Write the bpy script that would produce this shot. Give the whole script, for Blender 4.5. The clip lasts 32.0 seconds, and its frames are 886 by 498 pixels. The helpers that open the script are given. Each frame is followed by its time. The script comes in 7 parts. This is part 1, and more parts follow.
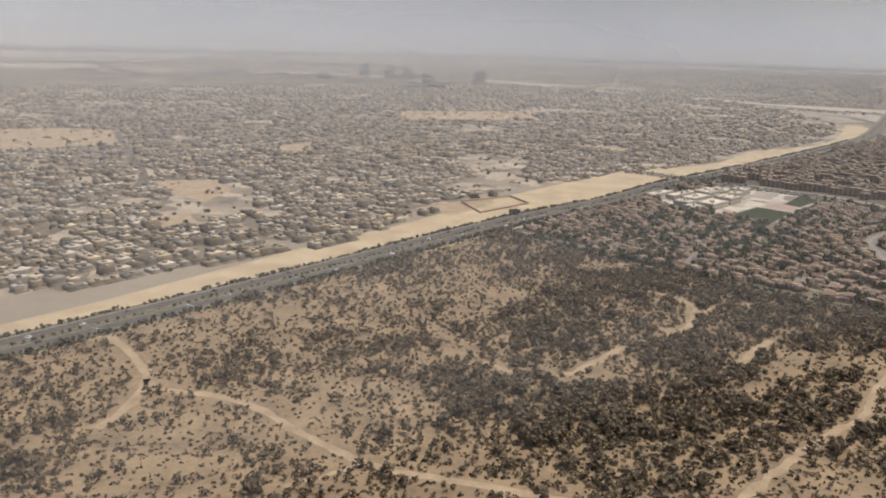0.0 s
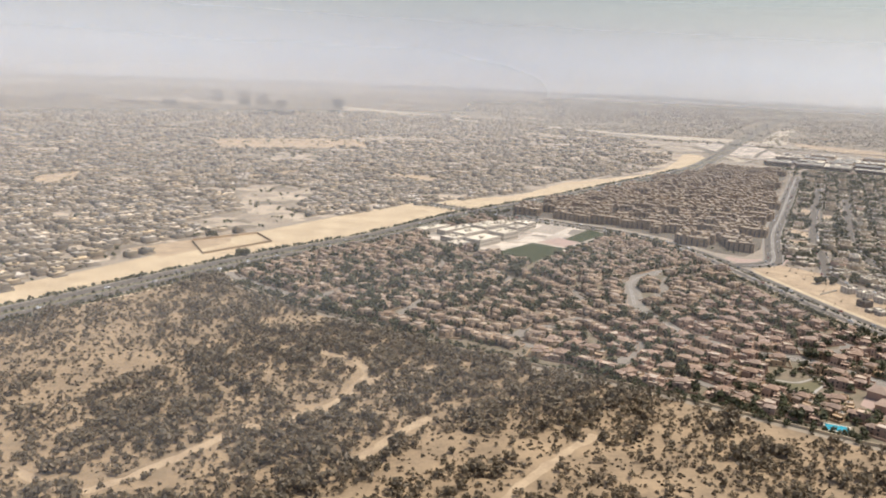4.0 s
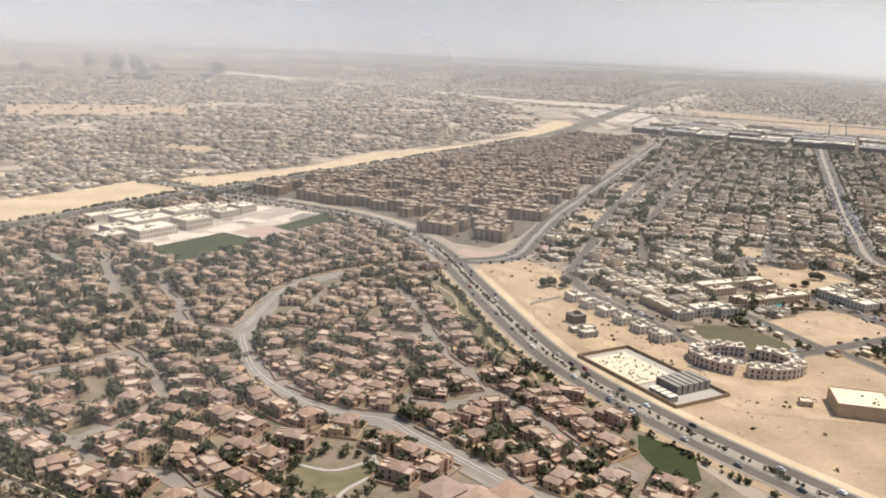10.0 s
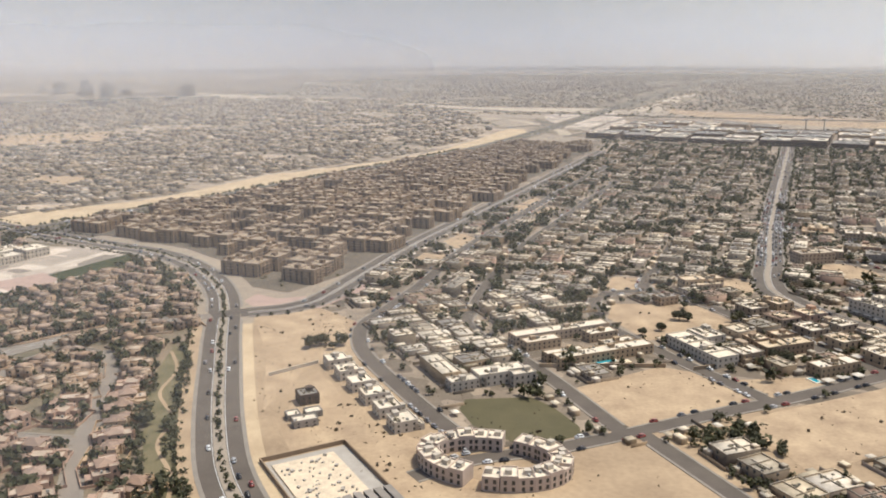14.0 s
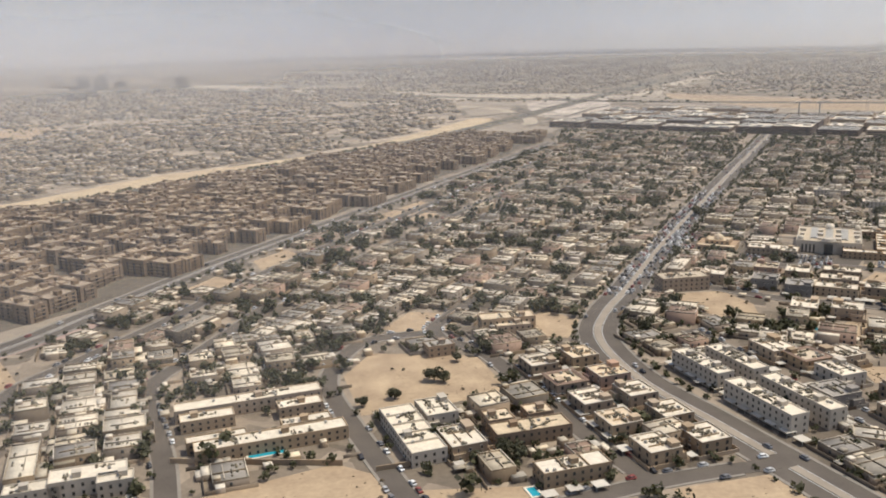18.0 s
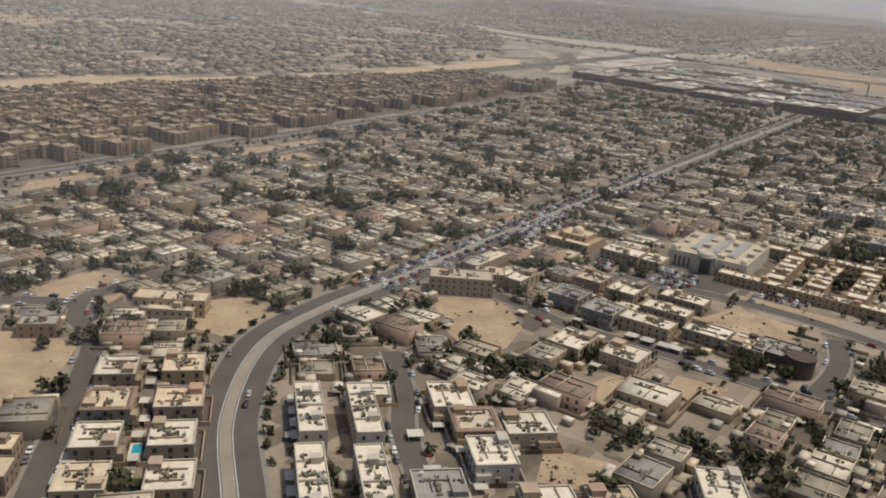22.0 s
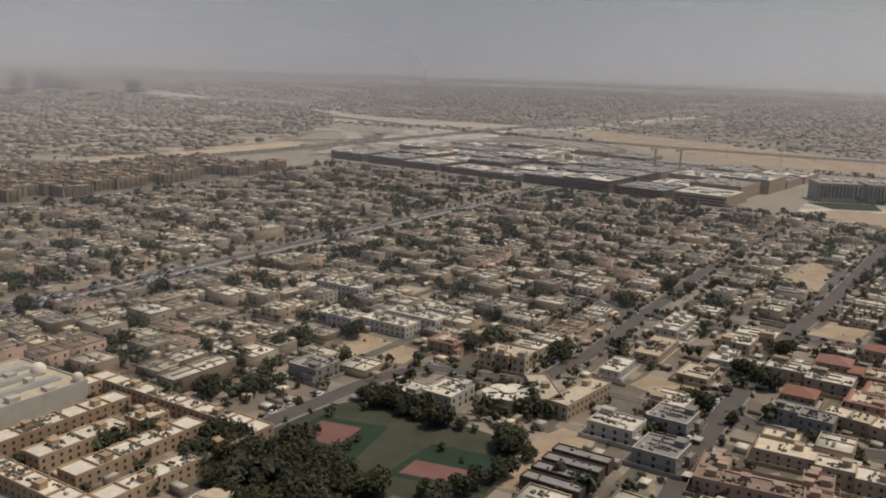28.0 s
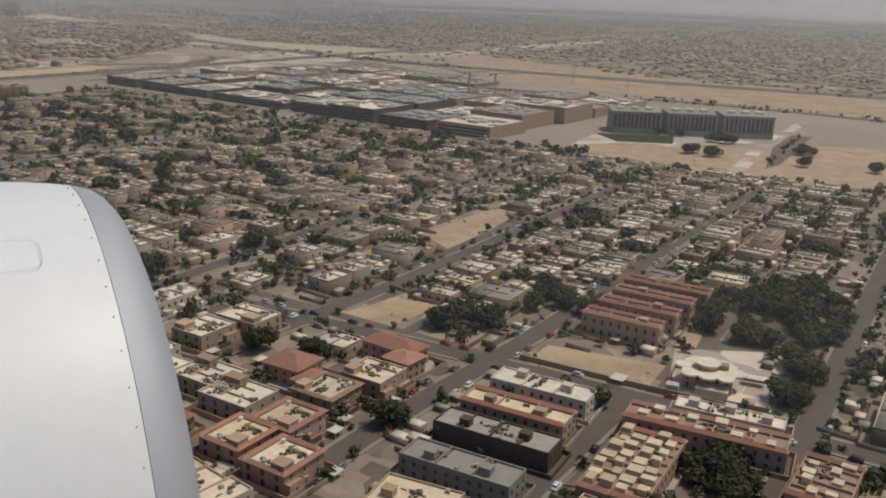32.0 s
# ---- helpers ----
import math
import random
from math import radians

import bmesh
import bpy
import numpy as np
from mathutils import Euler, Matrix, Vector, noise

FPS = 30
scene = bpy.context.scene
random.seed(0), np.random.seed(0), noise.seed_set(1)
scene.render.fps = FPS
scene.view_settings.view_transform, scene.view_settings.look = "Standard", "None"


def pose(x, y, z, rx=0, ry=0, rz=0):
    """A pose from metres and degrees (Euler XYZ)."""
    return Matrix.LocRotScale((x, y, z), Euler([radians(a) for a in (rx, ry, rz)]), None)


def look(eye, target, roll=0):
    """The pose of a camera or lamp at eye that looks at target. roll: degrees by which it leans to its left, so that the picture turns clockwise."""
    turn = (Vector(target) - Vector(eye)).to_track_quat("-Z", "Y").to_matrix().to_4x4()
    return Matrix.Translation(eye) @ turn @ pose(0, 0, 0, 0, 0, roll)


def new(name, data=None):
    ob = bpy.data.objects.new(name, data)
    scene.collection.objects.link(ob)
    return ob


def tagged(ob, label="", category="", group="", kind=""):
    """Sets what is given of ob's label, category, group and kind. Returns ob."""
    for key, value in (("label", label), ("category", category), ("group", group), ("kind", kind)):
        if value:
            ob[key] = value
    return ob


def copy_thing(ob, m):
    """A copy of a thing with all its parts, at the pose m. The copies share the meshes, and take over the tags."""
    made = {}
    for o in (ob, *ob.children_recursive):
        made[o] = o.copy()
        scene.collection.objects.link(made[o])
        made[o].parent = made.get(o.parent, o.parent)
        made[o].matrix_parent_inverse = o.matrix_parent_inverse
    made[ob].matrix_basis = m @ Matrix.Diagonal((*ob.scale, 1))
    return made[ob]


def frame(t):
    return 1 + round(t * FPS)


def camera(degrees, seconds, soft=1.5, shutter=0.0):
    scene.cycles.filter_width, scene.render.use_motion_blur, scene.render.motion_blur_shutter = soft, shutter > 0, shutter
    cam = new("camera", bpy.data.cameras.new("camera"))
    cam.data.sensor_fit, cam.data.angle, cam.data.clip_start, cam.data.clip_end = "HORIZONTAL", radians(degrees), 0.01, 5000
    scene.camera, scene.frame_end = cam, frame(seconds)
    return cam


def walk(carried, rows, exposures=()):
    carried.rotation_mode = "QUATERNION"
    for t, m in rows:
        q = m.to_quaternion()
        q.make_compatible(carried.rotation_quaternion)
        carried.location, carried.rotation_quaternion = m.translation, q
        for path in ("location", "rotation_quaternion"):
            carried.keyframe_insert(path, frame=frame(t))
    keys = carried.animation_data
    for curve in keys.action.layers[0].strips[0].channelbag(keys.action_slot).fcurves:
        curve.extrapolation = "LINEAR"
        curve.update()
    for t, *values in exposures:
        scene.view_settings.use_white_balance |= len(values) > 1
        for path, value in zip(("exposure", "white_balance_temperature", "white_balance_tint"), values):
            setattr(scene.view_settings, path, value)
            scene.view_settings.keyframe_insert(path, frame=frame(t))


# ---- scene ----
cam = camera(53.3, 32.0, soft=1.9)
METRES, EYE, TILT, LEAN = 1160.0, 124.87, -13.900, -1.887
ROWS = [
    (0.0, 0.00125, 0.00102, -0.00010, 0.00, 0.00, -0.00),
    (0.5, 0.01332, 0.00915, 0.00090, -0.27, 0.10, -0.02),
    (1.0, 0.02542, 0.01726, 0.00189, -0.77, 0.87, -0.46),
    (1.5, 0.03755, 0.02534, 0.00287, -1.77, 1.33, -0.76),
    (2.0, 0.04972, 0.03340, 0.00385, -2.61, 1.49, -1.01),
    (2.5, 0.06192, 0.04144, 0.00482, -3.25, 1.91, -0.66),
    (3.0, 0.07415, 0.04947, 0.00579, -4.55, 2.08, 0.01),
    (3.5, 0.08642, 0.05747, 0.00675, -5.47, 1.83, 0.25),
    (4.0, 0.09872, 0.06546, 0.00771, -6.23, 1.84, 0.78),
    (4.5, 0.11106, 0.07343, 0.00867, -7.11, 1.48, 1.31),
    (6.5, 0.16077, 0.10520, 0.01244, -7.65, 1.19, 2.09),
    (7.0, 0.17328, 0.11312, 0.01337, -7.34, 1.40, 1.52),
    (7.5, 0.18583, 0.12103, 0.01430, -7.13, 1.41, 1.32),
    (8.0, 0.19842, 0.12894, 0.01522, -7.45, 1.20, 1.23),
    (8.5, 0.21105, 0.13684, 0.01615, -7.98, 0.72, 1.31),
    (9.0, 0.22371, 0.14474, 0.01707, -8.60, 0.46, 1.44),
    (9.5, 0.23640, 0.15263, 0.01798, -9.07, 0.08, 1.76),
    (10.0, 0.24914, 0.16053, 0.01890, -8.82, -0.19, 1.37),
    (10.5, 0.26191, 0.16843, 0.01981, -8.07, 0.17, 1.87),
    (11.0, 0.27472, 0.17633, 0.02072, -7.37, 0.94, 2.59),
    (11.5, 0.28757, 0.18423, 0.02163, -7.05, 1.13, 2.70),
    (12.0, 0.30046, 0.19214, 0.02253, -6.58, 1.11, 3.09),
    (12.5, 0.31338, 0.20005, 0.02344, -5.58, 1.10, 3.65),
    (13.0, 0.32634, 0.20797, 0.02434, -5.50, 1.19, 4.28),
    (13.5, 0.33934, 0.21591, 0.02524, -6.39, 1.29, 4.25),
    (14.0, 0.35238, 0.22385, 0.02614, -6.74, 0.68, 3.75),
    (14.5, 0.36546, 0.23180, 0.02704, -6.75, 0.13, 3.91),
    (16.5, 0.41817, 0.26376, 0.03063, -3.95, 0.18, 2.15),
    (17.0, 0.43145, 0.27180, 0.03153, -4.17, 0.71, 2.67),
    (17.5, 0.44477, 0.27985, 0.03243, -4.17, 0.98, 4.36),
    (18.0, 0.45813, 0.28792, 0.03333, -3.20, 0.10, 4.18),
    (18.5, 0.47152, 0.29602, 0.03423, -1.14, -2.50, 3.27),
    (19.0, 0.48496, 0.30414, 0.03513, 1.66, -4.98, 2.22),
    (19.5, 0.49844, 0.31229, 0.03603, 2.26, -5.44, 2.07),
    (20.0, 0.51197, 0.32046, 0.03693, 0.94, -4.96, 0.97),
    (20.5, 0.52553, 0.32866, 0.03783, 1.24, -4.49, -2.00),
    (21.0, 0.53914, 0.33689, 0.03874, 2.08, -5.04, -3.02),
    (21.5, 0.55278, 0.34515, 0.03964, 3.01, -4.51, -3.30),
    (22.0, 0.56647, 0.35344, 0.04055, 4.44, -3.79, -3.58),
    (22.5, 0.58020, 0.36177, 0.04146, 6.29, -2.88, -3.08),
    (23.0, 0.59398, 0.37013, 0.04237, 6.38, -1.59, -3.01),
    (23.5, 0.60780, 0.37853, 0.04329, 5.89, -0.83, -3.25),
    (24.0, 0.62166, 0.38696, 0.04420, 6.46, -1.50, -2.56),
    (24.5, 0.63556, 0.39543, 0.04513, 7.45, -1.77, -2.93),
    (26.5, 0.69161, 0.42973, 0.04884, 5.16, -0.87, -0.61),
    (27.0, 0.70573, 0.43842, 0.04978, 4.90, 0.88, -1.73),
    (27.5, 0.71990, 0.44715, 0.05072, 3.66, 2.20, -1.90),
    (28.0, 0.73411, 0.45593, 0.05166, 3.56, 1.98, -0.84),
    (28.5, 0.74837, 0.46476, 0.05261, 3.77, 0.89, 0.06),
    (29.0, 0.76267, 0.47364, 0.05357, 3.96, -0.61, 0.72),
    (29.5, 0.77701, 0.48258, 0.05453, 3.50, -1.48, -0.08),
    (30.0, 0.79141, 0.49156, 0.05549, 2.29, -0.69, -1.30),
    (30.5, 0.80584, 0.50061, 0.05646, 1.80, -0.35, -1.96),
    (31.0, 0.82033, 0.50970, 0.05743, 2.85, -1.73, -1.47),
    (31.5, 0.83476, 0.51880, 0.05841, 2.00, -2.04, -1.53),
    (32.0, 0.84913, 0.52788, 0.05940, 1.99, -2.46, -0.53),
]
EXPOSURES = [(0.0, -0.38), (1.0, -0.38), (2.0, -0.33), (3.0, 0.0), (4.0, 0.12), (8.0, 0.2), (11.0, 0.19), (14.0, 0.02), (17.0, -0.09), (18.2, -0.18), (19.0, -0.45), (21.0, -0.57), (24.0, -0.72), (27.0, -0.95), (28.0, -0.82), (30.0, -0.85), (32.0, -0.85)]
walk(cam, [(t, pose(0, 0, EYE, TILT, LEAN, 0) @ pose(METRES * x, METRES * y, METRES * z, 90 + pitch, roll, yaw)) for t, x, y, z, yaw, pitch, roll in ROWS], EXPOSURES)

# ---- world, sun ----
SUN_DIR = Vector((0.40, 0.07, 0.91)).normalized()
world = bpy.data.worlds.new("sky")
scene.world = world
world.use_nodes = True
wn = world.node_tree.nodes
sky = wn.new("ShaderNodeTexSky")
sky.sky_type, sky.sun_disc = "NISHITA", False
sky.sun_elevation = math.asin(SUN_DIR.z)
sky.sun_rotation = math.atan2(SUN_DIR.x, SUN_DIR.y)
sky.air_density, sky.dust_density, sky.ozone_density, sky.altitude = 1.0, 3.5, 1.2, 100
world.node_tree.links.new(sky.outputs[0], wn["Background"].inputs[0])
wn["Background"].inputs[1].default_value = 0.135
sun_data = bpy.data.lights.new("sun", "SUN")
sun_data.energy, sun_data.angle, sun_data.color = 3.4, radians(0.8), (1.0, 0.945, 0.815)
sun = new("sun", sun_data)
sun.matrix_world = look(SUN_DIR * 500, (0, 0, 0))

# ---- materials ----
MATS = {}


def surface(name, colour, second=None, rough=0.85, metal=0.0, scale=0.6, fine=6.0, amount=0.35, vary=0.0, bump=0.15, spec=0.3, islands=0.0, through_light=0.0, plots=0.0):
    """A surface with mottling at two scales; vary: by object, islands: by loose piece, through_light: leaves, plots: paved and bare yards."""
    m = bpy.data.materials.new(name)
    m.use_nodes = True
    nt = m.node_tree
    n, l = nt.nodes, nt.links
    b = n["Principled BSDF"]
    b.inputs["Roughness"].default_value, b.inputs["Metallic"].default_value = rough, metal
    b.inputs["Specular IOR Level"].default_value = spec
    co = n.new("ShaderNodeTexCoord")
    geo = n.new("ShaderNodeNewGeometry")
    n1, n2 = n.new("ShaderNodeTexNoise"), n.new("ShaderNodeTexNoise")
    n1.inputs["Scale"].default_value, n1.inputs["Detail"].default_value = scale, 4
    n2.inputs["Scale"].default_value, n2.inputs["Detail"].default_value = fine, 3
    l.new(geo.outputs["Position"], n1.inputs["Vector"])
    l.new(geo.outputs["Position"], n2.inputs["Vector"])
    mix = n.new("ShaderNodeMix")
    mix.data_type = "RGBA"
    second = second or [c * (1 - amount) for c in colour]
    mix.inputs[6].default_value, mix.inputs[7].default_value = (*colour, 1), (*second, 1)
    ad = n.new("ShaderNodeMath")
    ad.operation = "MULTIPLY_ADD"
    l.new(n1.outputs[0], ad.inputs[0])
    ad.inputs[1].default_value = 0.75
    half = n.new("ShaderNodeMath")
    half.operation = "MULTIPLY"
    l.new(n2.outputs[0], half.inputs[0])
    half.inputs[1].default_value = 0.35
    l.new(half.outputs[0], ad.inputs[2])
    ramp = n.new("ShaderNodeMapRange")
    l.new(ad.outputs[0], ramp.inputs[0])
    ramp.inputs[1].default_value, ramp.inputs[2].default_value = 0.33, 0.77
    l.new(ramp.outputs[0], mix.inputs[0])
    last = mix.outputs[2]
    if vary or islands:
        hsv = n.new("ShaderNodeHueSaturation")
        src = n.new("ShaderNodeObjectInfo").outputs["Random"] if vary else geo.outputs["Random Per Island"]
        k = vary or islands
        mr = n.new("ShaderNodeMapRange")
        l.new(src, mr.inputs[0])
        mr.inputs[3].default_value, mr.inputs[4].default_value = 1 - k, 1 + k * 0.7
        l.new(mr.outputs[0], hsv.inputs["Value"])
        wv = n.new("ShaderNodeTexWhiteNoise")
        wv.noise_dimensions = "1D"
        l.new(src, wv.inputs["W"])
        ms = n.new("ShaderNodeMapRange")
        l.new(wv.outputs[0], ms.inputs[0])
        ms.inputs[3].default_value, ms.inputs[4].default_value = 1 - k * 0.5, 1 + k * 0.5
        l.new(ms.outputs[0], hsv.inputs["Saturation"])
        l.new(last, hsv.inputs["Color"])
        last = hsv.outputs[0]
    l.new(last, b.inputs["Base Color"])
    if bump:
        bp = n.new("ShaderNodeBump")
        bp.inputs["Strength"].default_value = bump
        bp.inputs["Distance"].default_value = 0.15
        l.new(n2.outputs[0], bp.inputs["Height"])
        l.new(bp.outputs[0], b.inputs["Normal"])
    if through_light:
        thin, both = n.new("ShaderNodeBsdfTranslucent"), n.new("ShaderNodeMixShader")
        l.new(last, thin.inputs[0])
        both.inputs[0].default_value = through_light
        l.new(b.outputs[0], both.inputs[1])
        l.new(thin.outputs[0], both.inputs[2])
        l.new(both.outputs[0], n["Material Output"].inputs[0])
    if plots:
        cells = n.new("ShaderNodeTexVoronoi")
        cells.distance = "CHEBYCHEV"
        cells.inputs["Scale"].default_value = plots
        turn = n.new("ShaderNodeMapping")
        turn.inputs["Rotation"].default_value = (0, 0, radians(30))
        l.new(geo.outputs["Position"], turn.inputs[0])
        l.new(turn.outputs[0], cells.inputs["Vector"])
        tone, sepc, yard = n.new("ShaderNodeMapRange"), n.new("ShaderNodeSeparateColor"), n.new("ShaderNodeHueSaturation")
        l.new(cells.outputs["Color"], sepc.inputs[0])
        l.new(sepc.outputs[0], tone.inputs[0])
        tone.inputs[3].default_value, tone.inputs[4].default_value = 0.62, 1.75
        l.new(tone.outputs[0], yard.inputs["Value"])
        l.new(last, yard.inputs["Color"])
        l.new(yard.outputs[0], b.inputs["Base Color"])
    MATS[name] = m
    return m


plain = surface("plain_soil", (0.37, 0.305, 0.23), (0.26, 0.215, 0.165), scale=0.012, fine=0.15, bump=0)
sand = surface("sand", (0.47, 0.35, 0.225), (0.27, 0.195, 0.125), scale=0.05, fine=0.6, bump=0.4)
sand_bright = surface("bright_sand", (0.52, 0.39, 0.25), (0.30, 0.215, 0.14), scale=0.11, fine=0.8, bump=0.4)
gravel = surface("pale_gravel", (0.36, 0.305, 0.24), (0.27, 0.225, 0.175), scale=0.12, fine=1.5)
wall_rose = surface("rose_render", (0.56, 0.455, 0.38), (0.46, 0.37, 0.305), scale=0.4, fine=4.0)
strip_sand = surface("strip_sand", (0.62, 0.485, 0.315), (0.40, 0.30, 0.19), scale=0.05, fine=0.5, bump=0.4)
scrub_soil = surface("scrub_soil", (0.40, 0.285, 0.172), (0.185, 0.134, 0.086), scale=0.07, fine=0.5, bump=0.4)
town_soil = surface("town_soil", (0.25, 0.20, 0.148), (0.14, 0.113, 0.085), scale=0.08, fine=0.8, plots=0.11)
pink_soil = surface("pink_soil", (0.29, 0.215, 0.155), (0.10, 0.098, 0.058), scale=0.09, fine=0.7)
far_sand = surface("far_sand", (0.48, 0.405, 0.30), (0.38, 0.32, 0.24), scale=0.02, fine=0.3, bump=0)
suburb_soil = surface("suburb_soil", (0.225, 0.18, 0.13), (0.12, 0.098, 0.073), scale=0.03, fine=0.2, bump=0, plots=0.04)
asphalt = surface("asphalt", (0.142, 0.118, 0.096), (0.098, 0.082, 0.068), scale=0.12, fine=2.0, bump=0.1)
old_asphalt = surface("dusty_asphalt", (0.185, 0.152, 0.117), (0.11, 0.091, 0.072), scale=0.15, fine=1.5, bump=0.1)
pale_asphalt = surface("pale_dusty_asphalt", (0.28, 0.24, 0.20), (0.20, 0.172, 0.145), scale=0.15, fine=1.5, bump=0.1)
paving = surface("pink_paving", (0.45, 0.32, 0.26), (0.36, 0.26, 0.22), scale=0.2, fine=3.0, bump=0.1)
concrete = surface("concrete", (0.45, 0.41, 0.36), (0.34, 0.31, 0.27), scale=0.3, fine=3.0)
paint_white = surface("road_paint", (0.6, 0.6, 0.58), (0.5, 0.5, 0.48), bump=0)
grass = surface("turf", (0.05, 0.059, 0.024), (0.036, 0.044, 0.018), scale=0.15, fine=2.0, spec=0.1)
dry_grass = surface("dry_turf", (0.20, 0.165, 0.095), (0.105, 0.10, 0.052), scale=0.15, fine=2.0)
court_red = surface("court_red", (0.24, 0.115, 0.09), (0.19, 0.09, 0.07), scale=0.2, fine=3.0, bump=0)
court_green = surface("court_green", (0.04, 0.062, 0.036), (0.03, 0.048, 0.028), scale=0.2, fine=3.0, bump=0, spec=0.1)
kerb_stone = surface("dusty_kerb", (0.30, 0.265, 0.22), (0.22, 0.195, 0.165), scale=0.3, fine=3.0)
far_soil = surface("far_town_soil", (0.345, 0.278, 0.205), (0.21, 0.17, 0.127), scale=0.05, fine=0.3, bump=0, plots=0.05)
wall_cream = surface("cream_render", (0.46, 0.35, 0.24), (0.37, 0.28, 0.19), scale=0.4, fine=4.0, vary=0.28)
wall_white = surface("white_render", (0.58, 0.51, 0.42), (0.46, 0.405, 0.33), scale=0.4, fine=4.0, vary=0.1)
wall_pink = surface("salmon_render", (0.46, 0.31, 0.225), (0.38, 0.255, 0.185), scale=0.4, fine=4.0, vary=0.16)
wall_ochre = surface("ochre_render", (0.50, 0.35, 0.215), (0.41, 0.285, 0.175), scale=0.4, fine=4.0, vary=0.15)
wall_brown = surface("brown_render", (0.35, 0.255, 0.172), (0.275, 0.20, 0.135), scale=0.3, fine=3.0, vary=0.18)
wall_dark = surface("dark_brown_stone", (0.12, 0.085, 0.065), (0.09, 0.065, 0.05), scale=0.4, fine=4.0)
wall_tower = surface("dark_concrete", (0.10, 0.092, 0.085), (0.075, 0.07, 0.065), scale=0.3, fine=2.0)
wall_clinic = surface("grey_green_cladding", (0.27, 0.27, 0.235), (0.21, 0.21, 0.185), scale=0.4, fine=4.0)
wall_grey = surface("grey_render", (0.32, 0.285, 0.25), (0.245, 0.22, 0.19), scale=0.4, fine=4.0, vary=0.15)
roof_cream = surface("cream_roof", (0.74, 0.60, 0.42), (0.50, 0.405, 0.285), scale=0.5, fine=2.0, vary=0.22)
roof_white = surface("white_roof", (0.84, 0.74, 0.59), (0.60, 0.525, 0.41), scale=0.5, fine=2.0, vary=0.1)
roof_grey = surface("grey_roof", (0.38, 0.345, 0.30), (0.27, 0.245, 0.215), scale=0.5, fine=3.0, vary=0.2)
roof_brown = surface("brown_roof", (0.40, 0.31, 0.22), (0.29, 0.225, 0.16), scale=0.5, fine=3.0, vary=0.15)
wall_flats = surface("dark_tan_render", (0.27, 0.187, 0.12), (0.205, 0.143, 0.093), scale=0.3, fine=3.0, vary=0.2)
flats_soil = surface("dark_paved_soil", (0.17, 0.138, 0.104), (0.10, 0.083, 0.063), scale=0.08, fine=0.8)
field_turf = surface("brown_turf", (0.125, 0.105, 0.055), (0.085, 0.078, 0.04), scale=0.1, fine=1.5)
roof_tan = surface("tan_terrace", (0.54, 0.43, 0.33), (0.39, 0.31, 0.235), scale=0.5, fine=3.0, vary=0.2)
tile_red = surface("terracotta_tiles", (0.40, 0.195, 0.135), (0.30, 0.15, 0.105), scale=0.5, fine=5.0, vary=0.2)
tile_pink = surface("pink_tiles", (0.36, 0.25, 0.185), (0.265, 0.185, 0.138), scale=0.5, fine=5.0, vary=0.2)
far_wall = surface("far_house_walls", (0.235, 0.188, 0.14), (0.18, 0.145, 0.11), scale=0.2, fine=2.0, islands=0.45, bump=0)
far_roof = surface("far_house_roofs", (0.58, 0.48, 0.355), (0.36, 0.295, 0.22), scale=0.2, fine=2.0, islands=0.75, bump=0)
# wall colour lowered to carry shade, roof colour raised to carry sunlight
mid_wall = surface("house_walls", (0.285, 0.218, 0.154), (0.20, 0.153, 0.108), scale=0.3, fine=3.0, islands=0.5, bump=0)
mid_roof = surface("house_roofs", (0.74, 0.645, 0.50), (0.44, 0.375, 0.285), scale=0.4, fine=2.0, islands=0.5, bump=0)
unit_grey = surface("air_unit_metal", (0.42, 0.40, 0.36), (0.30, 0.28, 0.25), rough=0.6, vary=0.25, bump=0)
clutter_dark = surface("rooftop_clutter", (0.26, 0.225, 0.16), (0.12, 0.105, 0.08), islands=0.5, bump=0)
glass_dark = surface("window_glass", (0.075, 0.07, 0.065), (0.05, 0.05, 0.048), rough=0.12, spec=0.6, bump=0)
tarp = surface("canopy_cloth", (0.62, 0.57, 0.48), (0.50, 0.45, 0.38), rough=0.7, vary=0.15, bump=0)
bark = surface("bark", (0.14, 0.10, 0.07), (0.09, 0.065, 0.045), fine=8.0)
leaf = surface("green_leaves", (0.098, 0.093, 0.047), (0.06, 0.058, 0.03), rough=0.7, scale=0.5, fine=3.0, vary=0.3, bump=0, through_light=0.3)
leaf_stuff = surface("town_leaves", (0.118, 0.112, 0.057), (0.066, 0.068, 0.037), rough=0.7, scale=0.3, fine=3.0, islands=0.4, bump=0, through_light=0.3)
salmon_wall = surface("salmon_house_walls", (0.45, 0.325, 0.225), (0.35, 0.253, 0.175), scale=0.3, fine=3.0, islands=0.25, bump=0)
salmon_roof = surface("salmon_house_roofs", (0.42, 0.30, 0.215), (0.30, 0.215, 0.155), scale=0.3, fine=3.0, islands=0.3, bump=0)
yard_paving = surface("pale_yard_paving", (0.43, 0.365, 0.30), (0.30, 0.255, 0.205), scale=0.06, fine=0.6, bump=0.1, plots=0.06)
dry_leaf = surface("dry_brush", (0.165, 0.127, 0.086), (0.10, 0.078, 0.053), rough=0.9, scale=0.3, fine=3.0, islands=0.4, bump=0, through_light=0.2)
scrub_leaf = surface("scrub_leaves", (0.27, 0.21, 0.14), (0.165, 0.13, 0.086), rough=0.8, scale=0.3, fine=3.0, islands=0.4, bump=0, through_light=0.3)
pool_water = surface("pool_water", (0.03, 0.36, 0.44), (0.02, 0.30, 0.40), rough=0.08, spec=0.5, scale=1.0, bump=0.05)
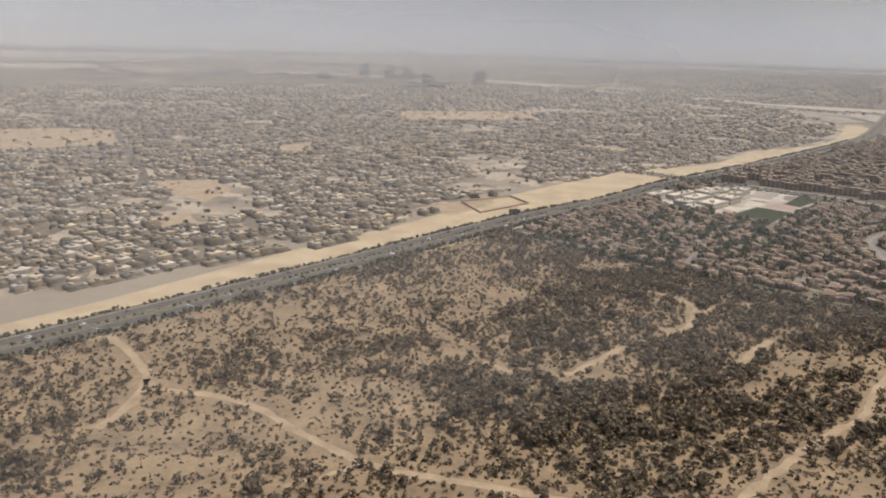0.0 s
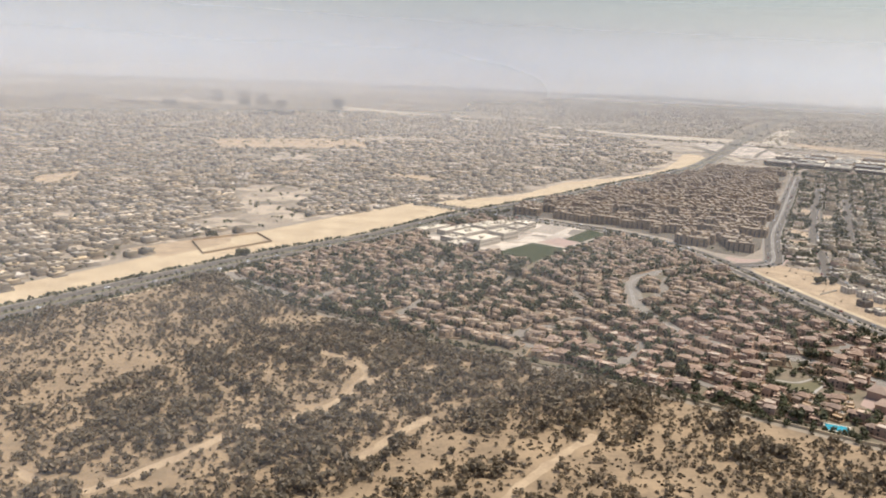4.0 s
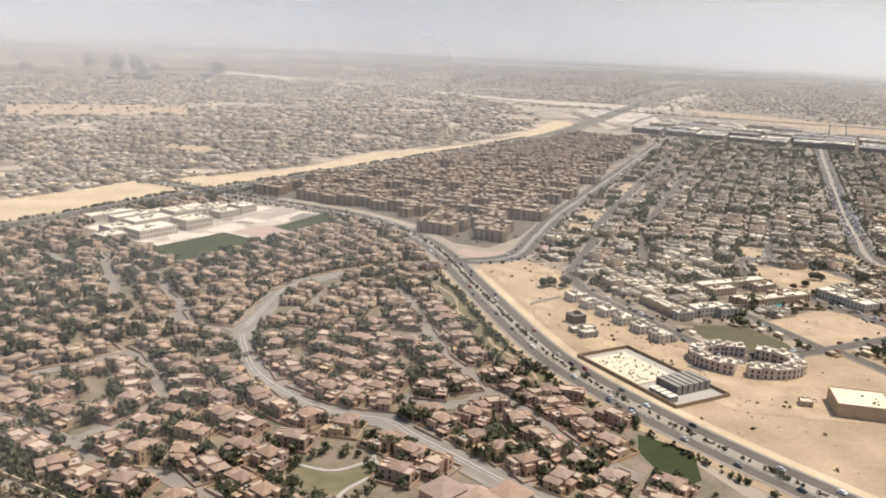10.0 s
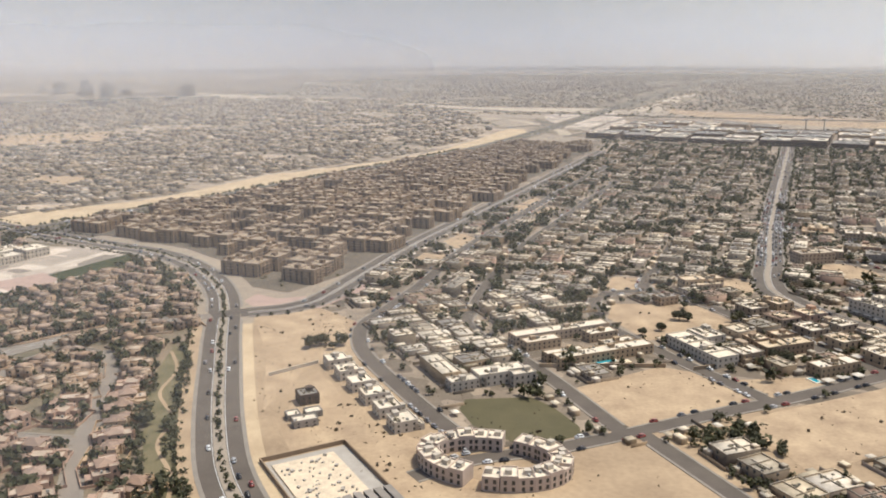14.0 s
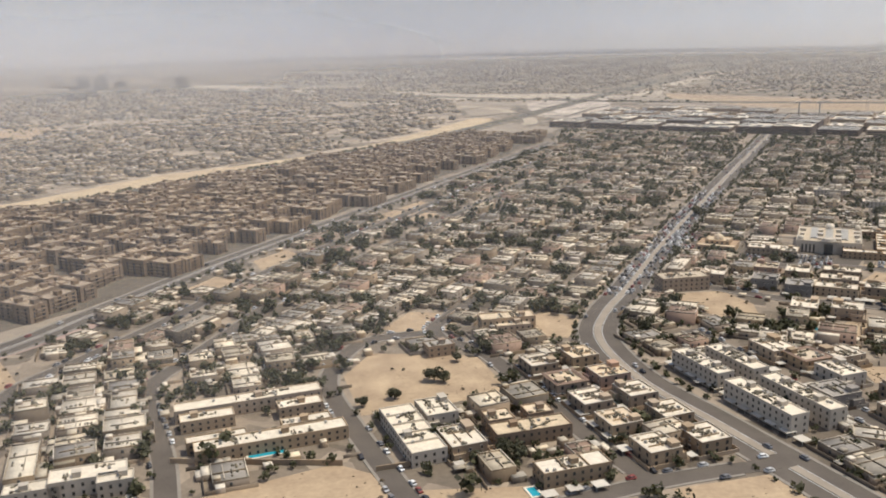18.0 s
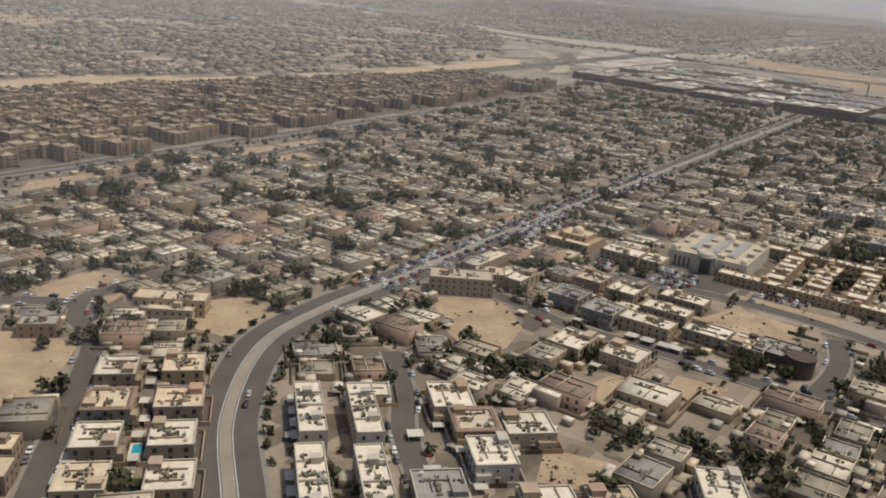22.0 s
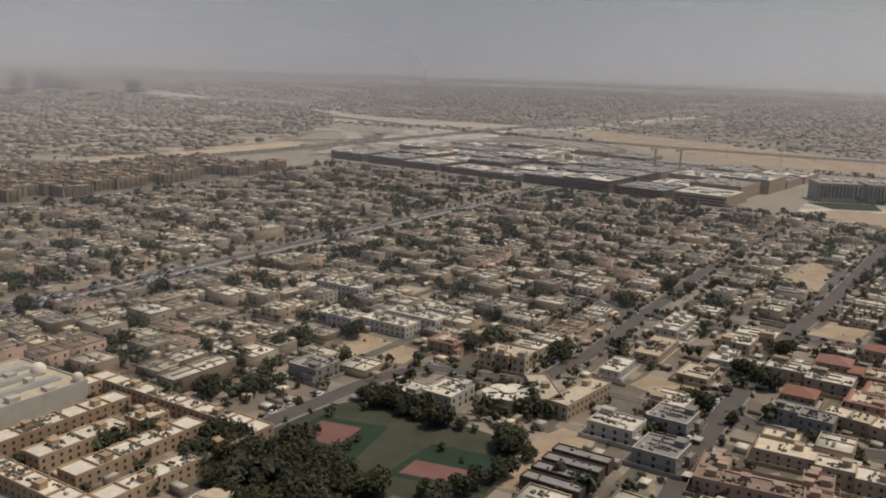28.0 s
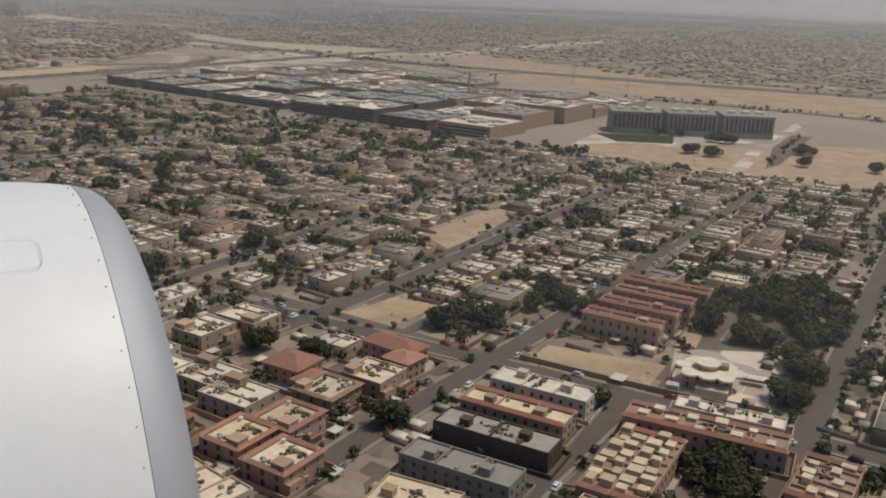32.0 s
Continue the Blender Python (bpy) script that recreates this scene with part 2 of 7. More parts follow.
chrome = surface("bare_metal_lip", (0.50, 0.515, 0.55), (0.46, 0.475, 0.505), rough=0.7, metal=0.6, scale=2.0, bump=0)
nacelle_paint = surface("white_cowl_paint", (0.80, 0.80, 0.79), (0.74, 0.74, 0.73), rough=0.45, spec=0.4, scale=1.5, fine=12.0, bump=0.01)
rubber = surface("tyre_rubber", (0.03, 0.03, 0.03), (0.02, 0.02, 0.02), rough=0.9, bump=0)
CAR_PAINTS = [surface("car_paint_" + k, c, rough=0.3, spec=0.5, bump=0, amount=0.05) for k, c in (
    ("white", (0.75, 0.75, 0.74)), ("silver", (0.45, 0.45, 0.45)), ("black", (0.03, 0.03, 0.035)), ("red", (0.25, 0.05, 0.04)), ("grey", (0.16, 0.16, 0.17)))]


def haze_material(name, density, top):
    """Haze imitated on a thin sheet: mostly clear, thinning out upwards and at the foot."""
    m = bpy.data.materials.new(name)
    m.use_nodes = True
    n, l = m.node_tree.nodes, m.node_tree.links
    for node in list(n):
        n.remove(node)
    out, mix = n.new("ShaderNodeOutputMaterial"), n.new("ShaderNodeMixShader")
    clear, both = n.new("ShaderNodeBsdfTransparent"), n.new("ShaderNodeAddShader")
    dif, tra = n.new("ShaderNodeBsdfDiffuse"), n.new("ShaderNodeBsdfTranslucent")
    # haze colour painted warm near the ground and bluish higher up
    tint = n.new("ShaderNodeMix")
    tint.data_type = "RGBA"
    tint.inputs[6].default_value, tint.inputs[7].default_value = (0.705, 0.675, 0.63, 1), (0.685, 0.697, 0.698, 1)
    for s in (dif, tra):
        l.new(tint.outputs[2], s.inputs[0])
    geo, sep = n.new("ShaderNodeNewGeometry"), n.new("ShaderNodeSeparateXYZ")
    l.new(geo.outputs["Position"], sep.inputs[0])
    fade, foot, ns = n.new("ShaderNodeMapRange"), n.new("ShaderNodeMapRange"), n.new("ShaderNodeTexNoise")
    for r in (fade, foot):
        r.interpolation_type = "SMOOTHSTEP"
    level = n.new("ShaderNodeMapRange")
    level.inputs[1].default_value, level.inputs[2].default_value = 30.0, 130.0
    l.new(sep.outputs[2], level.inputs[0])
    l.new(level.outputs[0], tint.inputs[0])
    l.new(sep.outputs[2], fade.inputs[0])
    l.new(sep.outputs[2], foot.inputs[0])
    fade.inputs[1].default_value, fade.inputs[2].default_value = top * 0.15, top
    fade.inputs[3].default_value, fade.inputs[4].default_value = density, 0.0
    foot.inputs[1].default_value, foot.inputs[2].default_value = 0.0, 30.0
    ns.inputs["Scale"].default_value = 0.004
    l.new(geo.outputs["Position"], ns.inputs["Vector"])
    mul, mul2, nr = n.new("ShaderNodeMath"), n.new("ShaderNodeMath"), n.new("ShaderNodeMapRange")
    mul.operation = mul2.operation = "MULTIPLY"
    l.new(ns.outputs[0], nr.inputs[0])
    nr.inputs[3].default_value, nr.inputs[4].default_value = 0.9, 1.1
    l.new(fade.outputs[0], mul.inputs[0])
    l.new(foot.outputs[0], mul.inputs[1])
    l.new(mul.outputs[0], mul2.inputs[0])
    l.new(nr.outputs[0], mul2.inputs[1])
    # the sheets thin out eastward, imitating glare on the aircraft window that fades
    eastward, mul3 = n.new("ShaderNodeMapRange"), n.new("ShaderNodeMath")
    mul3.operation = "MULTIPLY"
    l.new(sep.outputs[0], eastward.inputs[0])
    eastward.inputs[1].default_value, eastward.inputs[2].default_value = 350.0, 900.0
    eastward.inputs[3].default_value, eastward.inputs[4].default_value = 1.0, 0.6 if density < 0.3 else 1.0
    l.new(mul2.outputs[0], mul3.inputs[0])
    l.new(eastward.outputs[0], mul3.inputs[1])
    l.new(mul3.outputs[0], mix.inputs[0])
    l.new(clear.outputs[0], mix.inputs[1])
    l.new(dif.outputs[0], both.inputs[0])
    l.new(tra.outputs[0], both.inputs[1])
    l.new(both.outputs[0], mix.inputs[2])
    l.new(mix.outputs[0], out.inputs[0])
    return m


# ---- building blocks ----
QUADS = np.array([(0, 3, 2, 1), (4, 5, 6, 7), (0, 1, 5, 4), (1, 2, 6, 5), (2, 3, 7, 6), (3, 0, 4, 7)])


class Geo:
    """Collects faces of one mesh; every face carries a material slot."""

    def __init__(self):
        self.v, self.f, self.m = [], [], []

    def add(self, verts, faces, slot=0):
        k = len(self.v)
        self.v += [tuple(p) for p in verts]
        self.f += [tuple(k + i for i in fc) for fc in faces]
        self.m += [slot] * len(faces) if isinstance(slot, int) else list(slot)
        return self

    def box(self, x, y, z, sx, sy, sz, rz=0.0, slot=0, top=None):
        """A box with its foot at z."""
        c, s = math.cos(radians(rz)), math.sin(radians(rz))
        vs = []
        for zz in (z, z + sz):
            for dx, dy in ((-1, -1), (1, -1), (1, 1), (-1, 1)):
                a, b = dx * sx / 2, dy * sy / 2
                vs.append((x + a * c - b * s, y + a * s + b * c, zz))
        slots = [slot, slot if top is None else top, slot, slot, slot, slot]
        return self.add(vs, [tuple(q) for q in QUADS.tolist()], slots)

    def prism(self, pts, z0, z1, slot=0, top=None):
        n = len(pts)
        vs = [(x, y, z0) for x, y in pts] + [(x, y, z1) for x, y in pts]
        fs = [tuple(range(n - 1, -1, -1)), tuple(range(n, 2 * n))] + [(i, (i + 1) % n, n + (i + 1) % n, n + i) for i in range(n)]
        return self.add(vs, fs, [slot, slot if top is None else top] + [slot] * n)

    def rim(self, x0, y0, x1, y1, z0, z1, t, slot=0):
        """An upright rectangular rim (a parapet or garden wall) of thickness t, in one piece."""
        vs = []
        for z in (z0, z1):
            vs += [(x0, y0, z), (x1, y0, z), (x1, y1, z), (x0, y1, z), (x0 + t, y0 + t, z), (x1 - t, y0 + t, z), (x1 - t, y1 - t, z), (x0 + t, y1 - t, z)]
        fs = []
        for i in range(4):
            k = (i + 1) % 4
            fs += [(i, k, 8 + k, 8 + i), (4 + k, 4 + i, 12 + i, 12 + k), (8 + i, 8 + k, 12 + k, 12 + i), (4 + i, 4 + k, k, i)]
        return self.add(vs, fs, slot)

    def hip(self, x0, y0, x1, y1, z, h, slot=0):
        """A hipped roof with eaves slab."""
        w, d = x1 - x0, y1 - y0
        k = min(w, d) / 2 * 0.98
        if w >= d:
            a, b = (x0 + k, (y0 + y1) / 2, z + h), (x1 - k, (y0 + y1) / 2, z + h)
        else:
            a, b = ((x0 + x1) / 2, y0 + k, z + h), ((x0 + x1) / 2, y1 - k, z + h)
        vs = [(x0, y0, z), (x1, y0, z), (x1, y1, z), (x0, y1, z), a, b]
        if w >= d:
            fs = [(0, 1, 5, 4), (1, 2, 5), (2, 3, 4, 5), (3, 0, 4), (3, 2, 1, 0)]
        else:
            fs = [(0, 1, 4), (1, 2, 5, 4), (2, 3, 5), (3, 0, 4, 5), (3, 2, 1, 0)]
        return self.add(vs, fs, slot)

    def tube(self, x, y, z0, z1, r, n=8, r2=None, slot=0):
        r2 = r if r2 is None else r2
        vs = [(x + r * math.cos(6.2832 * i / n), y + r * math.sin(6.2832 * i / n), z0) for i in range(n)]
        vs += [(x + r2 * math.cos(6.2832 * i / n), y + r2 * math.sin(6.2832 * i / n), z1) for i in range(n)]
        fs = [(i, (i + 1) % n, n + (i + 1) % n, n + i) for i in range(n)] + [tuple(range(n - 1, -1, -1)), tuple(range(n, 2 * n))]
        return self.add(vs, fs, slot)

    def dome(self, x, y, z, r, h, n=12, rings=5, slot=0):
        vs = []
        for j in range(rings):
            a = math.pi / 2 * j / rings
            vs += [(x + r * math.cos(a) * math.cos(6.2832 * i / n), y + r * math.cos(a) * math.sin(6.2832 * i / n), z + h * math.sin(a)) for i in range(n)]
        vs.append((x, y, z + h))
        fs = [(j * n + i, j * n + (i + 1) % n, (j + 1) * n + (i + 1) % n, (j + 1) * n + i) for j in range(rings - 1) for i in range(n)]
        k = (rings - 1) * n
        fs += [(k + i, k + (i + 1) % n, rings * n) for i in range(n)]
        return self.add(vs, fs, slot)

    def mesh(self, name, mats):
        me = bpy.data.meshes.new(name)
        me.from_pydata(self.v, [], self.f)
        for m in mats if isinstance(mats, (list, tuple)) else [mats]:
            me.materials.append(m)
        if any(self.m):
            me.polygons.foreach_set("material_index", self.m)
        return me


def part(name, geo, mats, parent=None, label=""):
    me = geo if isinstance(geo, bpy.types.Mesh) else geo.mesh(name, mats)
    ob = new(name, me)
    if parent is not None:
        ob.parent = parent
    if label:
        ob["label"] = label
    if name in ("rooftop_plant", "roof_plant", "formwork"):
        ob["kind"] = "stuff"
    return ob


def put(ob, x, y, z=0.0, rz=0.0):
    ob.matrix_basis = pose(x, y, z, 0, 0, rz)
    return ob


def bulk(name, verts, faces, mats, slots=None):
    """A large joined mesh from arrays of corners and four-sided faces."""
    me = bpy.data.meshes.new(name)
    verts, faces = np.asarray(verts, np.float32), np.asarray(faces, np.int32)
    k = faces.shape[1]
    me.vertices.add(len(verts))
    me.vertices.foreach_set("co", verts.ravel())
    me.loops.add(faces.size)
    me.loops.foreach_set("vertex_index", faces.ravel())
    me.polygons.add(len(faces))
    me.polygons.foreach_set("loop_start", np.arange(0, faces.size, k, dtype=np.int32))
    for m in mats:
        me.materials.append(m)
    if slots is not None:
        me.polygons.foreach_set("material_index", np.asarray(slots, np.int32))
    me.update(calc_edges=True)
    return new(name, me)


class Boxes:
    """Many boxes for a joined mesh: centre, foot, size, turn, slots of side and top."""

    def __init__(self):
        self.rows = []

    def box(self, x, y, z, sx, sy, sz, rz=0.0, slot=0, top=None):
        self.rows.append((x, y, z, sx, sy, sz, radians(rz), slot, slot if top is None else top))

    def build(self, name, mats):
        r = np.array(self.rows, float)
        n = len(r)
        c, s = np.cos(r[:, 6]), np.sin(r[:, 6])
        v = np.zeros((n, 8, 3))
        for i in range(8):
            dx, dy = ((-1, -1), (1, -1), (1, 1), (-1, 1))[i % 4]
            a, b = dx * r[:, 3] / 2, dy * r[:, 4] / 2
            v[:, i, 0], v[:, i, 1] = r[:, 0] + a * c - b * s, r[:, 1] + a * s + b * c
            v[:, i, 2] = r[:, 2] + (r[:, 5] if i > 3 else 0)
        f = (QUADS[None, 1:] + 8 * np.arange(n)[:, None, None]).reshape(-1, 4)
        slots = np.repeat(r[:, 7:8], 5, 1)
        slots[:, 0] = r[:, 8]
        return bulk(name, v.reshape(-1, 3), f, mats, slots.ravel().astype(int))


def joined(name, templates, places, mats):
    """Many shaped pieces as one mesh: templates are Geo, each place is template, x, y, turn, scale."""
    vs, loops, sizes, slots, base = [], [], [], [], 0
    ready = [(np.array(g.v, float), np.concatenate([np.array(f, np.int32) for f in g.f]), np.array([len(f) for f in g.f], np.int32), np.array(g.m, np.int32)) for g in templates]
    for k, x, y, rz, size in places:
        v, lp, n, m = ready[k]
        c, sn = math.cos(radians(rz)) * size, math.sin(radians(rz)) * size
        vs.append(np.stack([x + v[:, 0] * c - v[:, 1] * sn, y + v[:, 0] * sn + v[:, 1] * c, v[:, 2] * size], 1))
        loops.append(lp + base)
        sizes.append(n)
        slots.append(m)
        base += len(v)
    v, lp, n = np.concatenate(vs).astype(np.float32), np.concatenate(loops).astype(np.int32), np.concatenate(sizes)
    me = bpy.data.meshes.new(name)
    me.vertices.add(len(v))
    me.vertices.foreach_set("co", v.ravel())
    me.loops.add(len(lp))
    me.loops.foreach_set("vertex_index", lp)
    me.polygons.add(len(n))
    me.polygons.foreach_set("loop_start", np.concatenate([[0], np.cumsum(n)[:-1]]).astype(np.int32))
    for m in mats:
        me.materials.append(m)
    me.polygons.foreach_set("material_index", np.concatenate(slots))
    me.update(calc_edges=True)
    return new(name, me)


def clump(seed, n, spread, size, flat=0.75, hollow=0.35):
    """Leaf sprays: small leaning quads scattered through an uneven rounded crown."""
    rs = np.random.RandomState(seed)
    lobes = rs.uniform(-0.55, 0.55, (6, 3)) * (1, 1, 0.6)
    d = rs.normal(size=(n, 3))
    d /= np.linalg.norm(d, axis=1)[:, None]
    p = lobes[rs.randint(0, 6, n)] + d * rs.uniform(hollow, 0.62, n)[:, None]
    p *= np.array((1, 1, flat)) * spread
    out = d + 0.55 * rs.normal(size=(n, 3)) + np.array((0, 0, 0.35))
    out /= np.linalg.norm(out, axis=1)[:, None]
    a = np.cross(rs.normal(size=(n, 3)), out)
    a /= np.linalg.norm(a, axis=1)[:, None] + 1e-6
    b = np.cross(out, a)
    w = size * rs.uniform(0.6, 1.4, n)[:, None]
    q = np.stack([p - a * w - b * w * 0.6, p + a * w - b * w * 0.6, p + a * w * 0.7 + b * w * 0.6, p - a * w * 0.7 + b * w * 0.6], 1)
    return q.reshape(-1, 3)


def scatter(name, templates, places, mats, label, category):
    """Joined plants: each place is x, y, z, size, turn."""
    rs = np.random.RandomState(5)
    vs = []
    for x, y, z, k, a in places:
        t = templates[rs.randint(len(templates))] * k
        c, s = math.cos(a), math.sin(a)
        vs.append(np.stack([x + t[:, 0] * c - t[:, 1] * s, y + t[:, 0] * s + t[:, 1] * c, z + t[:, 2]], 1))
    v = np.concatenate(vs)
    ob = bulk(name, v, np.arange(len(v)).reshape(-1, 4), mats)
    return tagged(ob, label, category, kind="stuff")


# ---- plan ----
def near(pts, x, y):
    """The distance of a place from a line of points."""
    best = 1e9
    for (ax, ay), (bx, by) in zip(pts, pts[1:]):
        dx, dy = bx - ax, by - ay
        t = min(1, max(0, ((x - ax) * dx + (y - ay) * dy) / (dx * dx + dy * dy + 1e-9)))
        best = min(best, math.hypot(ax + t * dx - x, ay + t * dy - y))
    return best


def inside(poly, x, y):
    hit = False
    for (ax, ay), (bx, by) in zip(poly, poly[1:] + poly[:1]):
        if (ay > y) != (by > y) and x < ax + (y - ay) * (bx - ax) / (by - ay):
            hit = not hit
    return hit


def smooth(pts, step=6.0):
    """A flowing line through the points."""
    out = []
    p = [Vector(q) for q in pts]
    for i in range(len(p) - 1):
        a, b, c, d = p[max(i - 1, 0)], p[i], p[i + 1], p[min(i + 2, len(p) - 1)]
        n = max(1, int((c - b).length / step))
        for k in range(n):
            t = k / n
            q = 0.5 * (2 * b + (c - a) * t + (2 * a - 5 * b + 4 * c - d) * t * t + (3 * b - a - 3 * c + d) * t ** 3)
            out.append((q.x, q.y))
    out.append(tuple(p[-1]))
    return out


def offset(pts, d):
    out = []
    for i, (x, y) in enumerate(pts):
        a, b = pts[max(i - 1, 0)], pts[min(i + 1, len(pts) - 1)]
        dx, dy = b[0] - a[0], b[1] - a[1]
        k = math.hypot(dx, dy) or 1
        out.append((x - dy / k * d, y + dx / k * d))
    return out


def strip(name, pts, a, b, z, mat, thick=0.04):
    """A strip along a line, from a to b metres to its left."""
    l, r = offset(pts, b), offset(pts, a)
    g = Geo()
    n = len(pts)
    g.add([(x, y, z) for x, y in l] + [(x, y, z) for x, y in r] + [(x, y, z - thick) for x, y in l] + [(x, y, z - thick) for x, y in r],
          [(n + i, n + i + 1, i + 1, i) for i in range(n - 1)] + [(i, i + 1, 2 * n + i + 1, 2 * n + i) for i in range(n - 1)] + [(3 * n + i, 3 * n + i + 1, n + i + 1, n + i) for i in range(n - 1)])
    return part(name, g, mat)


H1 = smooth([(-420, 20), (-260, 208), (-146, 345), (-75, 430), (50, 588), (137, 680), (209, 773), (285, 855), (392, 976), (538, 1150), (625, 1275), (720, 1440), (874, 1711), (1264, 2380), (1700, 3100)], 20)
R2 = smooth([(20, 1030), (157, 872), (222, 806), (284, 756), (320, 727), (345, 690), (362, 640), (369, 570), (376, 501), (384, 460), (404, 411), (432, 360), (470, 300)])
R3 = smooth([(372, 612), (400, 622), (426, 672), (457, 734), (508, 822), (610, 1000), (690, 1140)], 8)
R4 = smooth([(660, 430), (640, 472), (627, 508), (616, 540), (605, 572), (602, 608), (611, 635), (628, 666), (668, 742), (741, 872), (791, 960), (905, 1160)])
S1 = smooth([(447, 474), (436, 504), (421, 552), (419, 575), (422, 592), (433, 612), (454, 655), (477, 708), (560, 858), (660, 1030)])
S2 = smooth([(489, 480), (477, 532), (464, 568), (461, 587), (466, 602), (477, 634), (498, 689), (560, 800), (640, 940)])
S3 = smooth([(541, 495), (532, 519), (522, 549), (514, 578), (516, 598), (525, 616), (546, 622)])
S4 = smooth([(590, 512), (582, 534), (571, 572), (562, 600), (548, 620), (560, 650), (640, 790), (720, 930)])
S5 = smooth([(428, 462), (446, 470), (463, 472), (489, 479), (520, 489), (551, 498), (590, 511), (622, 517)])
S6 = smooth([(494, 479), (501, 453), (510, 420), (522, 380)])
S7 = smooth([(634, 612), (640, 590), (642, 575), (648, 556), (656, 536), (668, 505)])
A1 = smooth([(650, 668), (665, 655), (681, 641), (700, 632), (718, 621), (737, 610), (760, 598)])
A2 = smooth([(690, 690), (725, 681), (754, 665), (771, 650), (786, 641), (806, 633), (840, 615)])
A3 = smooth([(757, 652), (752, 634), (744, 620), (737, 610)])
R5 = smooth([(800, 714), (813, 734), (825, 752), (838, 761), (855, 757), (867, 757), (879, 774), (888, 789), (916, 845), (960, 930), (1012, 1020)])
R6 = smooth([(890, 690), (901, 715), (911, 736), (922, 757), (935, 786), (951, 810), (980, 856), (1050, 975)])
R7 = smooth([(935, 690), (959, 732), (978, 764), (993, 787), (1015, 822), (1070, 915), (1130, 1010)])
X1 = smooth([(880, 843), (922, 822), (953, 807), (993, 788), (1021, 774), (1049, 760), (1075, 745), (1115, 722)])
X2 = smooth([(980, 704), (999, 737), (1021, 773)])
R8 = smooth([(1030, 722), (1056, 768), (1123, 886), (1190, 1005), (1240, 1090)])
X3 = smooth([(914, 741), (920, 731), (928, 725), (937, 721), (948, 719), (955, 724)])
P1 = smooth([(361, 609), (351, 606), (331, 601), (311, 589), (297, 578), (286, 565), (279, 547), (273, 524), (269, 507), (271, 488), (275, 468), (283, 452), (292, 439), (302, 431), (316, 425), (323, 414), (331, 403), (344, 384), (356, 368), (372, 345)], 4)
P2 = smooth([(329, 572), (336, 546), (339, 515), (341, 489), (345, 464), (351, 447), (358, 431), (364, 415), (369, 399), (378, 385)])
P3 = smooth([(52, 566), (72, 540), (101, 512), (122, 497), (143, 484), (161, 464), (171, 463), (183, 455), (191, 449), (202, 437), (213, 430), (225, 419), (230, 414), (239, 403), (246, 399), (256, 397), (264, 389), (276, 376), (284, 368)])
P4 = smooth([(230, 414), (236, 422), (247, 435), (249, 443), (246, 457), (240, 473), (232, 486)], 4)
P5 = smooth([(269, 507), (257, 512), (246, 517), (243, 537), (235, 556), (232, 571), (222, 590)])
P6 = smooth([(143, 484), (152, 500), (160, 516), (172, 528), (190, 534), (205, 545), (212, 559), (206, 581), (195, 625)])
P7 = smooth([(278, 502), (295, 504), (308, 500), (321, 500), (341, 494)])
P8 = smooth([(351, 448), (344, 437), (335, 435), (322, 441)])
P9 = smooth([(286, 524), (299, 548), (303, 562), (316, 574), (326, 570)])
P10 = smooth([(185, 452), (196, 455), (204, 466), (222, 475), (232, 486)])
P11 = smooth([(242, 512), (242, 527), (241, 548)])
P12 = smooth([(101, 512), (112, 528), (128, 545), (150, 560), (170, 580), (178, 604), (170, 622)])
MINOR = [S1, S2, S3, S4, S5, S6, S7, A1, A2, A3, R5, R6, R7, X1, X2, R8, X3]
VILLA_ROADS = [P1, P2, P3, P4, P5, P6, P7, P8, P9, P10, P11, P12]
UDIR, VDIR = Vector((0.5, 0.866)), Vector((0.866, -0.5))
GRID = Vector((628, 667))


def uv(u, v):
    q = GRID + UDIR * u + VDIR * v
    return q.x, q.y


ALLEYS = []
for v in (-148, -122, -94, -66, -38, 33, 58, 86, 114, 142):
    ALLEYS.append([uv(45 if v < 0 else 60 if v < 100 else 180, v), uv(470, v)])
for u in (110, 190, 275, 360, 440):
    ALLEYS.append([uv(u, -172), uv(u, 88 if u < 200 else 168)])
for v in (205, 232, 292):
    ALLEYS.append([uv(60, v), uv(400, v)])
for u in (120, 200, 290):
    ALLEYS.append([uv(u, 170), uv(u, 325)])
ALL_ROADS = [(H1, 13), (R2, 9.5), (R3, 8.5), (R4, 9)] + [(q, 3.6) for q in MINOR] + [(q, 5.2 if q is P1 else 3.2) for q in VILLA_ROADS] + [(q, 2.4) for q in ALLEYS]
FAST = [(np.array(smooth(q, 3.0)), w) for q, w in ALL_ROADS]


def clear_of_roads(x, y, r):
    for p, w in FAST:
        if np.min(np.hypot(p[:, 0] - x, p[:, 1] - y)) < w + r:
            return False
    return True


def runs(pts, own, gap):
    """The stretches of a line that cross no other road."""
    out, cur = [], []
    for x, y in pts:
        if all(q is own or np.min(np.hypot(p[:, 0] - x, p[:, 1] - y)) > w - gap for (p, w), (q, _) in zip(FAST, ALL_ROADS)):
            cur.append((x, y))
        else:
            if len(cur) > 2:
                out.append(cur)
            cur = []
    if len(cur) > 2:
        out.append(cur)
    return out


TAKEN = []


def free(x, y, r):
    return all((x - a) ** 2 + (y - b) ** 2 > (r + c) ** 2 for a, b, c in TAKEN)


def hold(x, y, r):
    TAKEN.append((x, y, r))


def fill_hold(poly, step=4.0, r=1.5):
    """Keep houses off an open plot."""
    xs, ys = [p[0] for p in poly], [p[1] for p in poly]
    for i in range(int((max(xs) - min(xs)) / step) + 1):
        for j in range(int((max(ys) - min(ys)) / step) + 1):
            x, y = min(xs) + i * step, min(ys) + j * step
            if inside(poly, x, y):
                hold(x, y, r)

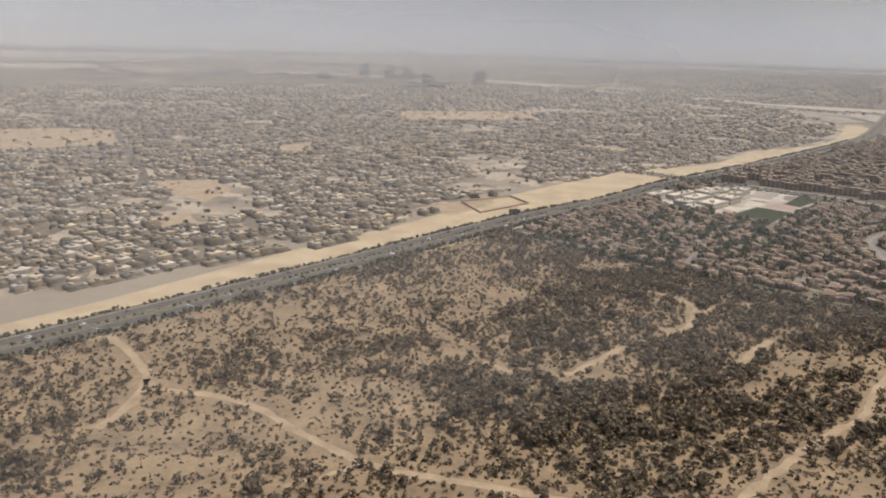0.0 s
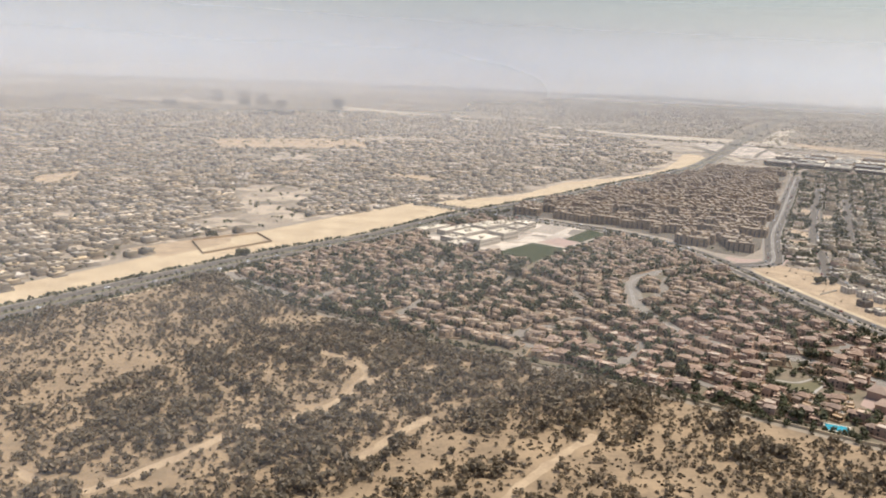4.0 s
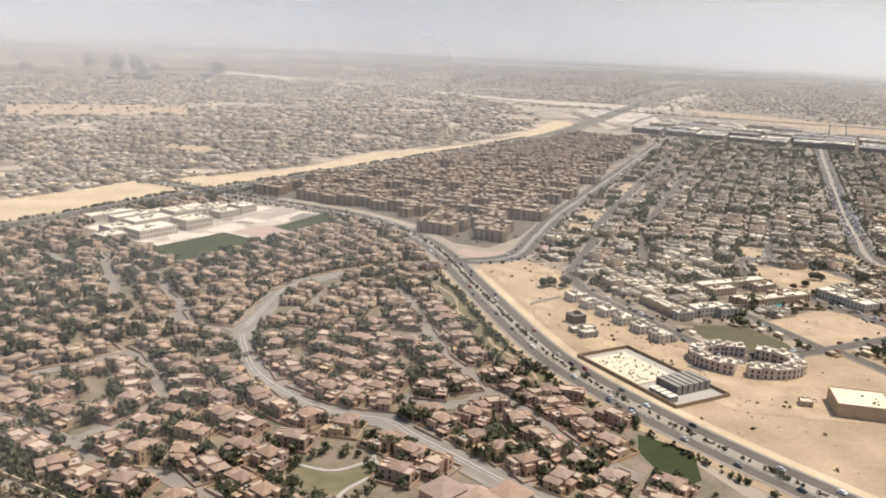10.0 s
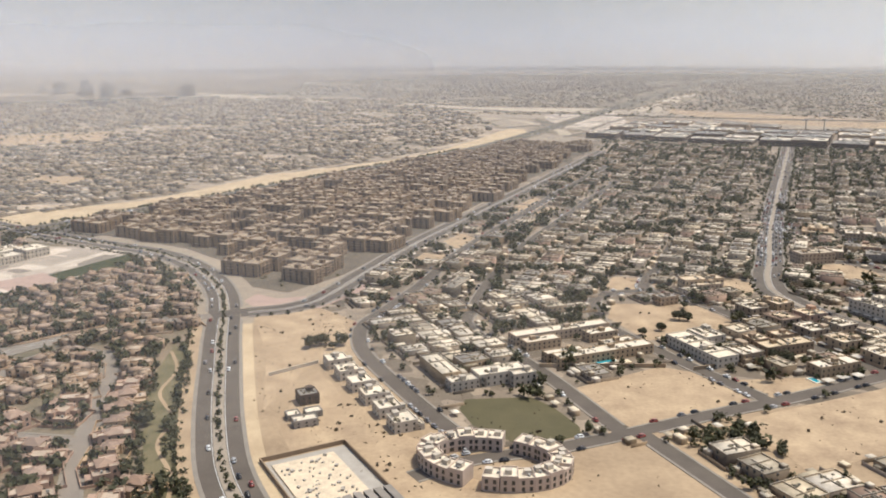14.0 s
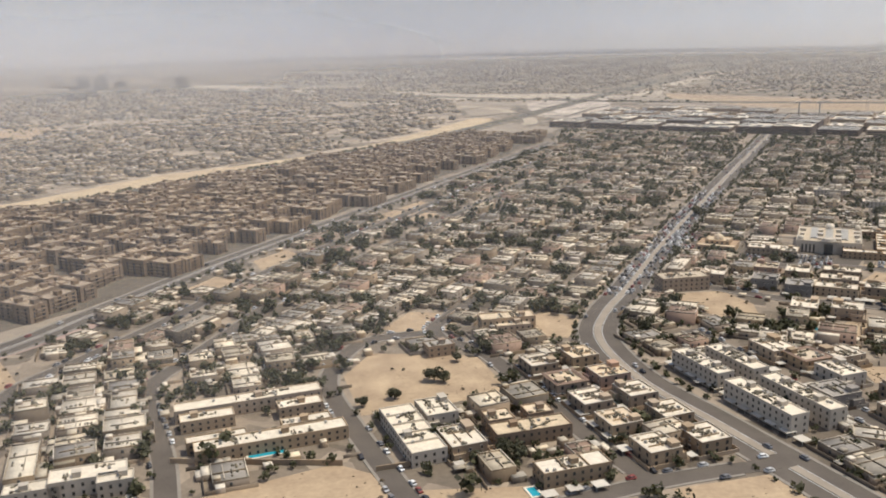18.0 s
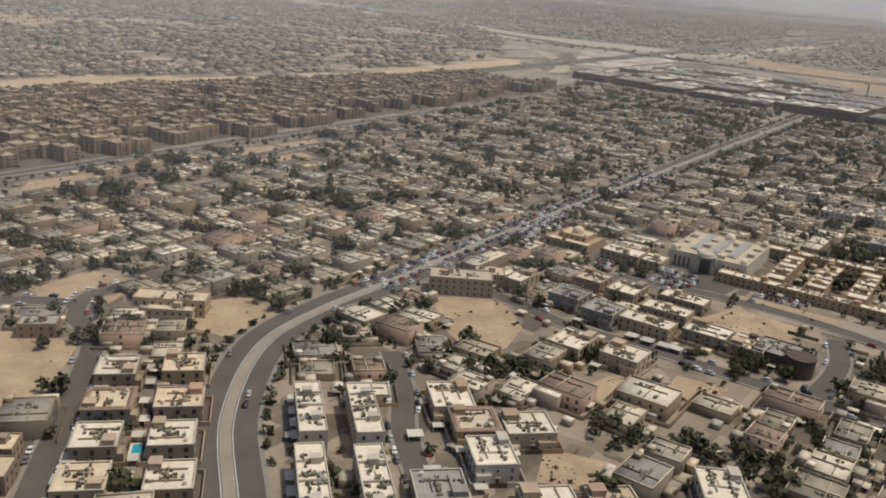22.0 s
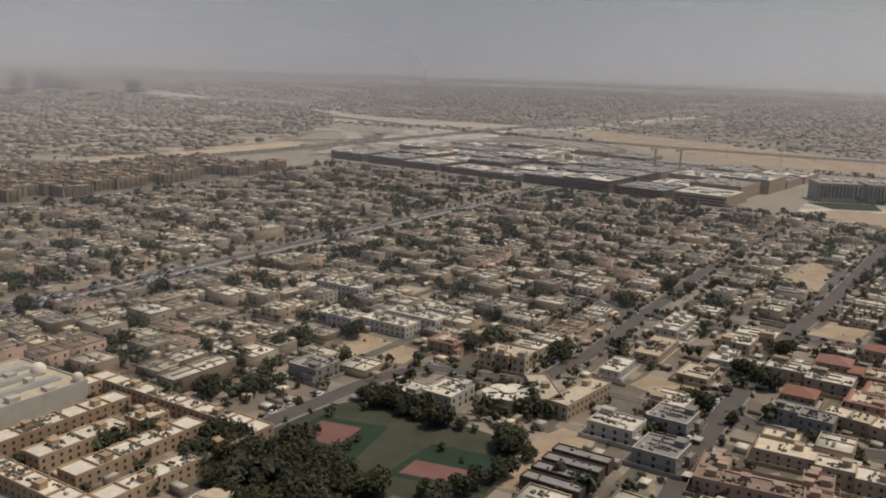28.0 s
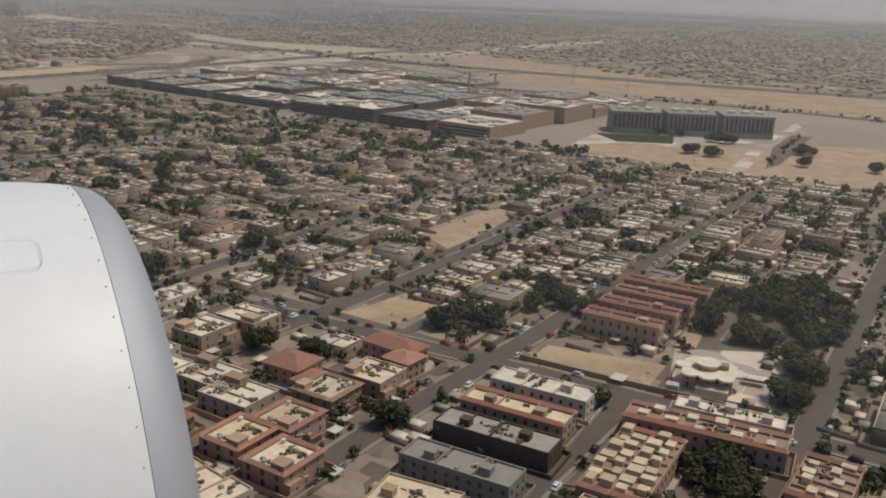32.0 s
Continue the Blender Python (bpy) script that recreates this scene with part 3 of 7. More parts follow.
# ---- ground, roads ----
g = Geo()
g.add([(-9000, -3000, 0), (9000, -3000, 0), (9000, 9000, 0), (-9000, 9000, 0)], [(0, 1, 2, 3)])
tagged(part("ground", g, plain), "flat pale desert ground reaching the horizon", "ground", kind="structure")


# the shade under the park trees is put into this ground colour
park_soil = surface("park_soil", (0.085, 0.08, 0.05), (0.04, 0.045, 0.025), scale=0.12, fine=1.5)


def patch(name, poly, z, mat, label, thick=0.03):
    ob = part(name, Geo().prism(poly, z - thick, z, 0), mat)
    return tagged(ob, label, "ground", kind="structure")


SCRUB = [(-420, 60), (-260, 180), (-146, 325), (-75, 408), (50, 566), (58, 538), (88, 500), (121, 471), (143, 451), (166, 430), (221, 392), (236, 380), (290, 335), (333, 304), (300, 150), (-200, -60)]
COMPOUND = [(52, 560), (60, 540), (90, 503), (123, 474), (145, 454), (168, 433), (223, 395), (238, 383), (292, 338), (335, 308), (420, 320), (395, 400), (374, 460), (366, 501), (359, 570), (352, 632), (336, 678), (312, 716), (275, 748), (215, 785), (137, 662)]
APARTMENTS = [(240, 806), (292, 770), (332, 737), (358, 700), (374, 652), (390, 640), (415, 668), (500, 830), (600, 1010), (675, 1140), (700, 1195), (610, 1215), (545, 1130), (395, 955), (300, 850)]
patch("scrubland", SCRUB, 0.03, scrub_soil, "sandy soil of the scrubland with dark patches")
patch("compound_ground", COMPOUND, 0.04, pink_soil, "dusty garden soil between the salmon villas")
patch("apartment_ground", APARTMENTS, 0.035, flats_soil, "dusty paved ground between brown apartment blocks")
patch("town_ground", [(400, 622), (421, 590), (424, 540), (446, 474), (520, 489), (627, 500), (668, 440), (1000, 640), (1110, 700), (1330, 1085), (1010, 1075), (720, 1260), (690, 1195), (665, 1130), (508, 840), (420, 675)], 0.02, town_soil, "grey-brown dusty ground of the villa town")
patch("far_town_ground", [(-1500, -200), (-169, 400), (-107, 490), (-26, 580), (63, 712), (188, 840), (277, 895), (306, 933), (358, 1012), (428, 1065), (484, 1115), (538, 1193), (593, 1298), (640, 1405), (650, 1700), (560, 2100), (-200, 2500), (-1700, 2500)], 0.02, far_soil, "dusty ground of the far low town")
patch("suburb_ground", [(980, 1740), (1100, 1600), (1350, 1370), (1830, 1010), (3400, 300), (3400, 4300), (-1700, 4300), (-1700, 2510), (-190, 2510), (570, 2110), (650, 1720), (880, 1690)], 0.015, suburb_soil, "dusty ground of the far suburbs")
patch("sand_ground", [(378, 606), (400, 622), (421, 590), (424, 540), (446, 474), (440, 462), (400, 436), (386, 468), (380, 540)], 0.011, sand, "open tan sand beside the carriageway")
patch("open_sand", [(386, 500), (410, 400), (440, 330), (520, 250), (800, 250), (800, 430), (668, 440), (627, 505), (520, 487), (440, 474)], 0.012, sand, "open tan sand beside the roads")
patch("sand_strip", [(-420, 40), (-150, 385), (-60, 520), (-30, 556), (-5, 592), (20, 634), (56, 685), (113, 760), (182, 846), (277, 897), (306, 935), (358, 1014), (428, 1067), (484, 1117), (538, 1195), (593, 1300), (645, 1410), (668, 1400), (655, 1330), (610, 1235), (400, 965), (285, 832), (120, 640), (60, 575), (-146, 322)], 0.05, strip_sand, "pale sand strip along the highway")


ROAD_Z = [0.085]


def road(name, pts, half, label, mat=asphalt, median=0.0, walk_side=1.2, middle=None):
    """A carriageway with kerbed verges; median: half width of the middle strip."""
    ROAD_Z[0] += 0.004
    z = ROAD_Z[0]
    ob = tagged(strip(name, pts, -half, half, z, mat), label, "road", kind="structure")
    fine = smooth(pts, 3.0)
    for side in (-1, 1):
        for run in runs(offset(fine, side * (half + walk_side / 2)), pts, 0.9):
            k = strip("kerb", run, -walk_side / 2, walk_side / 2, z + 0.07, kerb_stone, 0.2)
            k.parent = ob
    if median:
        for run in runs(fine, pts, 1.5):
            k = strip("median", run, -median, median, z + 0.1, middle or kerb_stone, 0.12)
            k.parent = ob
            for side in (-1, 1):
                e = side * (median + 0.3)
                k = strip("edge_line", run, e - 0.09, e + 0.09, z + 0.004, paint_white, 0.003)
                k.parent = ob
    return ob


road("highway", H1, 9.0, "wide grey dual highway beside the sand strip", median=1.6, walk_side=1.5, middle=dry_grass)
road("curving_road", R2, 6.4, "curving dual carriageway with planted median", median=1.7, middle=gravel)
road("avenue", R3, 5.6, "straight grey dual avenue beside brown apartments", median=0.7, walk_side=1.5)
road("boulevard", R4, 6.4, "curving dual boulevard crowded with cars", median=1.2, walk_side=1.0, middle=gravel)
for q in MINOR:
    road("street", q, 2.6, "grey residential street with pale kerbs", walk_side=0.8)
road("compound_avenue", P1, 3.4, "pale curving avenue of the villa compound", mat=pale_asphalt, median=0.4, walk_side=2.0)
for q in VILLA_ROADS[1:]:
    road("compound_street", q, 2.3, "pale grey winding street between villas", mat=pale_asphalt, walk_side=0.9)
for i, q in enumerate(ALLEYS):
    tagged(strip("lane", smooth(q, 20), -1.7, 1.7, 0.06 + 0.0015 * i, old_asphalt, 0.03), "narrow dusty residential lane", "road", kind="structure")
# far highways
for name, pts, half in (("far_highway", [(-400, 2750), (200, 2180), (520, 1900), (800, 1650), (1100, 1480), (1500, 1330), (2200, 1100)], 14), ("ramp", [(640, 1420), (760, 1500), (830, 1620), (900, 1580), (1000, 1540)], 6)):
    tagged(strip(name, smooth(pts, 30), -half, half, 0.12, asphalt), "distant grey highway in the haze", "road", kind="structure")
patch("far_sand", [(90, 2480), (475, 2060), (683, 1840), (875, 1775), (915, 1690), (871, 1680), (651, 1716), (475, 1930), (145, 2249)], 0.06, far_sand, "pale open sand far off")
patch("roadside_sand", [(905, 1690), (1090, 2010), (1297, 2330), (1330, 2330), (1150, 2040), (960, 1690)], 0.06, far_sand, "pale sand beside the far highway")
patch("sand_beyond_mall", [(960, 1640), (1005, 1454), (1067, 1376), (1151, 1321), (1273, 1229), (1700, 930), (1830, 1000), (1330, 1359), (1226, 1433), (1088, 1600), (985, 1725)], 0.06, sand, "pale open sand beyond the mall")
patch("mall_yards", [(700, 1290), (735, 1262), (990, 1085), (1060, 1180), (980, 1420), (880, 1560), (720, 1560), (660, 1380)], 0.05, town_soil, "dusty grey yards behind the mall")
patch("car_park", [(716, 1437), (744, 1612), (795, 1690), (880, 1680), (826, 1446), (750, 1334)], 0.054, yard_paving, "grey paved car parks behind the mall")
tagged(strip("loop_road", smooth([(480, 1760), (559, 1657), (615, 1604), (658, 1580), (690, 1522), (704, 1430), (706, 1360), (697, 1310)], 12), -8, 8, 0.075, far_sand), "pale curving loop of the far interchange", "road", kind="structure")
for pts in ([(716, 1395), (725, 1503), (698, 1569), (645, 1532), (640, 1450)], [(750, 1384), (820, 1500), (877, 1560), (952, 1531), (990, 1440)], [(690, 1290), (740, 1350), (830, 1420), (900, 1430)], [(628, 1285), (678, 1349), (712, 1485), (723, 1570)]):
    tagged(strip("slip_road", smooth(pts, 10), -3.5, 3.5, 0.1, old_asphalt), "distant slip road behind the mall", "road", kind="structure")
patch("sand_lot", [(1030, 1072), (1090, 1015), (1180, 985), (1300, 1010), (1300, 1110), (1180, 1105), (1110, 1090), (1060, 1086)], 0.06, sand_bright, "large bare sand lot")
for poly in ([(378, 606), (398, 616), (414, 596), (414, 560), (402, 548), (388, 510), (386, 560)],
             [(404, 540), (428, 488), (438, 476), (428, 470), (470, 440), (462, 415), (428, 425), (418, 440), (400, 470), (392, 500)],
             [(484, 514), (518, 529), (533, 519), (535, 497), (493, 480)], [(536, 514), (562, 513), (566, 504), (542, 497)],
             [(518, 585), (526, 604), (552, 600), (560, 596), (566, 568), (545, 560), (524, 556)],
             [(594, 508), (618, 512), (626, 488), (600, 478)], [(525, 484), (585, 502), (588, 470), (528, 450)],
             [(640, 654), (662, 655), (667, 637), (663, 622), (655, 615), (646, 630)], [(679, 601), (690, 613), (696, 612), (693, 598), (684, 597)], [(706, 616), (718, 612), (712, 600), (700, 604)],
             [(1000, 786), (1024, 775), (1032, 790), (1007, 799)], [(973, 889), (992, 922), (1001, 930), (1002, 913), (982, 872)], [(892, 757), (899, 766), (912, 755), (901, 747)], [(733, 685), (763, 669), (758, 661), (740, 668)],
             [(853, 694), (866, 719), (872, 725), (880, 720), (874, 709), (865, 691)], [(813, 768), (830, 764), (834, 776), (815, 790), (808, 788)], [(819, 827), (829, 824), (832, 846), (822, 853)],
             [(528, 829), (555, 871), (563, 853), (562, 823), (536, 796)], [(471, 734), (485, 755), (494, 734), (479, 710)], [(449, 690), (458, 709), (470, 702), (460, 682)], [(530, 628), (540, 646), (558, 642), (555, 624), (541, 619)], [(719, 658), (733, 671), (749, 659), (744, 647), (734, 642)],
             [(957, 812), (972, 830), (982, 822), (968, 803)], [(562, 622), (590, 640), (600, 628), (592, 610)], [(672, 573), (686, 570), (684, 558), (670, 560)]):
    patch("sand_lot", poly, 0.0728 if poly[0] == (733, 685) else 0.055, sand_bright, "empty plot of pale sand with tufts")
    fill_hold(poly)
patch("junction_paving", [(372, 630), (378, 617), (404, 614), (424, 640), (437, 664), (430, 668), (418, 650), (402, 634), (386, 631), (377, 640)], 0.078, paving, "pinkish paving round the road junction")
patch("junction_asphalt", [(222, 808), (262, 768), (292, 786), (306, 860), (280, 852), (240, 822)], 0.077, asphalt, "wide striped junction of grey asphalt")
for i in range(7):
    tagged(strip("junction_stripe", [(262 + 4.6 * i, 798 + 5.0 * i), (274 + 3.4 * i, 789 + 6.2 * i)], -0.5, 0.5, 0.084, paint_white, 0.004), "pale painted junction stripe", "marking", kind="structure")
tagged(strip("sand_verge", [q for q in R2 if q[1] < 600], 7.4, 11.4, 0.07, strip_sand), "bright sandy verge beside the carriageway", "verge", kind="structure")
tagged(strip("sand_verge", [q for q in R2 if q[1] < 600], -11.4, -7.4, 0.07, sand), "dusty verge beside the carriageway", "verge", kind="structure")
patch("sports_field", [(446, 503), (449, 510), (469, 509), (474, 501), (478, 486), (477, 480), (467, 477), (457, 479), (448, 491)], 0.07, field_turf, "dry olive-brown school field")
patch("pitch", [(212, 632), (249, 672), (269, 654), (236, 609)], 0.08, grass, "dark green football pitch")
patch("pitch", [(273, 684), (305, 729), (314, 711), (284, 677)], 0.08, grass, "dark green football pitch")
patch("school_yard", [(165, 690), (205, 650), (262, 600), (330, 715), (290, 745), (245, 755), (215, 770)], 0.06, yard_paving, "pale paved school yard round the pitches")
patch("ball_court", [(252, 674), (270, 657), (284, 677), (272, 692)], 0.085, paving, "pinkish ball court between the pitches")
patch("car_park", [(705, 697), (735, 705), (742, 696), (728, 677), (712, 682)], 0.075, asphalt, "asphalt car park before the domed building")
GRAVEL = [(731, 687), (763, 670), (780, 663), (812, 660), (870, 630), (860, 612), (804, 638), (773, 647), (761, 654), (739, 666)]
patch("gravel_strip", GRAVEL, 0.065, gravel, "wide pale gravel strip beside the street")
fill_hold(GRAVEL)
fill_hold([(446, 503), (449, 512), (469, 512), (480, 500), (480, 476), (457, 475), (444, 491)])
patch("tennis_court", [(811, 712), (815, 721.5), (825, 718.5), (821, 708)], 0.085, court_red, "faded red and green tennis court")
patch("tennis_court", [(836, 697), (839, 703.5), (855, 698.5), (853, 692)], 0.085, court_red, "faded red and green tennis court")
patch("court_surround", [(833, 696), (842, 712), (860, 706), (854, 690)], 0.078, court_green, "green court surround")
patch("court_surround", [(808, 711), (814, 724), (831, 720), (826, 702)], 0.078, court_green, "green court surround")
patch("park_ground", [(790, 700), (800, 722), (826, 738), (866, 712), (845, 670), (812, 660)], 0.05, park_soil, "turf and soil of the park with tree shade in its colour")
patch("lawn", [(798, 700), (812, 708), (825, 690), (815, 676)], 0.06, grass, "dark green lawn of the walled garden")
patch("golf_strip", [(352, 575), (360, 560), (364, 500), (374, 455), (366, 450), (356, 495), (350, 540)], 0.06, dry_grass, "strip of dry grass beside the road")
patch("hospital_lawn", [(1059, 1124), (1067, 1097), (1098, 1094), (1105, 1124)], 0.09, grass, "dark green lawn before the white blocks")
patch("sand_lane", [(1036, 800), (1041, 801), (1055, 834), (1068, 858), (1082, 868), (1074, 873), (1056, 846), (1046, 826)], 0.14, sand_bright, "sandy lane between the walled garden and the terraces")
patch("mansion_yard", [(1029, 776), (1048, 769), (1060, 790), (1056, 800), (1036, 800)], 0.13, yard_paving, "pale dusty yard round the mansion")
patch("clinic_apron", [(1040, 1078), (1062, 1128), (1110, 1132), (1176, 1130), (1146, 1092), (1100, 1086), (1066, 1090)], 0.075, yard_paving, "pale paved forecourt of the white blocks")
tagged(strip("approach_road", smooth([(1206, 1200), (1172, 1143), (1143, 1090), (1116, 1030), (1100, 1006)], 8), -3.5, 3.5, 0.11, yard_paving), "pale dusty road past the white blocks", "road", kind="structure")
patch("staff_car_park", [(1128, 1030), (1140, 1044), (1190, 1140), (1180, 1146), (1152, 1094)], 0.1, old_asphalt, "dark car park beside the pale road")
tagged(strip("ring_road", smooth([(1000, 1345), (1083, 1316), (1146, 1299), (1185, 1281), (1273, 1225), (1420, 1120), (1700, 900)], 20), -7, 7, 0.1, asphalt), "dark ring road beyond the white blocks", "road", kind="structure")


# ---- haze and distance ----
# sheets imitating haze lie alongside the flight line and bend round its end
# the nearest sheets also stand in for window glare that lifts the darks
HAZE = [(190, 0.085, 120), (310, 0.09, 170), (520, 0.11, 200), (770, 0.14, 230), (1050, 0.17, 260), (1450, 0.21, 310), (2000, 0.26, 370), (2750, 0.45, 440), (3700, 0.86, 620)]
END, ALONG = Vector((936, 584)), Vector((0.8498, 0.5271))
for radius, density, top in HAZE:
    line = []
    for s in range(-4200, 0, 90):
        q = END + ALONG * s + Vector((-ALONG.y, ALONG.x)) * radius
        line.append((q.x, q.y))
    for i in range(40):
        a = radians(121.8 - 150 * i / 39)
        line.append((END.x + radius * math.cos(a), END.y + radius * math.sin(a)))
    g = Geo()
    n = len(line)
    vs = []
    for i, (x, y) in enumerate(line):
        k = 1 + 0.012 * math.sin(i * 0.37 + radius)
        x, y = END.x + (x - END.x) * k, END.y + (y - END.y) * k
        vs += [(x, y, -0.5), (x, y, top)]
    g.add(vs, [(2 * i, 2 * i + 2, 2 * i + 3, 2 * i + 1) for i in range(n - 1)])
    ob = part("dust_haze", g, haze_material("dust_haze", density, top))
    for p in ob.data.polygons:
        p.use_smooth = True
    tagged(ob, "upright see-through sheet imitating pale dusty haze over the plain", "haze", kind="stuff")

patch("round_lawn", [(290, 399), (299, 394), (306, 397), (310, 400), (310, 395), (305, 389), (300, 384), (294, 387), (290, 392)], 0.07, dry_grass, "small lawn with curved paths between villas")
for q in ([(315, 421), (311, 410), (310, 402), (311, 395), (306, 390), (301, 385), (298, 378)], [(288, 401), (298, 396), (306, 399), (310, 402)]):
    tagged(strip("garden_path", smooth(q, 1.5), -0.55, 0.55, 0.1, concrete), "pale curved garden path", "path", kind="structure")
patch("corner_lawn", [(388, 412), (400, 400), (395, 384), (386, 379), (384, 401)], 0.07, grass, "green lawn inside the road bend")
tagged(strip("verge", H1, -13.5, -10.6, 0.075, dry_grass), "olive-green planted highway verge", "verge", kind="structure")
tagged(strip("verge", H1, 10.6, 12.8, 0.075, dry_grass), "olive-green planted highway verge", "verge", kind="structure")
tagged(strip("town_road", smooth([(-369, 1017), (-297, 848), (-243, 726), (-230, 664), (-238, 617), (-246, 585)], 12), -4, 4, 0.09, old_asphalt), "grey curving road through the far town", "road", kind="structure")
tagged(strip("garden_path", smooth([(352, 568), (357, 548), (355, 528), (362, 508), (361, 490), (368, 470), (369, 455)], 3), -0.6, 0.6, 0.09, sand), "sandy path winding through the dry verge", "path", kind="structure")

# ---- houses ----
def ac_mesh():
    g = Geo()
    g.box(0, 0, 0, 0.8, 0.6, 0.1)
    g.box(0, 0, 0.1, 0.75, 0.55, 0.45)
    g.tube(0, 0, 0.55, 0.6, 0.2, 8)
    return g.mesh("ac_unit", unit_grey)


def tank_mesh():
    g = Geo()
    g.tube(0, 0, 0.15, 0.75, 0.42, 10)
    g.tube(0, 0, 0.75, 0.9, 0.42, 10, 0.15)
    g.box(0, 0, 0, 0.7, 0.7, 0.15)
    return g.mesh("water_tank", roof_white)


def window_mesh(w, h):
    g = Geo()
    g.box(0, -0.02, 0, w, 0.06, h, slot=0)
    g.box(0, -0.055, 0.08, w - 0.14, 0.02, h - 0.16, slot=1)
    g.box(0, -0.07, -0.06, w + 0.12, 0.14, 0.06, slot=0)
    return g.mesh("window", [wall_white, glass_dark])


AC, TANK = ac_mesh(), tank_mesh()
WIN, WIN_TALL = window_mesh(0.7, 0.8), window_mesh(0.55, 1.15)
DOOR = Geo().box(0, -0.03, 0, 0.7, 0.08, 1.25, slot=0).box(0, -0.05, 1.25, 1.1, 0.4, 0.1, slot=1).mesh("door", [bark, wall_white])
rnd = random.Random(11)


def roof_bits(w, d, z, n, r):
    """Pipes, vents and small units in short rows on a flat roof."""
    g = Geo()
    rows = [(r.uniform(-0.3, 0.3) * w, r.uniform(-0.32, 0.32) * d, r.choice((0, 90))) for _ in range(max(2, n // 7))]
    for k in range(n):
        x, y, a = rows[k % len(rows)]
        t = r.uniform(-2.2, 2.2)
        x, y = (x + t, y + r.uniform(-0.5, 0.5)) if a == 0 else (x + r.uniform(-0.5, 0.5), y + t)
        x, y = max(-w / 2 + 0.5, min(w / 2 - 0.5, x)), max(-d / 2 + 0.5, min(d / 2 - 0.5, y))
        if r.random() < 0.2:
            g.box(x, y, z, r.uniform(0.8, 2.0), 0.14, 0.2, a)
        else:
            g.box(x, y, z, r.uniform(0.3, 0.75), r.uniform(0.3, 0.6), r.uniform(0.25, 0.6), a + r.uniform(-4, 4))
    return g


def villa(w, d, h, wall, deck, label, r, upper=0.0, lot=2.4, shade=True, tiles=None, wing=True):
    """A flat-roofed villa in its walled plot."""
    root = tagged(new("villa"), label, "house", "villas of the town")
    w, d, h = w * 1.08, d * 1.08, h * 0.87
    g = Geo()
    g.box(0, 0, 0, w, d, h - 0.35)
    g.rim(-w / 2, -d / 2, w / 2, d / 2, h - 0.35, h, 0.18)
    if wing:
        ww = w * r.uniform(0.3, 0.45)
        wx = r.choice((-1, 1)) * (w / 2 - ww / 2)
        g.box(wx, -d / 2 - 0.6, 0, ww, 1.2, h * 0.55)
        g.rim(wx - ww / 2, -d / 2 - 1.2, wx + ww / 2, -d / 2 - 0.003, h * 0.55, h * 0.55 + 0.25, 0.12)
    floors = 2 if h > 3.2 else 1
    for f in range(floors):
        for i in range(int(d / 2.6)):
            y = -d / 2 + d * (i + 0.5) / int(d / 2.6)
            for side in (-1, 1):
                g.box(side * w / 2, y, 0.6 + f * 1.75, 0.09, 0.75, 1.0, slot=1)
        for i in range(int(w / 2.6)):
            g.box(-w / 2 + w * (i + 0.5) / int(w / 2.6), d / 2, 0.6 + f * 1.75, 0.75, 0.09, 1.0, slot=1)
    g.rim(-w / 2 - 0.06, -d / 2 - 0.06, w / 2 + 0.06, d / 2 + 0.06, h, h + 0.07, 0.3, slot=2)
    if not tiles:
        for k in (-0.17, 0.2):
            g.box(k * w, r.uniform(-0.1, 0.1) * d, h - 0.28, 0.16, d * r.uniform(0.45, 0.8), 0.4)
        g.box(r.uniform(-0.1, 0.1) * w, r.uniform(-0.2, 0.2) * d, h - 0.28, w * r.uniform(0.4, 0.7), 0.16, 0.4)
    body = part("wall", g, [wall, glass_dark, wall_white], root)
    top = part("roof_deck", Geo().box(0, 0, h - 0.347, w - 0.37, d - 0.37, 0.06), deck, root)
    if tiles:
        g = Geo()
        e, t = 0.45, 0.9
        for x0, y0, x1, y1 in ((-w / 2 - e, -d / 2 - e, w / 2 + e, -d / 2 + t), (-w / 2 - e, d / 2 - t, w / 2 + e, d / 2 + e), (-w / 2 - e, -d / 2 + t, -w / 2 + t, d / 2 - t), (w / 2 - t, -d / 2 + t, w / 2 + e, d / 2 - t)):
            g.hip(x0, y0, x1, y1, h + 0.003, 0.4)
        part("eaves_tiles", g, tiles, root, "sloping clay tile eaves")
    sx, sy = w * r.uniform(0.22, 0.34), d * r.uniform(0.22, 0.34)
    px, py = r.choice((-1, 1)) * (w / 2 - sx / 2 - 0.5), r.choice((-1, 1)) * (d / 2 - sy / 2 - 0.5)
    g = Geo()
    g.box(px, py, h - 0.29, sx, sy, 1.3)
    g.box(px, py, h + 1.01, sx + 0.25, sy + 0.25, 0.1)
    part("stair_room", g, wall, root)
    part("rooftop_plant", roof_bits(w, d, h - 0.285, int(w * d / 2.6), r), clutter_dark, root)
    for k in range(2):
        o = part("ac_unit", AC, None, top)
        put(o, r.uniform(-w / 2 + 1, w / 2 - 1), r.uniform(-d / 2 + 1, d / 2 - 1), h - 0.285, r.choice((0, 90, 180)))
    put(part("water_tank", TANK, None, top), -px, -py, h - 0.285)
    k = max(2, int(w / 2.8))
    for f in range(floors):
        for i in range(k):
            x = -w / 2 + w * (i + 0.5) / k
            z = 0.6 + f * 1.75
            if f or i != k // 2:
                put(part("window", WIN if i % 2 else WIN_TALL, None, body), x, -d / 2 - (1.2 if wing and abs(x - wx) < ww / 2 and z < h * 0.5 else 0), z)
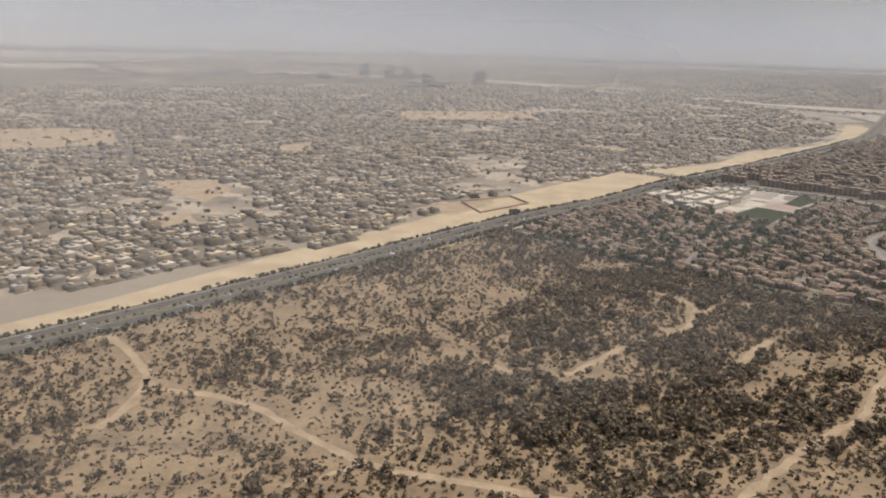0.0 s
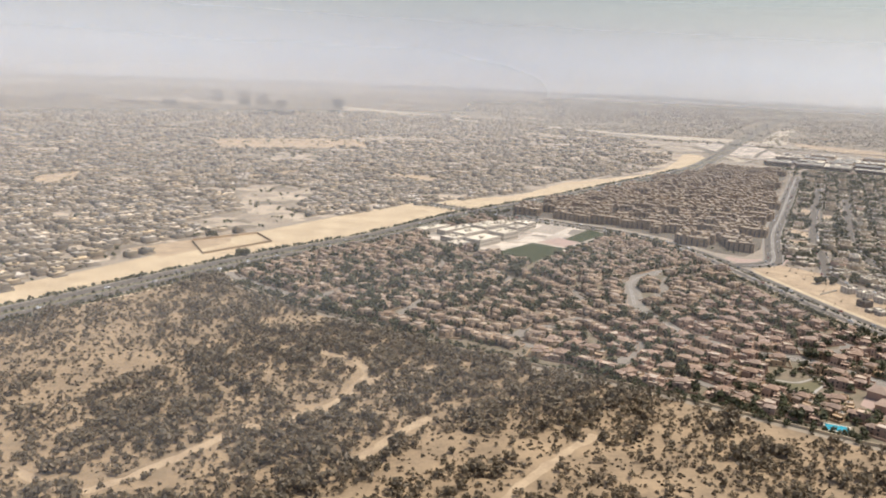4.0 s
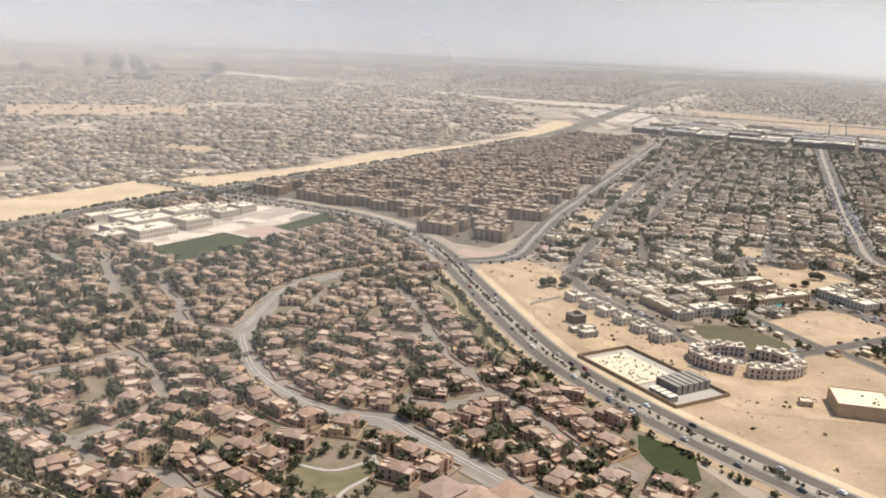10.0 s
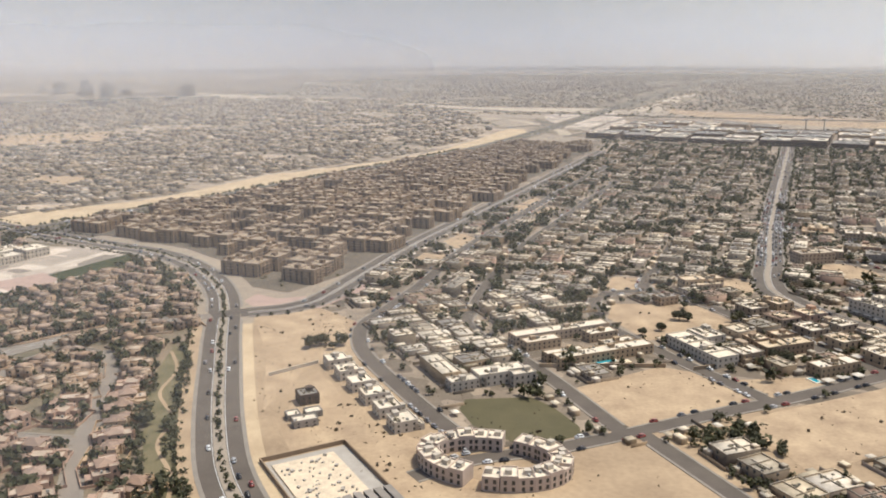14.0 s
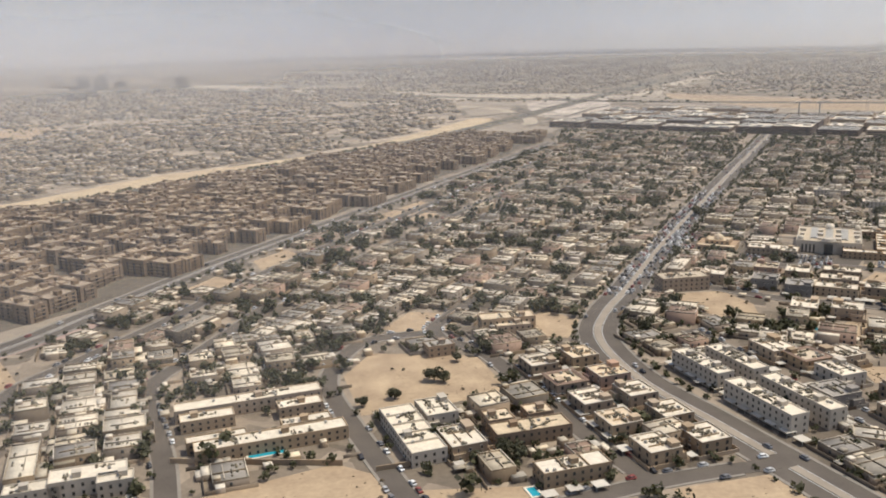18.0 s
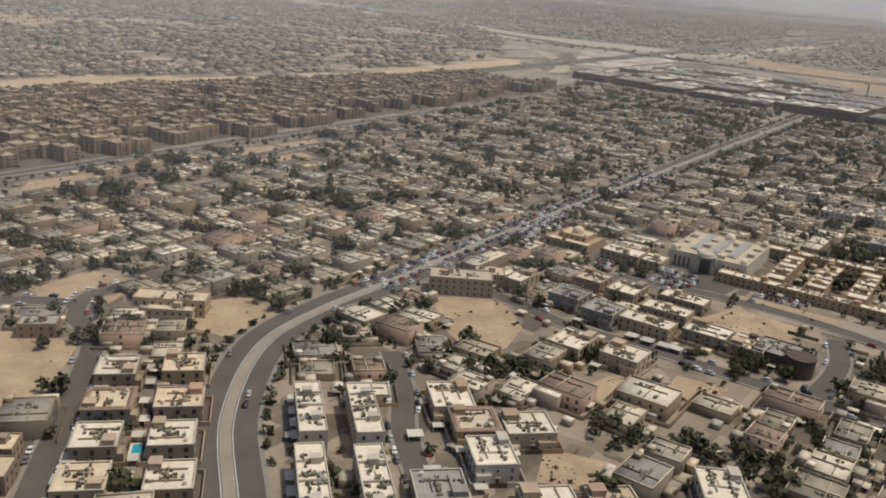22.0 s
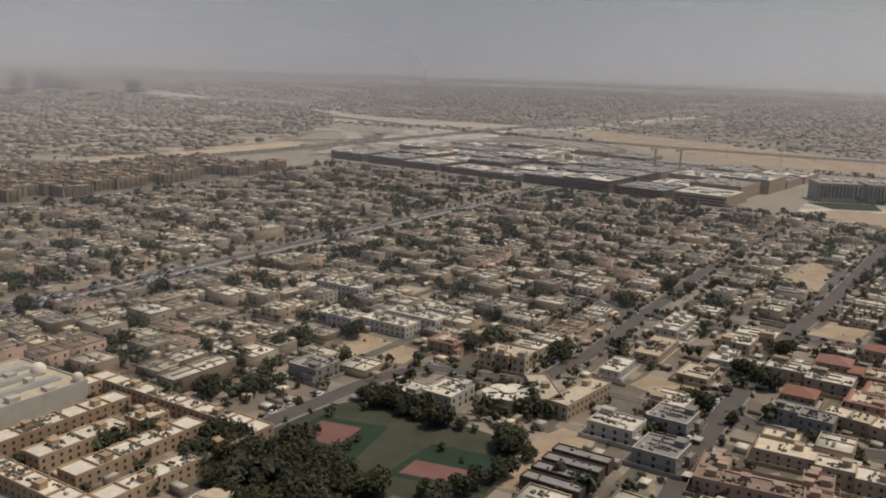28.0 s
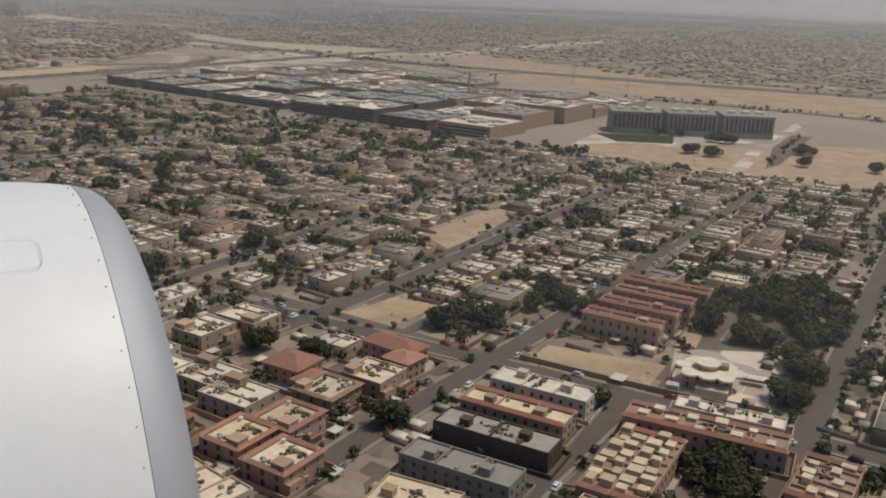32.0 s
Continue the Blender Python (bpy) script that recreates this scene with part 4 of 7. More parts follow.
    put(part("door", DOOR, None, body), 0.1, -d / 2 - (1.2 if wing and abs(wx) < ww / 2 else 0), 0.02)
    if lot:
        a, b = w / 2 + lot * 0.8, d / 2 + lot
        g = Geo()
        g.box(-a / 2 - 0.9, -b, 0, a - 1.8, 0.16, 1.15)
        g.box(a / 2 + 0.9, -b, 0, a - 1.8, 0.16, 1.15)
        g.box(0, b, 0, 2 * a, 0.16, 1.15)
        g.box(-a + 0.08, 0, 0, 0.16, 2 * b - 0.17, 1.15)
        g.box(a - 0.08, 0, 0, 0.16, 2 * b - 0.17, 1.15)
        fence = part("garden_wall", g, wall, root)
        part("gate", Geo().box(0, -b, 0.02, 3.5, 0.08, 1.05), bark, fence)
    if shade:
        g = Geo()
        x = r.choice((-1, 1)) * (w / 2 - 0.6)
        y = -d / 2 - lot - 1.2
        g.box(x, y, 1.25, 2.6, 2.1, 0.08)
        for dx, dy in ((-1.2, -0.9), (1.2, -0.9), (-1.2, 0.9), (1.2, 0.9)):
            g.box(x + dx, y + dy, 0, 0.08, 0.08, 1.25)
        part("carport", g, tarp, root, "pale cloth car shade on posts")
    return root


TYPES = []
for i, (w, d, h, wall, deck, tiles, label) in enumerate((
        (8.4, 11.0, 4.7, wall_cream, roof_white, None, "cream two-storey villa with cluttered flat roof"),
        (8.0, 10.2, 4.8, wall_white, roof_white, None, "white two-storey villa with flat roof and parapet"),
        (9.6, 8.6, 4.6, wall_cream, roof_white, None, "sand-coloured villa with pale flat roof"),
        (8.4, 9.0, 4.7, wall_pink, roof_cream, None, "salmon rendered villa with flat cluttered roof"),
        (8.6, 8.8, 4.6, wall_cream, roof_cream, tile_pink, "cream villa with pink tiled eaves round flat roof"),
        (11.0, 8.0, 2.7, wall_cream, roof_cream, None, "low single-storey house with pale flat roof"),
        (8.6, 7.4, 2.6, wall_white, roof_white, None, "low single-storey cream-roofed house in walled yard"),
        (9.0, 9.0, 4.8, wall_grey, roof_grey, None, "grey rendered villa with dark roof clutter"))):
    TYPES.append(villa(w, d, h, wall, deck, label, random.Random(i + 3), tiles=tiles, lot=1.5))
RED = villa(9.0, 8.4, 4.5, wall_pink, roof_cream, "salmon villa with terracotta tiled eaves and flat roof", random.Random(40), tiles=tile_red, lot=1.5)
PAIR = [villa(9.0, 8.0, 4.6, wall_cream, roof_white, "sand-coloured villa of a pair with cluttered flat roof", random.Random(61), lot=1.3), villa(8.6, 8.2, 4.7, wall_cream, roof_cream, "cream villa of a pair with pale flat roof", random.Random(62), lot=1.3)]
VILLA_USED = set()


def place(proto, x, y, rz, scale=1.0):
    """The first use moves the model itself; later ones are copies."""
    m = pose(x, y, 0.0, 0, 0, rz)
    if proto.name not in VILLA_USED:
        VILLA_USED.add(proto.name)
        proto.matrix_basis = m
        return proto
    return copy_thing(proto, m)


def near_path(x, y):
    """How far south-east of the town's depth a place lies: small is near the flight line."""
    return (y - 0.62 * x) / 1.177


# rows of villas read from the plan: centre, turn, type
for x, y, k in ((578, 582, 0), (583, 567, 4), (587, 553, 2), (591, 539, 1), (596, 524, 0), (589, 586, 1), (594, 570, 3), (598, 556, 0), (603, 542, 2), (607, 527, 2)):
    side = -1.3 if k in (0, 4, 2, 1) and (x, y) in ((578, 582), (583, 567), (587, 553), (591, 539), (596, 524)) else 1.3
    x, y = x + 0.955 * side, y + 0.30 * side
    place(TYPES[k] if k in (3, 4) else PAIR[k % 2], x, y, 106 if side < 0 else -74)
    hold(x, y, 5.4)
for x, y, rz, k in ((544, 551, 16, 1), (549, 533, 16, 0), (532, 604, -20, 4), (548, 602, 16, 3), (651, 585, 15, 0), (657, 575, 15, 4), (668, 576, 15, 2), (661, 563, 15, 1), (652, 549, 15, 7),
                    (672, 548, 15, 2), (684, 550, 15, 3), (664, 534, 15, 0), (676, 532, 15, 4), (694, 540, 15, 2), (690, 556, 15, 0), (705, 560, 0, 1),
                    (665, 671, -30, 0), (680, 624, -30, 0), (693, 619, -30, 2), (706, 610, -30, 4), (689, 676, -30, 3), (699, 669, -30, 0), (681, 659, -30, 7), (690, 649, -30, 7),
                    (728, 634, 60, 2), (718, 640, 60, 0), (771, 634, 60, 0), (768, 622, 60, 2), (776, 618, 60, 5), (786, 627, 60, 2), (780, 606, 60, 0),
                    (938, 768, 60, 0), (946, 760, 60, 0), (962, 764, 60, 4), (930, 792, 60, 2), (938, 800, -120, 0), (970, 772, 60, 3), (892, 709, 60, 7), (898, 728, 60, 7), (884, 722, 60, 1),
                    (807, 751, -30, 7), (834, 741, -30, 6), (844, 737, -30, 1), (908, 756, 60, 7), (912, 765, 60, 5), (900, 739, 60, 2)):
    if free(x, y, 4.0):
        place(TYPES[k], x, y, rz)
        hold(x, y, 5.2)
for x, y, rz in ((950, 745, 60), (959, 738, 60), (957, 752, 60), (1024, 722, 60), (842, 778, 60)):
    if free(x, y, 4.0):
        place(RED, x, y, rz)
        hold(x, y, 5.2)

# ---- larger buildings ----
def block(name, label, category, footprint, x, y, rz, h, wall, deck, bits=1.0, windows=True, floors=2, group="", parapet=0.4, seed=1, towers=1, tiles=None, hip=None):
    """A flat-roofed building of one or more rectangles (x, y, width, depth, extra height)."""
    r = random.Random(seed)
    h *= 0.88
    root = tagged(new(name), label, category, group)
    for fx, fy, fw, fd, eh in footprint:
        hh = h + eh
        g = Geo()
        g.box(fx, fy, 0, fw, fd, hh - parapet)
        g.rim(fx - fw / 2, fy - fd / 2, fx + fw / 2, fy + fd / 2, hh - parapet, hh, 0.22)
        if name in ("courtyard_compound", "long_house", "terrace_house", "row_houses", "gabled_terrace", "red_terrace", "pink_court"):
            bay = 2.9 if name == "pink_court" else 5.2
            for k in range(1, int(max(fw, fd) / bay)):
                t = k / int(max(fw, fd) / bay) - 0.5
                if fw > fd:
                    g.box(fx + t * fw, fy, hh - parapet + 0.08, 0.22, fd - 0.46, parapet + 0.1)
                else:
                    g.box(fx, fy + t * fd, hh - parapet + 0.08, fw - 0.46, 0.22, parapet + 0.1)
        if windows:
            st = (hh - 0.5) / floors
            for f in range(floors):
                z = f * st + st * 0.3
                for n, dx, dy, turn in ((int(fw / 2.0), 0, -1, 0), (int(fw / 2.0), 0, 1, 180), (int(fd / 2.0), 1, 0, 90), (int(fd / 2.0), -1, 0, -90)):
                    for i in range(n):
                        s = (i + 0.5) / n - 0.5
                        if dy:
                            g.box(fx + s * fw, fy + dy * fd / 2, z, 0.62, 0.1, st * 0.45, slot=1)
                        else:
                            g.box(fx + dx * fw / 2, fy + s * fd, z, 0.1, 0.62, st * 0.45, slot=1)
        part("wall", g, [wall, glass_dark], root)
        top = part("roof_deck", Geo().box(fx, fy, hh - parapet + 0.003, fw - 0.45, fd - 0.45, 0.06), deck, root)
        gb = roof_bits(fw, fd, 0, int(fw * fd / 3.2 * bits), r)
        if gb.v and not hip:
            o = part("rooftop_plant", gb, clutter_dark, top)
            put(o, fx, fy, hh - parapet + 0.06)
        for k in range(0 if hip else max(1, int(fw * fd / 40 * bits))):
            put(part("ac_unit", AC, None, top), fx + r.uniform(-0.42, 0.42) * fw, fy + r.uniform(-0.42, 0.42) * fd, hh - parapet + 0.06, r.choice((0, 90)))
        for k in range(0 if hip else towers):
            g = Geo()
            tx, ty = fx + r.uniform(-0.3, 0.3) * fw, fy + r.uniform(-0.2, 0.2) * fd
            if towers > 6:
                lean, along = (0.22 if k % 2 else -0.22) + r.uniform(-0.12, 0.12), ((k + r.uniform(0.2, 0.8)) / towers - 0.5) * 0.92
                tx, ty = (fx + along * fw, fy + lean * fd) if fw > fd else (fx + lean * fw, fy + along * fd)
            elif towers > 1:
                tx, ty = (fx + ((k + 0.5) / towers - 0.5) * fw, ty) if fw > fd else (tx, fy + ((k + 0.5) / towers - 0.5) * fd)
            rw, rd, rh = (1.9, 1.7, 1.3) if towers < 7 else (r.uniform(1.2, 2.3), r.uniform(1.1, 2.0), r.uniform(0.6, 1.3))
            g.box(tx, ty, hh - parapet + 0.063, rw, rd, rh)
            g.box(tx, ty, hh - parapet + 0.066 + rh, rw + 0.2, rd + 0.2, 0.1)
            part("stair_room", g, wall if towers < 7 else roof_cream, root)
        if hip:
            part("tiled_roof", Geo().hip(fx - fw / 2 - 0.4, fy - fd / 2 - 0.4, fx + fw / 2 + 0.4, fy + fd / 2 + 0.4, hh + 0.003, min(fw, fd) * 0.2), hip, root, "hipped roof of terracotta tiles")
        if tiles:
            for k in (-1, 1):
                part("eaves_tiles", Geo().hip(fx - fw / 2 - 0.3, fy + k * (fd / 2 - 0.3) - 0.75, fx + fw / 2 + 0.3, fy + k * (fd / 2 - 0.3) + 0.75, hh + 0.003, 0.55), tiles, root, "terracotta tiled eaves")
    if x > 840 and len(footprint) < 5 and category in ("building", "house") and name not in ("mansion", "dark_shed", "angled_building"):
        x0, x1 = min(f[0] - f[2] / 2 for f in footprint) - 1.3, max(f[0] + f[2] / 2 for f in footprint) + 1.3
        y0, y1 = min(f[1] - f[3] / 2 for f in footprint) - 1.5, max(f[1] + f[3] / 2 for f in footprint) + 1.3
        part("garden_wall", Geo().rim(x0, y0, x1, y1, 0, 1.0, 0.16), wall, root)
        part("yard", Geo().box((x0 + x1) / 2, (y0 + y1) / 2, 0, x1 - x0 - 0.4, y1 - y0 - 0.4, 0.11), concrete, root)
    put(root, x, y, 0, rz)
    c, s = math.cos(radians(rz)), math.sin(radians(rz))
    for fx, fy, fw, fd, eh in footprint:
        n = max(1, int(max(fw, fd) / min(fw, fd)))
        for i in range(n):
            t = (i + 0.5) / n - 0.5
            ox, oy = (fx + t * fw, fy) if fw > fd else (fx, fy + t * fd)
            hold(x + ox * c - oy * s, y + ox * s + oy * c, min(fw, fd) * 0.72)
    return root


block("long_house", "long cream building with white cluttered roof", "building", [(0, 0, 9, 28, 0)], 537, 539, 16, 4.6, wall_white, roof_white, seed=2)
block("courtyard_house", "brown flat-roofed house round a small court", "building", [(0, -4, 20, 7, 0), (-6, 3.5, 7, 6.5, 0.3), (5, 4, 7, 6, 0.3)], 566, 541, 12, 4.6, wall_brown, roof_cream, seed=3)
block("terrace_house", "beige terrace with long pale roof", "building", [(0, 0, 17, 6.5, 0)], 573, 516, 14, 4.6, wall_cream, roof_white, seed=4)
block("club_hotel", "white club building round two turquoise pools", "building", [(0, 15, 40, 6, 0.4), (-12, 8, 14, 5.5, 0), (12.5, 7, 12, 5.5, 0), (-11, -6, 15, 4, 0), (12, -4.5, 13, 4.5, 0), (2, -11, 38, 6, 0.2)], 497, 550, 16, 4.0, wall_cream, roof_white, bits=0.7, seed=5)
fill_hold([(474, 528), (520, 542), (526, 566), (482, 556)], 3.0)
block("flats", "brown-beige block of flats with stepped flat roof", "building", [(0, 0, 19, 7, 0), (1, -5, 12, 4, -1.5)], 573, 623, 6, 5.6, wall_cream, roof_cream, seed=6)
block("brown_house", "dark reddish-brown house with cluttered roof", "building", [(0, 0, 9, 6, 0)], 548, 601, 16, 4.4, wall_brown, roof_grey, seed=7)
for (x, y), n in (((623, 570), 10), ((630, 543), 12), ((634, 572), 10), ((641, 545), 12)):
    block("row_houses", "long white row houses with cluttered roof", "building", [(0, 0, 5.6, n * 2.15, 0)], x, y, 17, 6.6, wall_white, roof_white, floors=3, bits=1.9, group="white rows", seed=n + int(x), towers=2)
block("warehouse", "plain tan warehouse with flat pale roof on the sand", "building", [(0, 0, 17, 15, 0)], 467.5, 424.5, -21, 5.2, wall_cream, roof_cream, bits=0.08, windows=False, towers=0, seed=93)
block("gatehouse", "small tan gatehouse beside the sand track", "building", [(0, 0, 4, 4, 0)], 452, 430, -21, 2.2, wall_cream, roof_cream, bits=0.2, towers=0, seed=94)
block("school", "white school building with dark glass front", "building", [(-8, 2, 12, 5, -1), (4, 3, 17, 7, 0), (10, -1.5, 8, 5, 0)], 459, 520, 14, 5.0, wall_white, roof_white, bits=0.5, seed=8)
for i in range(6):
    block("white_villa", "white flat-roofed villa by the sand", "house", [(0, 0, 7, 7, 0), (-1.5, -4, 4, 3, -1.5)], 410 + 3.6 * i, 545 - 10.6 * i, 106, 4.0, wall_white, roof_white, group="white villas in a row", seed=20 + i)
block("unfinished_house", "unfinished dark concrete house frame", "building", [(0, 0, 6, 6, 0)], 401, 515, 16, 4.0, wall_dark, roof_grey, seed=9)
block("site_cabins", "low site cabins with white roofs", "building", [(0, 0, 4, 4, 0), (6, 0, 5, 4, 0), (2, -6, 7, 4, 0.5)], 397, 503, 16, 2.2, wall_grey, roof_white, bits=0.2, towers=0, seed=10)
corner = block("corner_flats", "dark brown rounded corner block", "building", [(0, 0, 14, 11, 0), (-8, 2, 5, 7, -0.6)], 736, 631, -32, 4.8, wall_dark, roof_grey, bits=1.6, seed=12)
part("corner_drum", Geo().tube(5.5, -4.2, 0, 4.9, 3.6, 16).tube(5.5, -4.2, 4.9, 5.3, 3.8, 16), wall_dark, corner)
for x, y, w in ((702, 644, 15), (709, 655, 14), (716, 666, 14)):
    block("terrace_house", "beige terrace with white cluttered roof and carports", "building", [(0, 0, w, 7.4, 0)], x, y, -30, 4.3, wall_cream, roof_white, bits=1.4, group="beige terraces", seed=int(x))
# walled courtyard compound: ring of rooms and inner rows
ring = [(0, -22, 58, 5.2, 0), (0, 22, 58, 5.2, 0), (-26.4, 0, 5.2, 38.6, 0), (-12.5, 0, 6, 33, 0), (0.5, -5, 6, 22, 0.2), (0.5, 13, 6, 8, -0.6), (13, 0, 6, 33, 0), (26.4, 0, 5.2, 38.6, 0)]
block("courtyard_compound", "ochre courtyard compound with white flat roofs", "building", [(x, y, w, d, e) for x, y, w, d, e in ring], 769, 703, -29, 3.9, wall_ochre, roof_white, bits=1.2, seed=13, towers=2)
block("flats", "cream block of flats with pierced parapet", "building", [(0, 0, 19, 9, 0), (9, 8, 9, 8, -1)], 648, 661, 4, 6.5, wall_cream, roof_cream, floors=3, seed=14)
# houses and terraces between the park and the sand lots
block("gabled_terrace", "long white terrace with stepped parapets beside the street", "building", [(0, 0, 7.5, 22, 0), (5.5, 0, 2.6, 20, -2.4)], 914, 808, -28, 4.6, wall_white, roof_white, seed=71, towers=4)
block("long_house", "long low cream house with cluttered pale roof", "building", [(0, 0, 7.5, 20, 0)], 904, 785, -28, 3.2, wall_cream, roof_cream, bits=1.6, seed=72)
block("long_house", "low white-roofed house with roof units", "building", [(0, 0, 6, 13, 0)], 890, 767, -28, 2.8, wall_white, roof_white, bits=1.5, seed=73)
block("white_villa", "low white villa with wide flat roof", "house", [(0, 0, 15, 7, 0), (-3, 4.5, 6, 4, 0.9)], 925, 776, -28, 2.8, wall_white, roof_white, bits=0.4, seed=74)
block("corner_flats", "grey corner house with dark cluttered roof", "building", [(0, 0, 9, 7, 0), (7, -2.5, 8, 7, 0.2)], 928, 737, -30, 4.6, wall_grey, roof_grey, bits=1.5, seed=75)
block("tiled_house", "house with terracotta hipped roof", "house", [(0, 0, 8, 7.5, 0)], 935, 750, -28, 3.6, wall_brown, roof_cream, hip=tile_red, group="tiled houses", seed=76)
block("tiled_house", "pink tiled house with hipped roof", "house", [(0, 0, 9, 8, 0), (8, -3, 7, 6, -0.8)], 953, 776, -28, 4.2, wall_pink, roof_cream, hip=tile_red, group="tiled houses", seed=77)
block("tiled_house", "L-shaped house with terracotta hipped roofs", "house", [(0, 0, 13, 6.5, 0), (6, -4.5, 6.5, 6, 0)], 973, 787, -34, 4.4, wall_pink, roof_cream, hip=tile_red, group="tiled houses", seed=78)
block("terrace_house", "cream terrace of four units with pale roof", "building", [(-8.2, 0, 5.4, 7, -0.2), (-2.7, -0.4, 5.4, 7.4, 0), (2.8, -0.9, 5.4, 7.6, 0), (8.3, 0, 5.4, 7.2, 0.2)], 946, 731, -38, 4.6, wall_cream, roof_cream, bits=0.8, seed=79, towers=0)
block("white_villa", "cream house with wide roof terrace", "house", [(0, 0, 15, 8, 0), (-3, 6, 8, 5, 0.6)], 921, 713, -25, 3.8, wall_cream, roof_cream, bits=0.25, seed=80)
block("cream_villa", "cream villa with paved yard and roof clutter", "house", [(0, 0, 13, 9, 0)], 981, 727, -22, 4.8, wall_cream, roof_cream, bits=0.8, seed=81)
for i in range(4):
    block("dark_shed", "long dark shed with pale grey roof", "building", [(0, 0, 13, 3.6, 0)], 867.5 + 2.4 * i, 692.5 + 4.4 * i, -28, 3.0 + 0.1 * i, wall_dark, roof_grey, bits=0.3, towers=0, group="dark sheds", seed=82 + i)
block("terrace_house", "salmon terrace round a small court with pink roof", "building", [(0, -3, 26, 6, 0), (-10, 4.2, 6, 8, 0), (10, 4.2, 6, 8, 0.2)], 910, 696, -22, 4.6, wall_pink, tile_pink, bits=1.2, seed=87, towers=4)
block("terrace_house", "beige terrace with stepped parapet", "building", [(-4, 0, 8, 6, 0.2), (4, -1.5, 8, 7, 0)], 931, 703, -25, 4.6, wall_cream, roof_white, bits=0.8, seed=88)
block("tower_house", "beige house with rounded corner rooms", "house", [(0, 0, 13, 9, 0), (-5, -5, 4, 3, 0.5), (0, -5.4, 4, 3, 0.5), (5, -5, 4, 3, 0.5)], 860, 769, -24, 4.8, wall_cream, roof_cream, bits=0.4, seed=89)
for x, y, n, h in ((822, 795, 18, 4.4), (830, 803, 20, 4.6), (838, 812, 18, 4.2), (806, 800, 14, 4.4), (800, 838, 20, 4.6)):
    block("terrace_house", "pale terrace of villas with white cluttered roof", "building", [(0, 0, 8, n, 0)], x, y, 60, h, wall_white, roof_white, bits=1.5, group="pale terraces", seed=int(x), towers=3)
# V-shaped and cluster buildings by the park
block("angled_building", "beige building of two wings in a V", "building", [(0, 0, 22, 6, 0)], 877, 740, 55, 4.6, wall_cream, roof_cream, bits=0.25, seed=15)
block("angled_building", "beige wing with flat pale roof", "building", [(0, 0, 18, 6, 0)], 868, 742, -78, 4.6, wall_cream, roof_cream, bits=0.25, seed=16)
# grey and pink terraces
for x, y, w, wl, dk, tl in ((988, 738.5, 20, wall_grey, roof_grey, None), (994, 750, 22, wall_dark, roof_grey, None), (998, 759.5, 20.5, wall_cream, roof_cream, tile_red), (1003.5, 769.5, 20, wall_white, roof_white, None)):
    block("terrace_house", "long terrace with parapets and flat roof" if not tl else "beige terrace with terracotta tiled strips", "building", [(0, 0, w, 6.5, 0)], x, y, -27, 4.6, wl, dk, bits=0.8, tiles=tl, seed=int(x + y), towers=2)
for i in range(4):
    block("red_terrace", "reddish-brown terrace block with white roof edges", "building", [(0, 0, (18.6, 19.4, 20, 22)[i], 4.6, 0)], 1024.5 + 5.2 * i, 805 + 8.6 * i, -29, 6.2, wall_pink, tile_pink, tiles=tile_red, bits=0.8, group="red terraces", seed=50 + i)
block("pink_court", "salmon block with rows of white roof rooms", "building", [(-2.8, 0, 5.4, 23, 0), (2.8, 0, 5.4, 23, 0.1)], 1016, 740.5, -28, 4.8, wall_pink, tile_pink, bits=0.6, tiles=tile_red, seed=17, towers=13)
block("pink_court", "low salmon terrace with pale roof clutter", "building", [(0, 0, 26, 7, 0)], 1033, 716, -28, 4.6, wall_pink, roof_cream, bits=1.3, tiles=tile_red, seed=90, towers=5)
block("pink_court", "salmon terrace row with tiled edge and white roof rooms", "building", [(0, 0, 28, 6.5, 0)], 1031, 754, -24, 5.1, wall_pink, tile_pink, bits=1.2, tiles=tile_red, seed=95, towers=9)
block("pink_court", "short salmon block with white roof rooms", "building", [(0, 0, 9, 15, 0)], 1046, 737.5, -32, 4.8, wall_pink, tile_pink, bits=1.0, tiles=tile_red, seed=96, towers=8)
block("long_house", "long white-roofed row beside the trees", "building", [(0, 0, 20, 5, 0)], 1038, 763, -24, 3.4, wall_white, roof_white, bits=1.4, seed=91, towers=3)
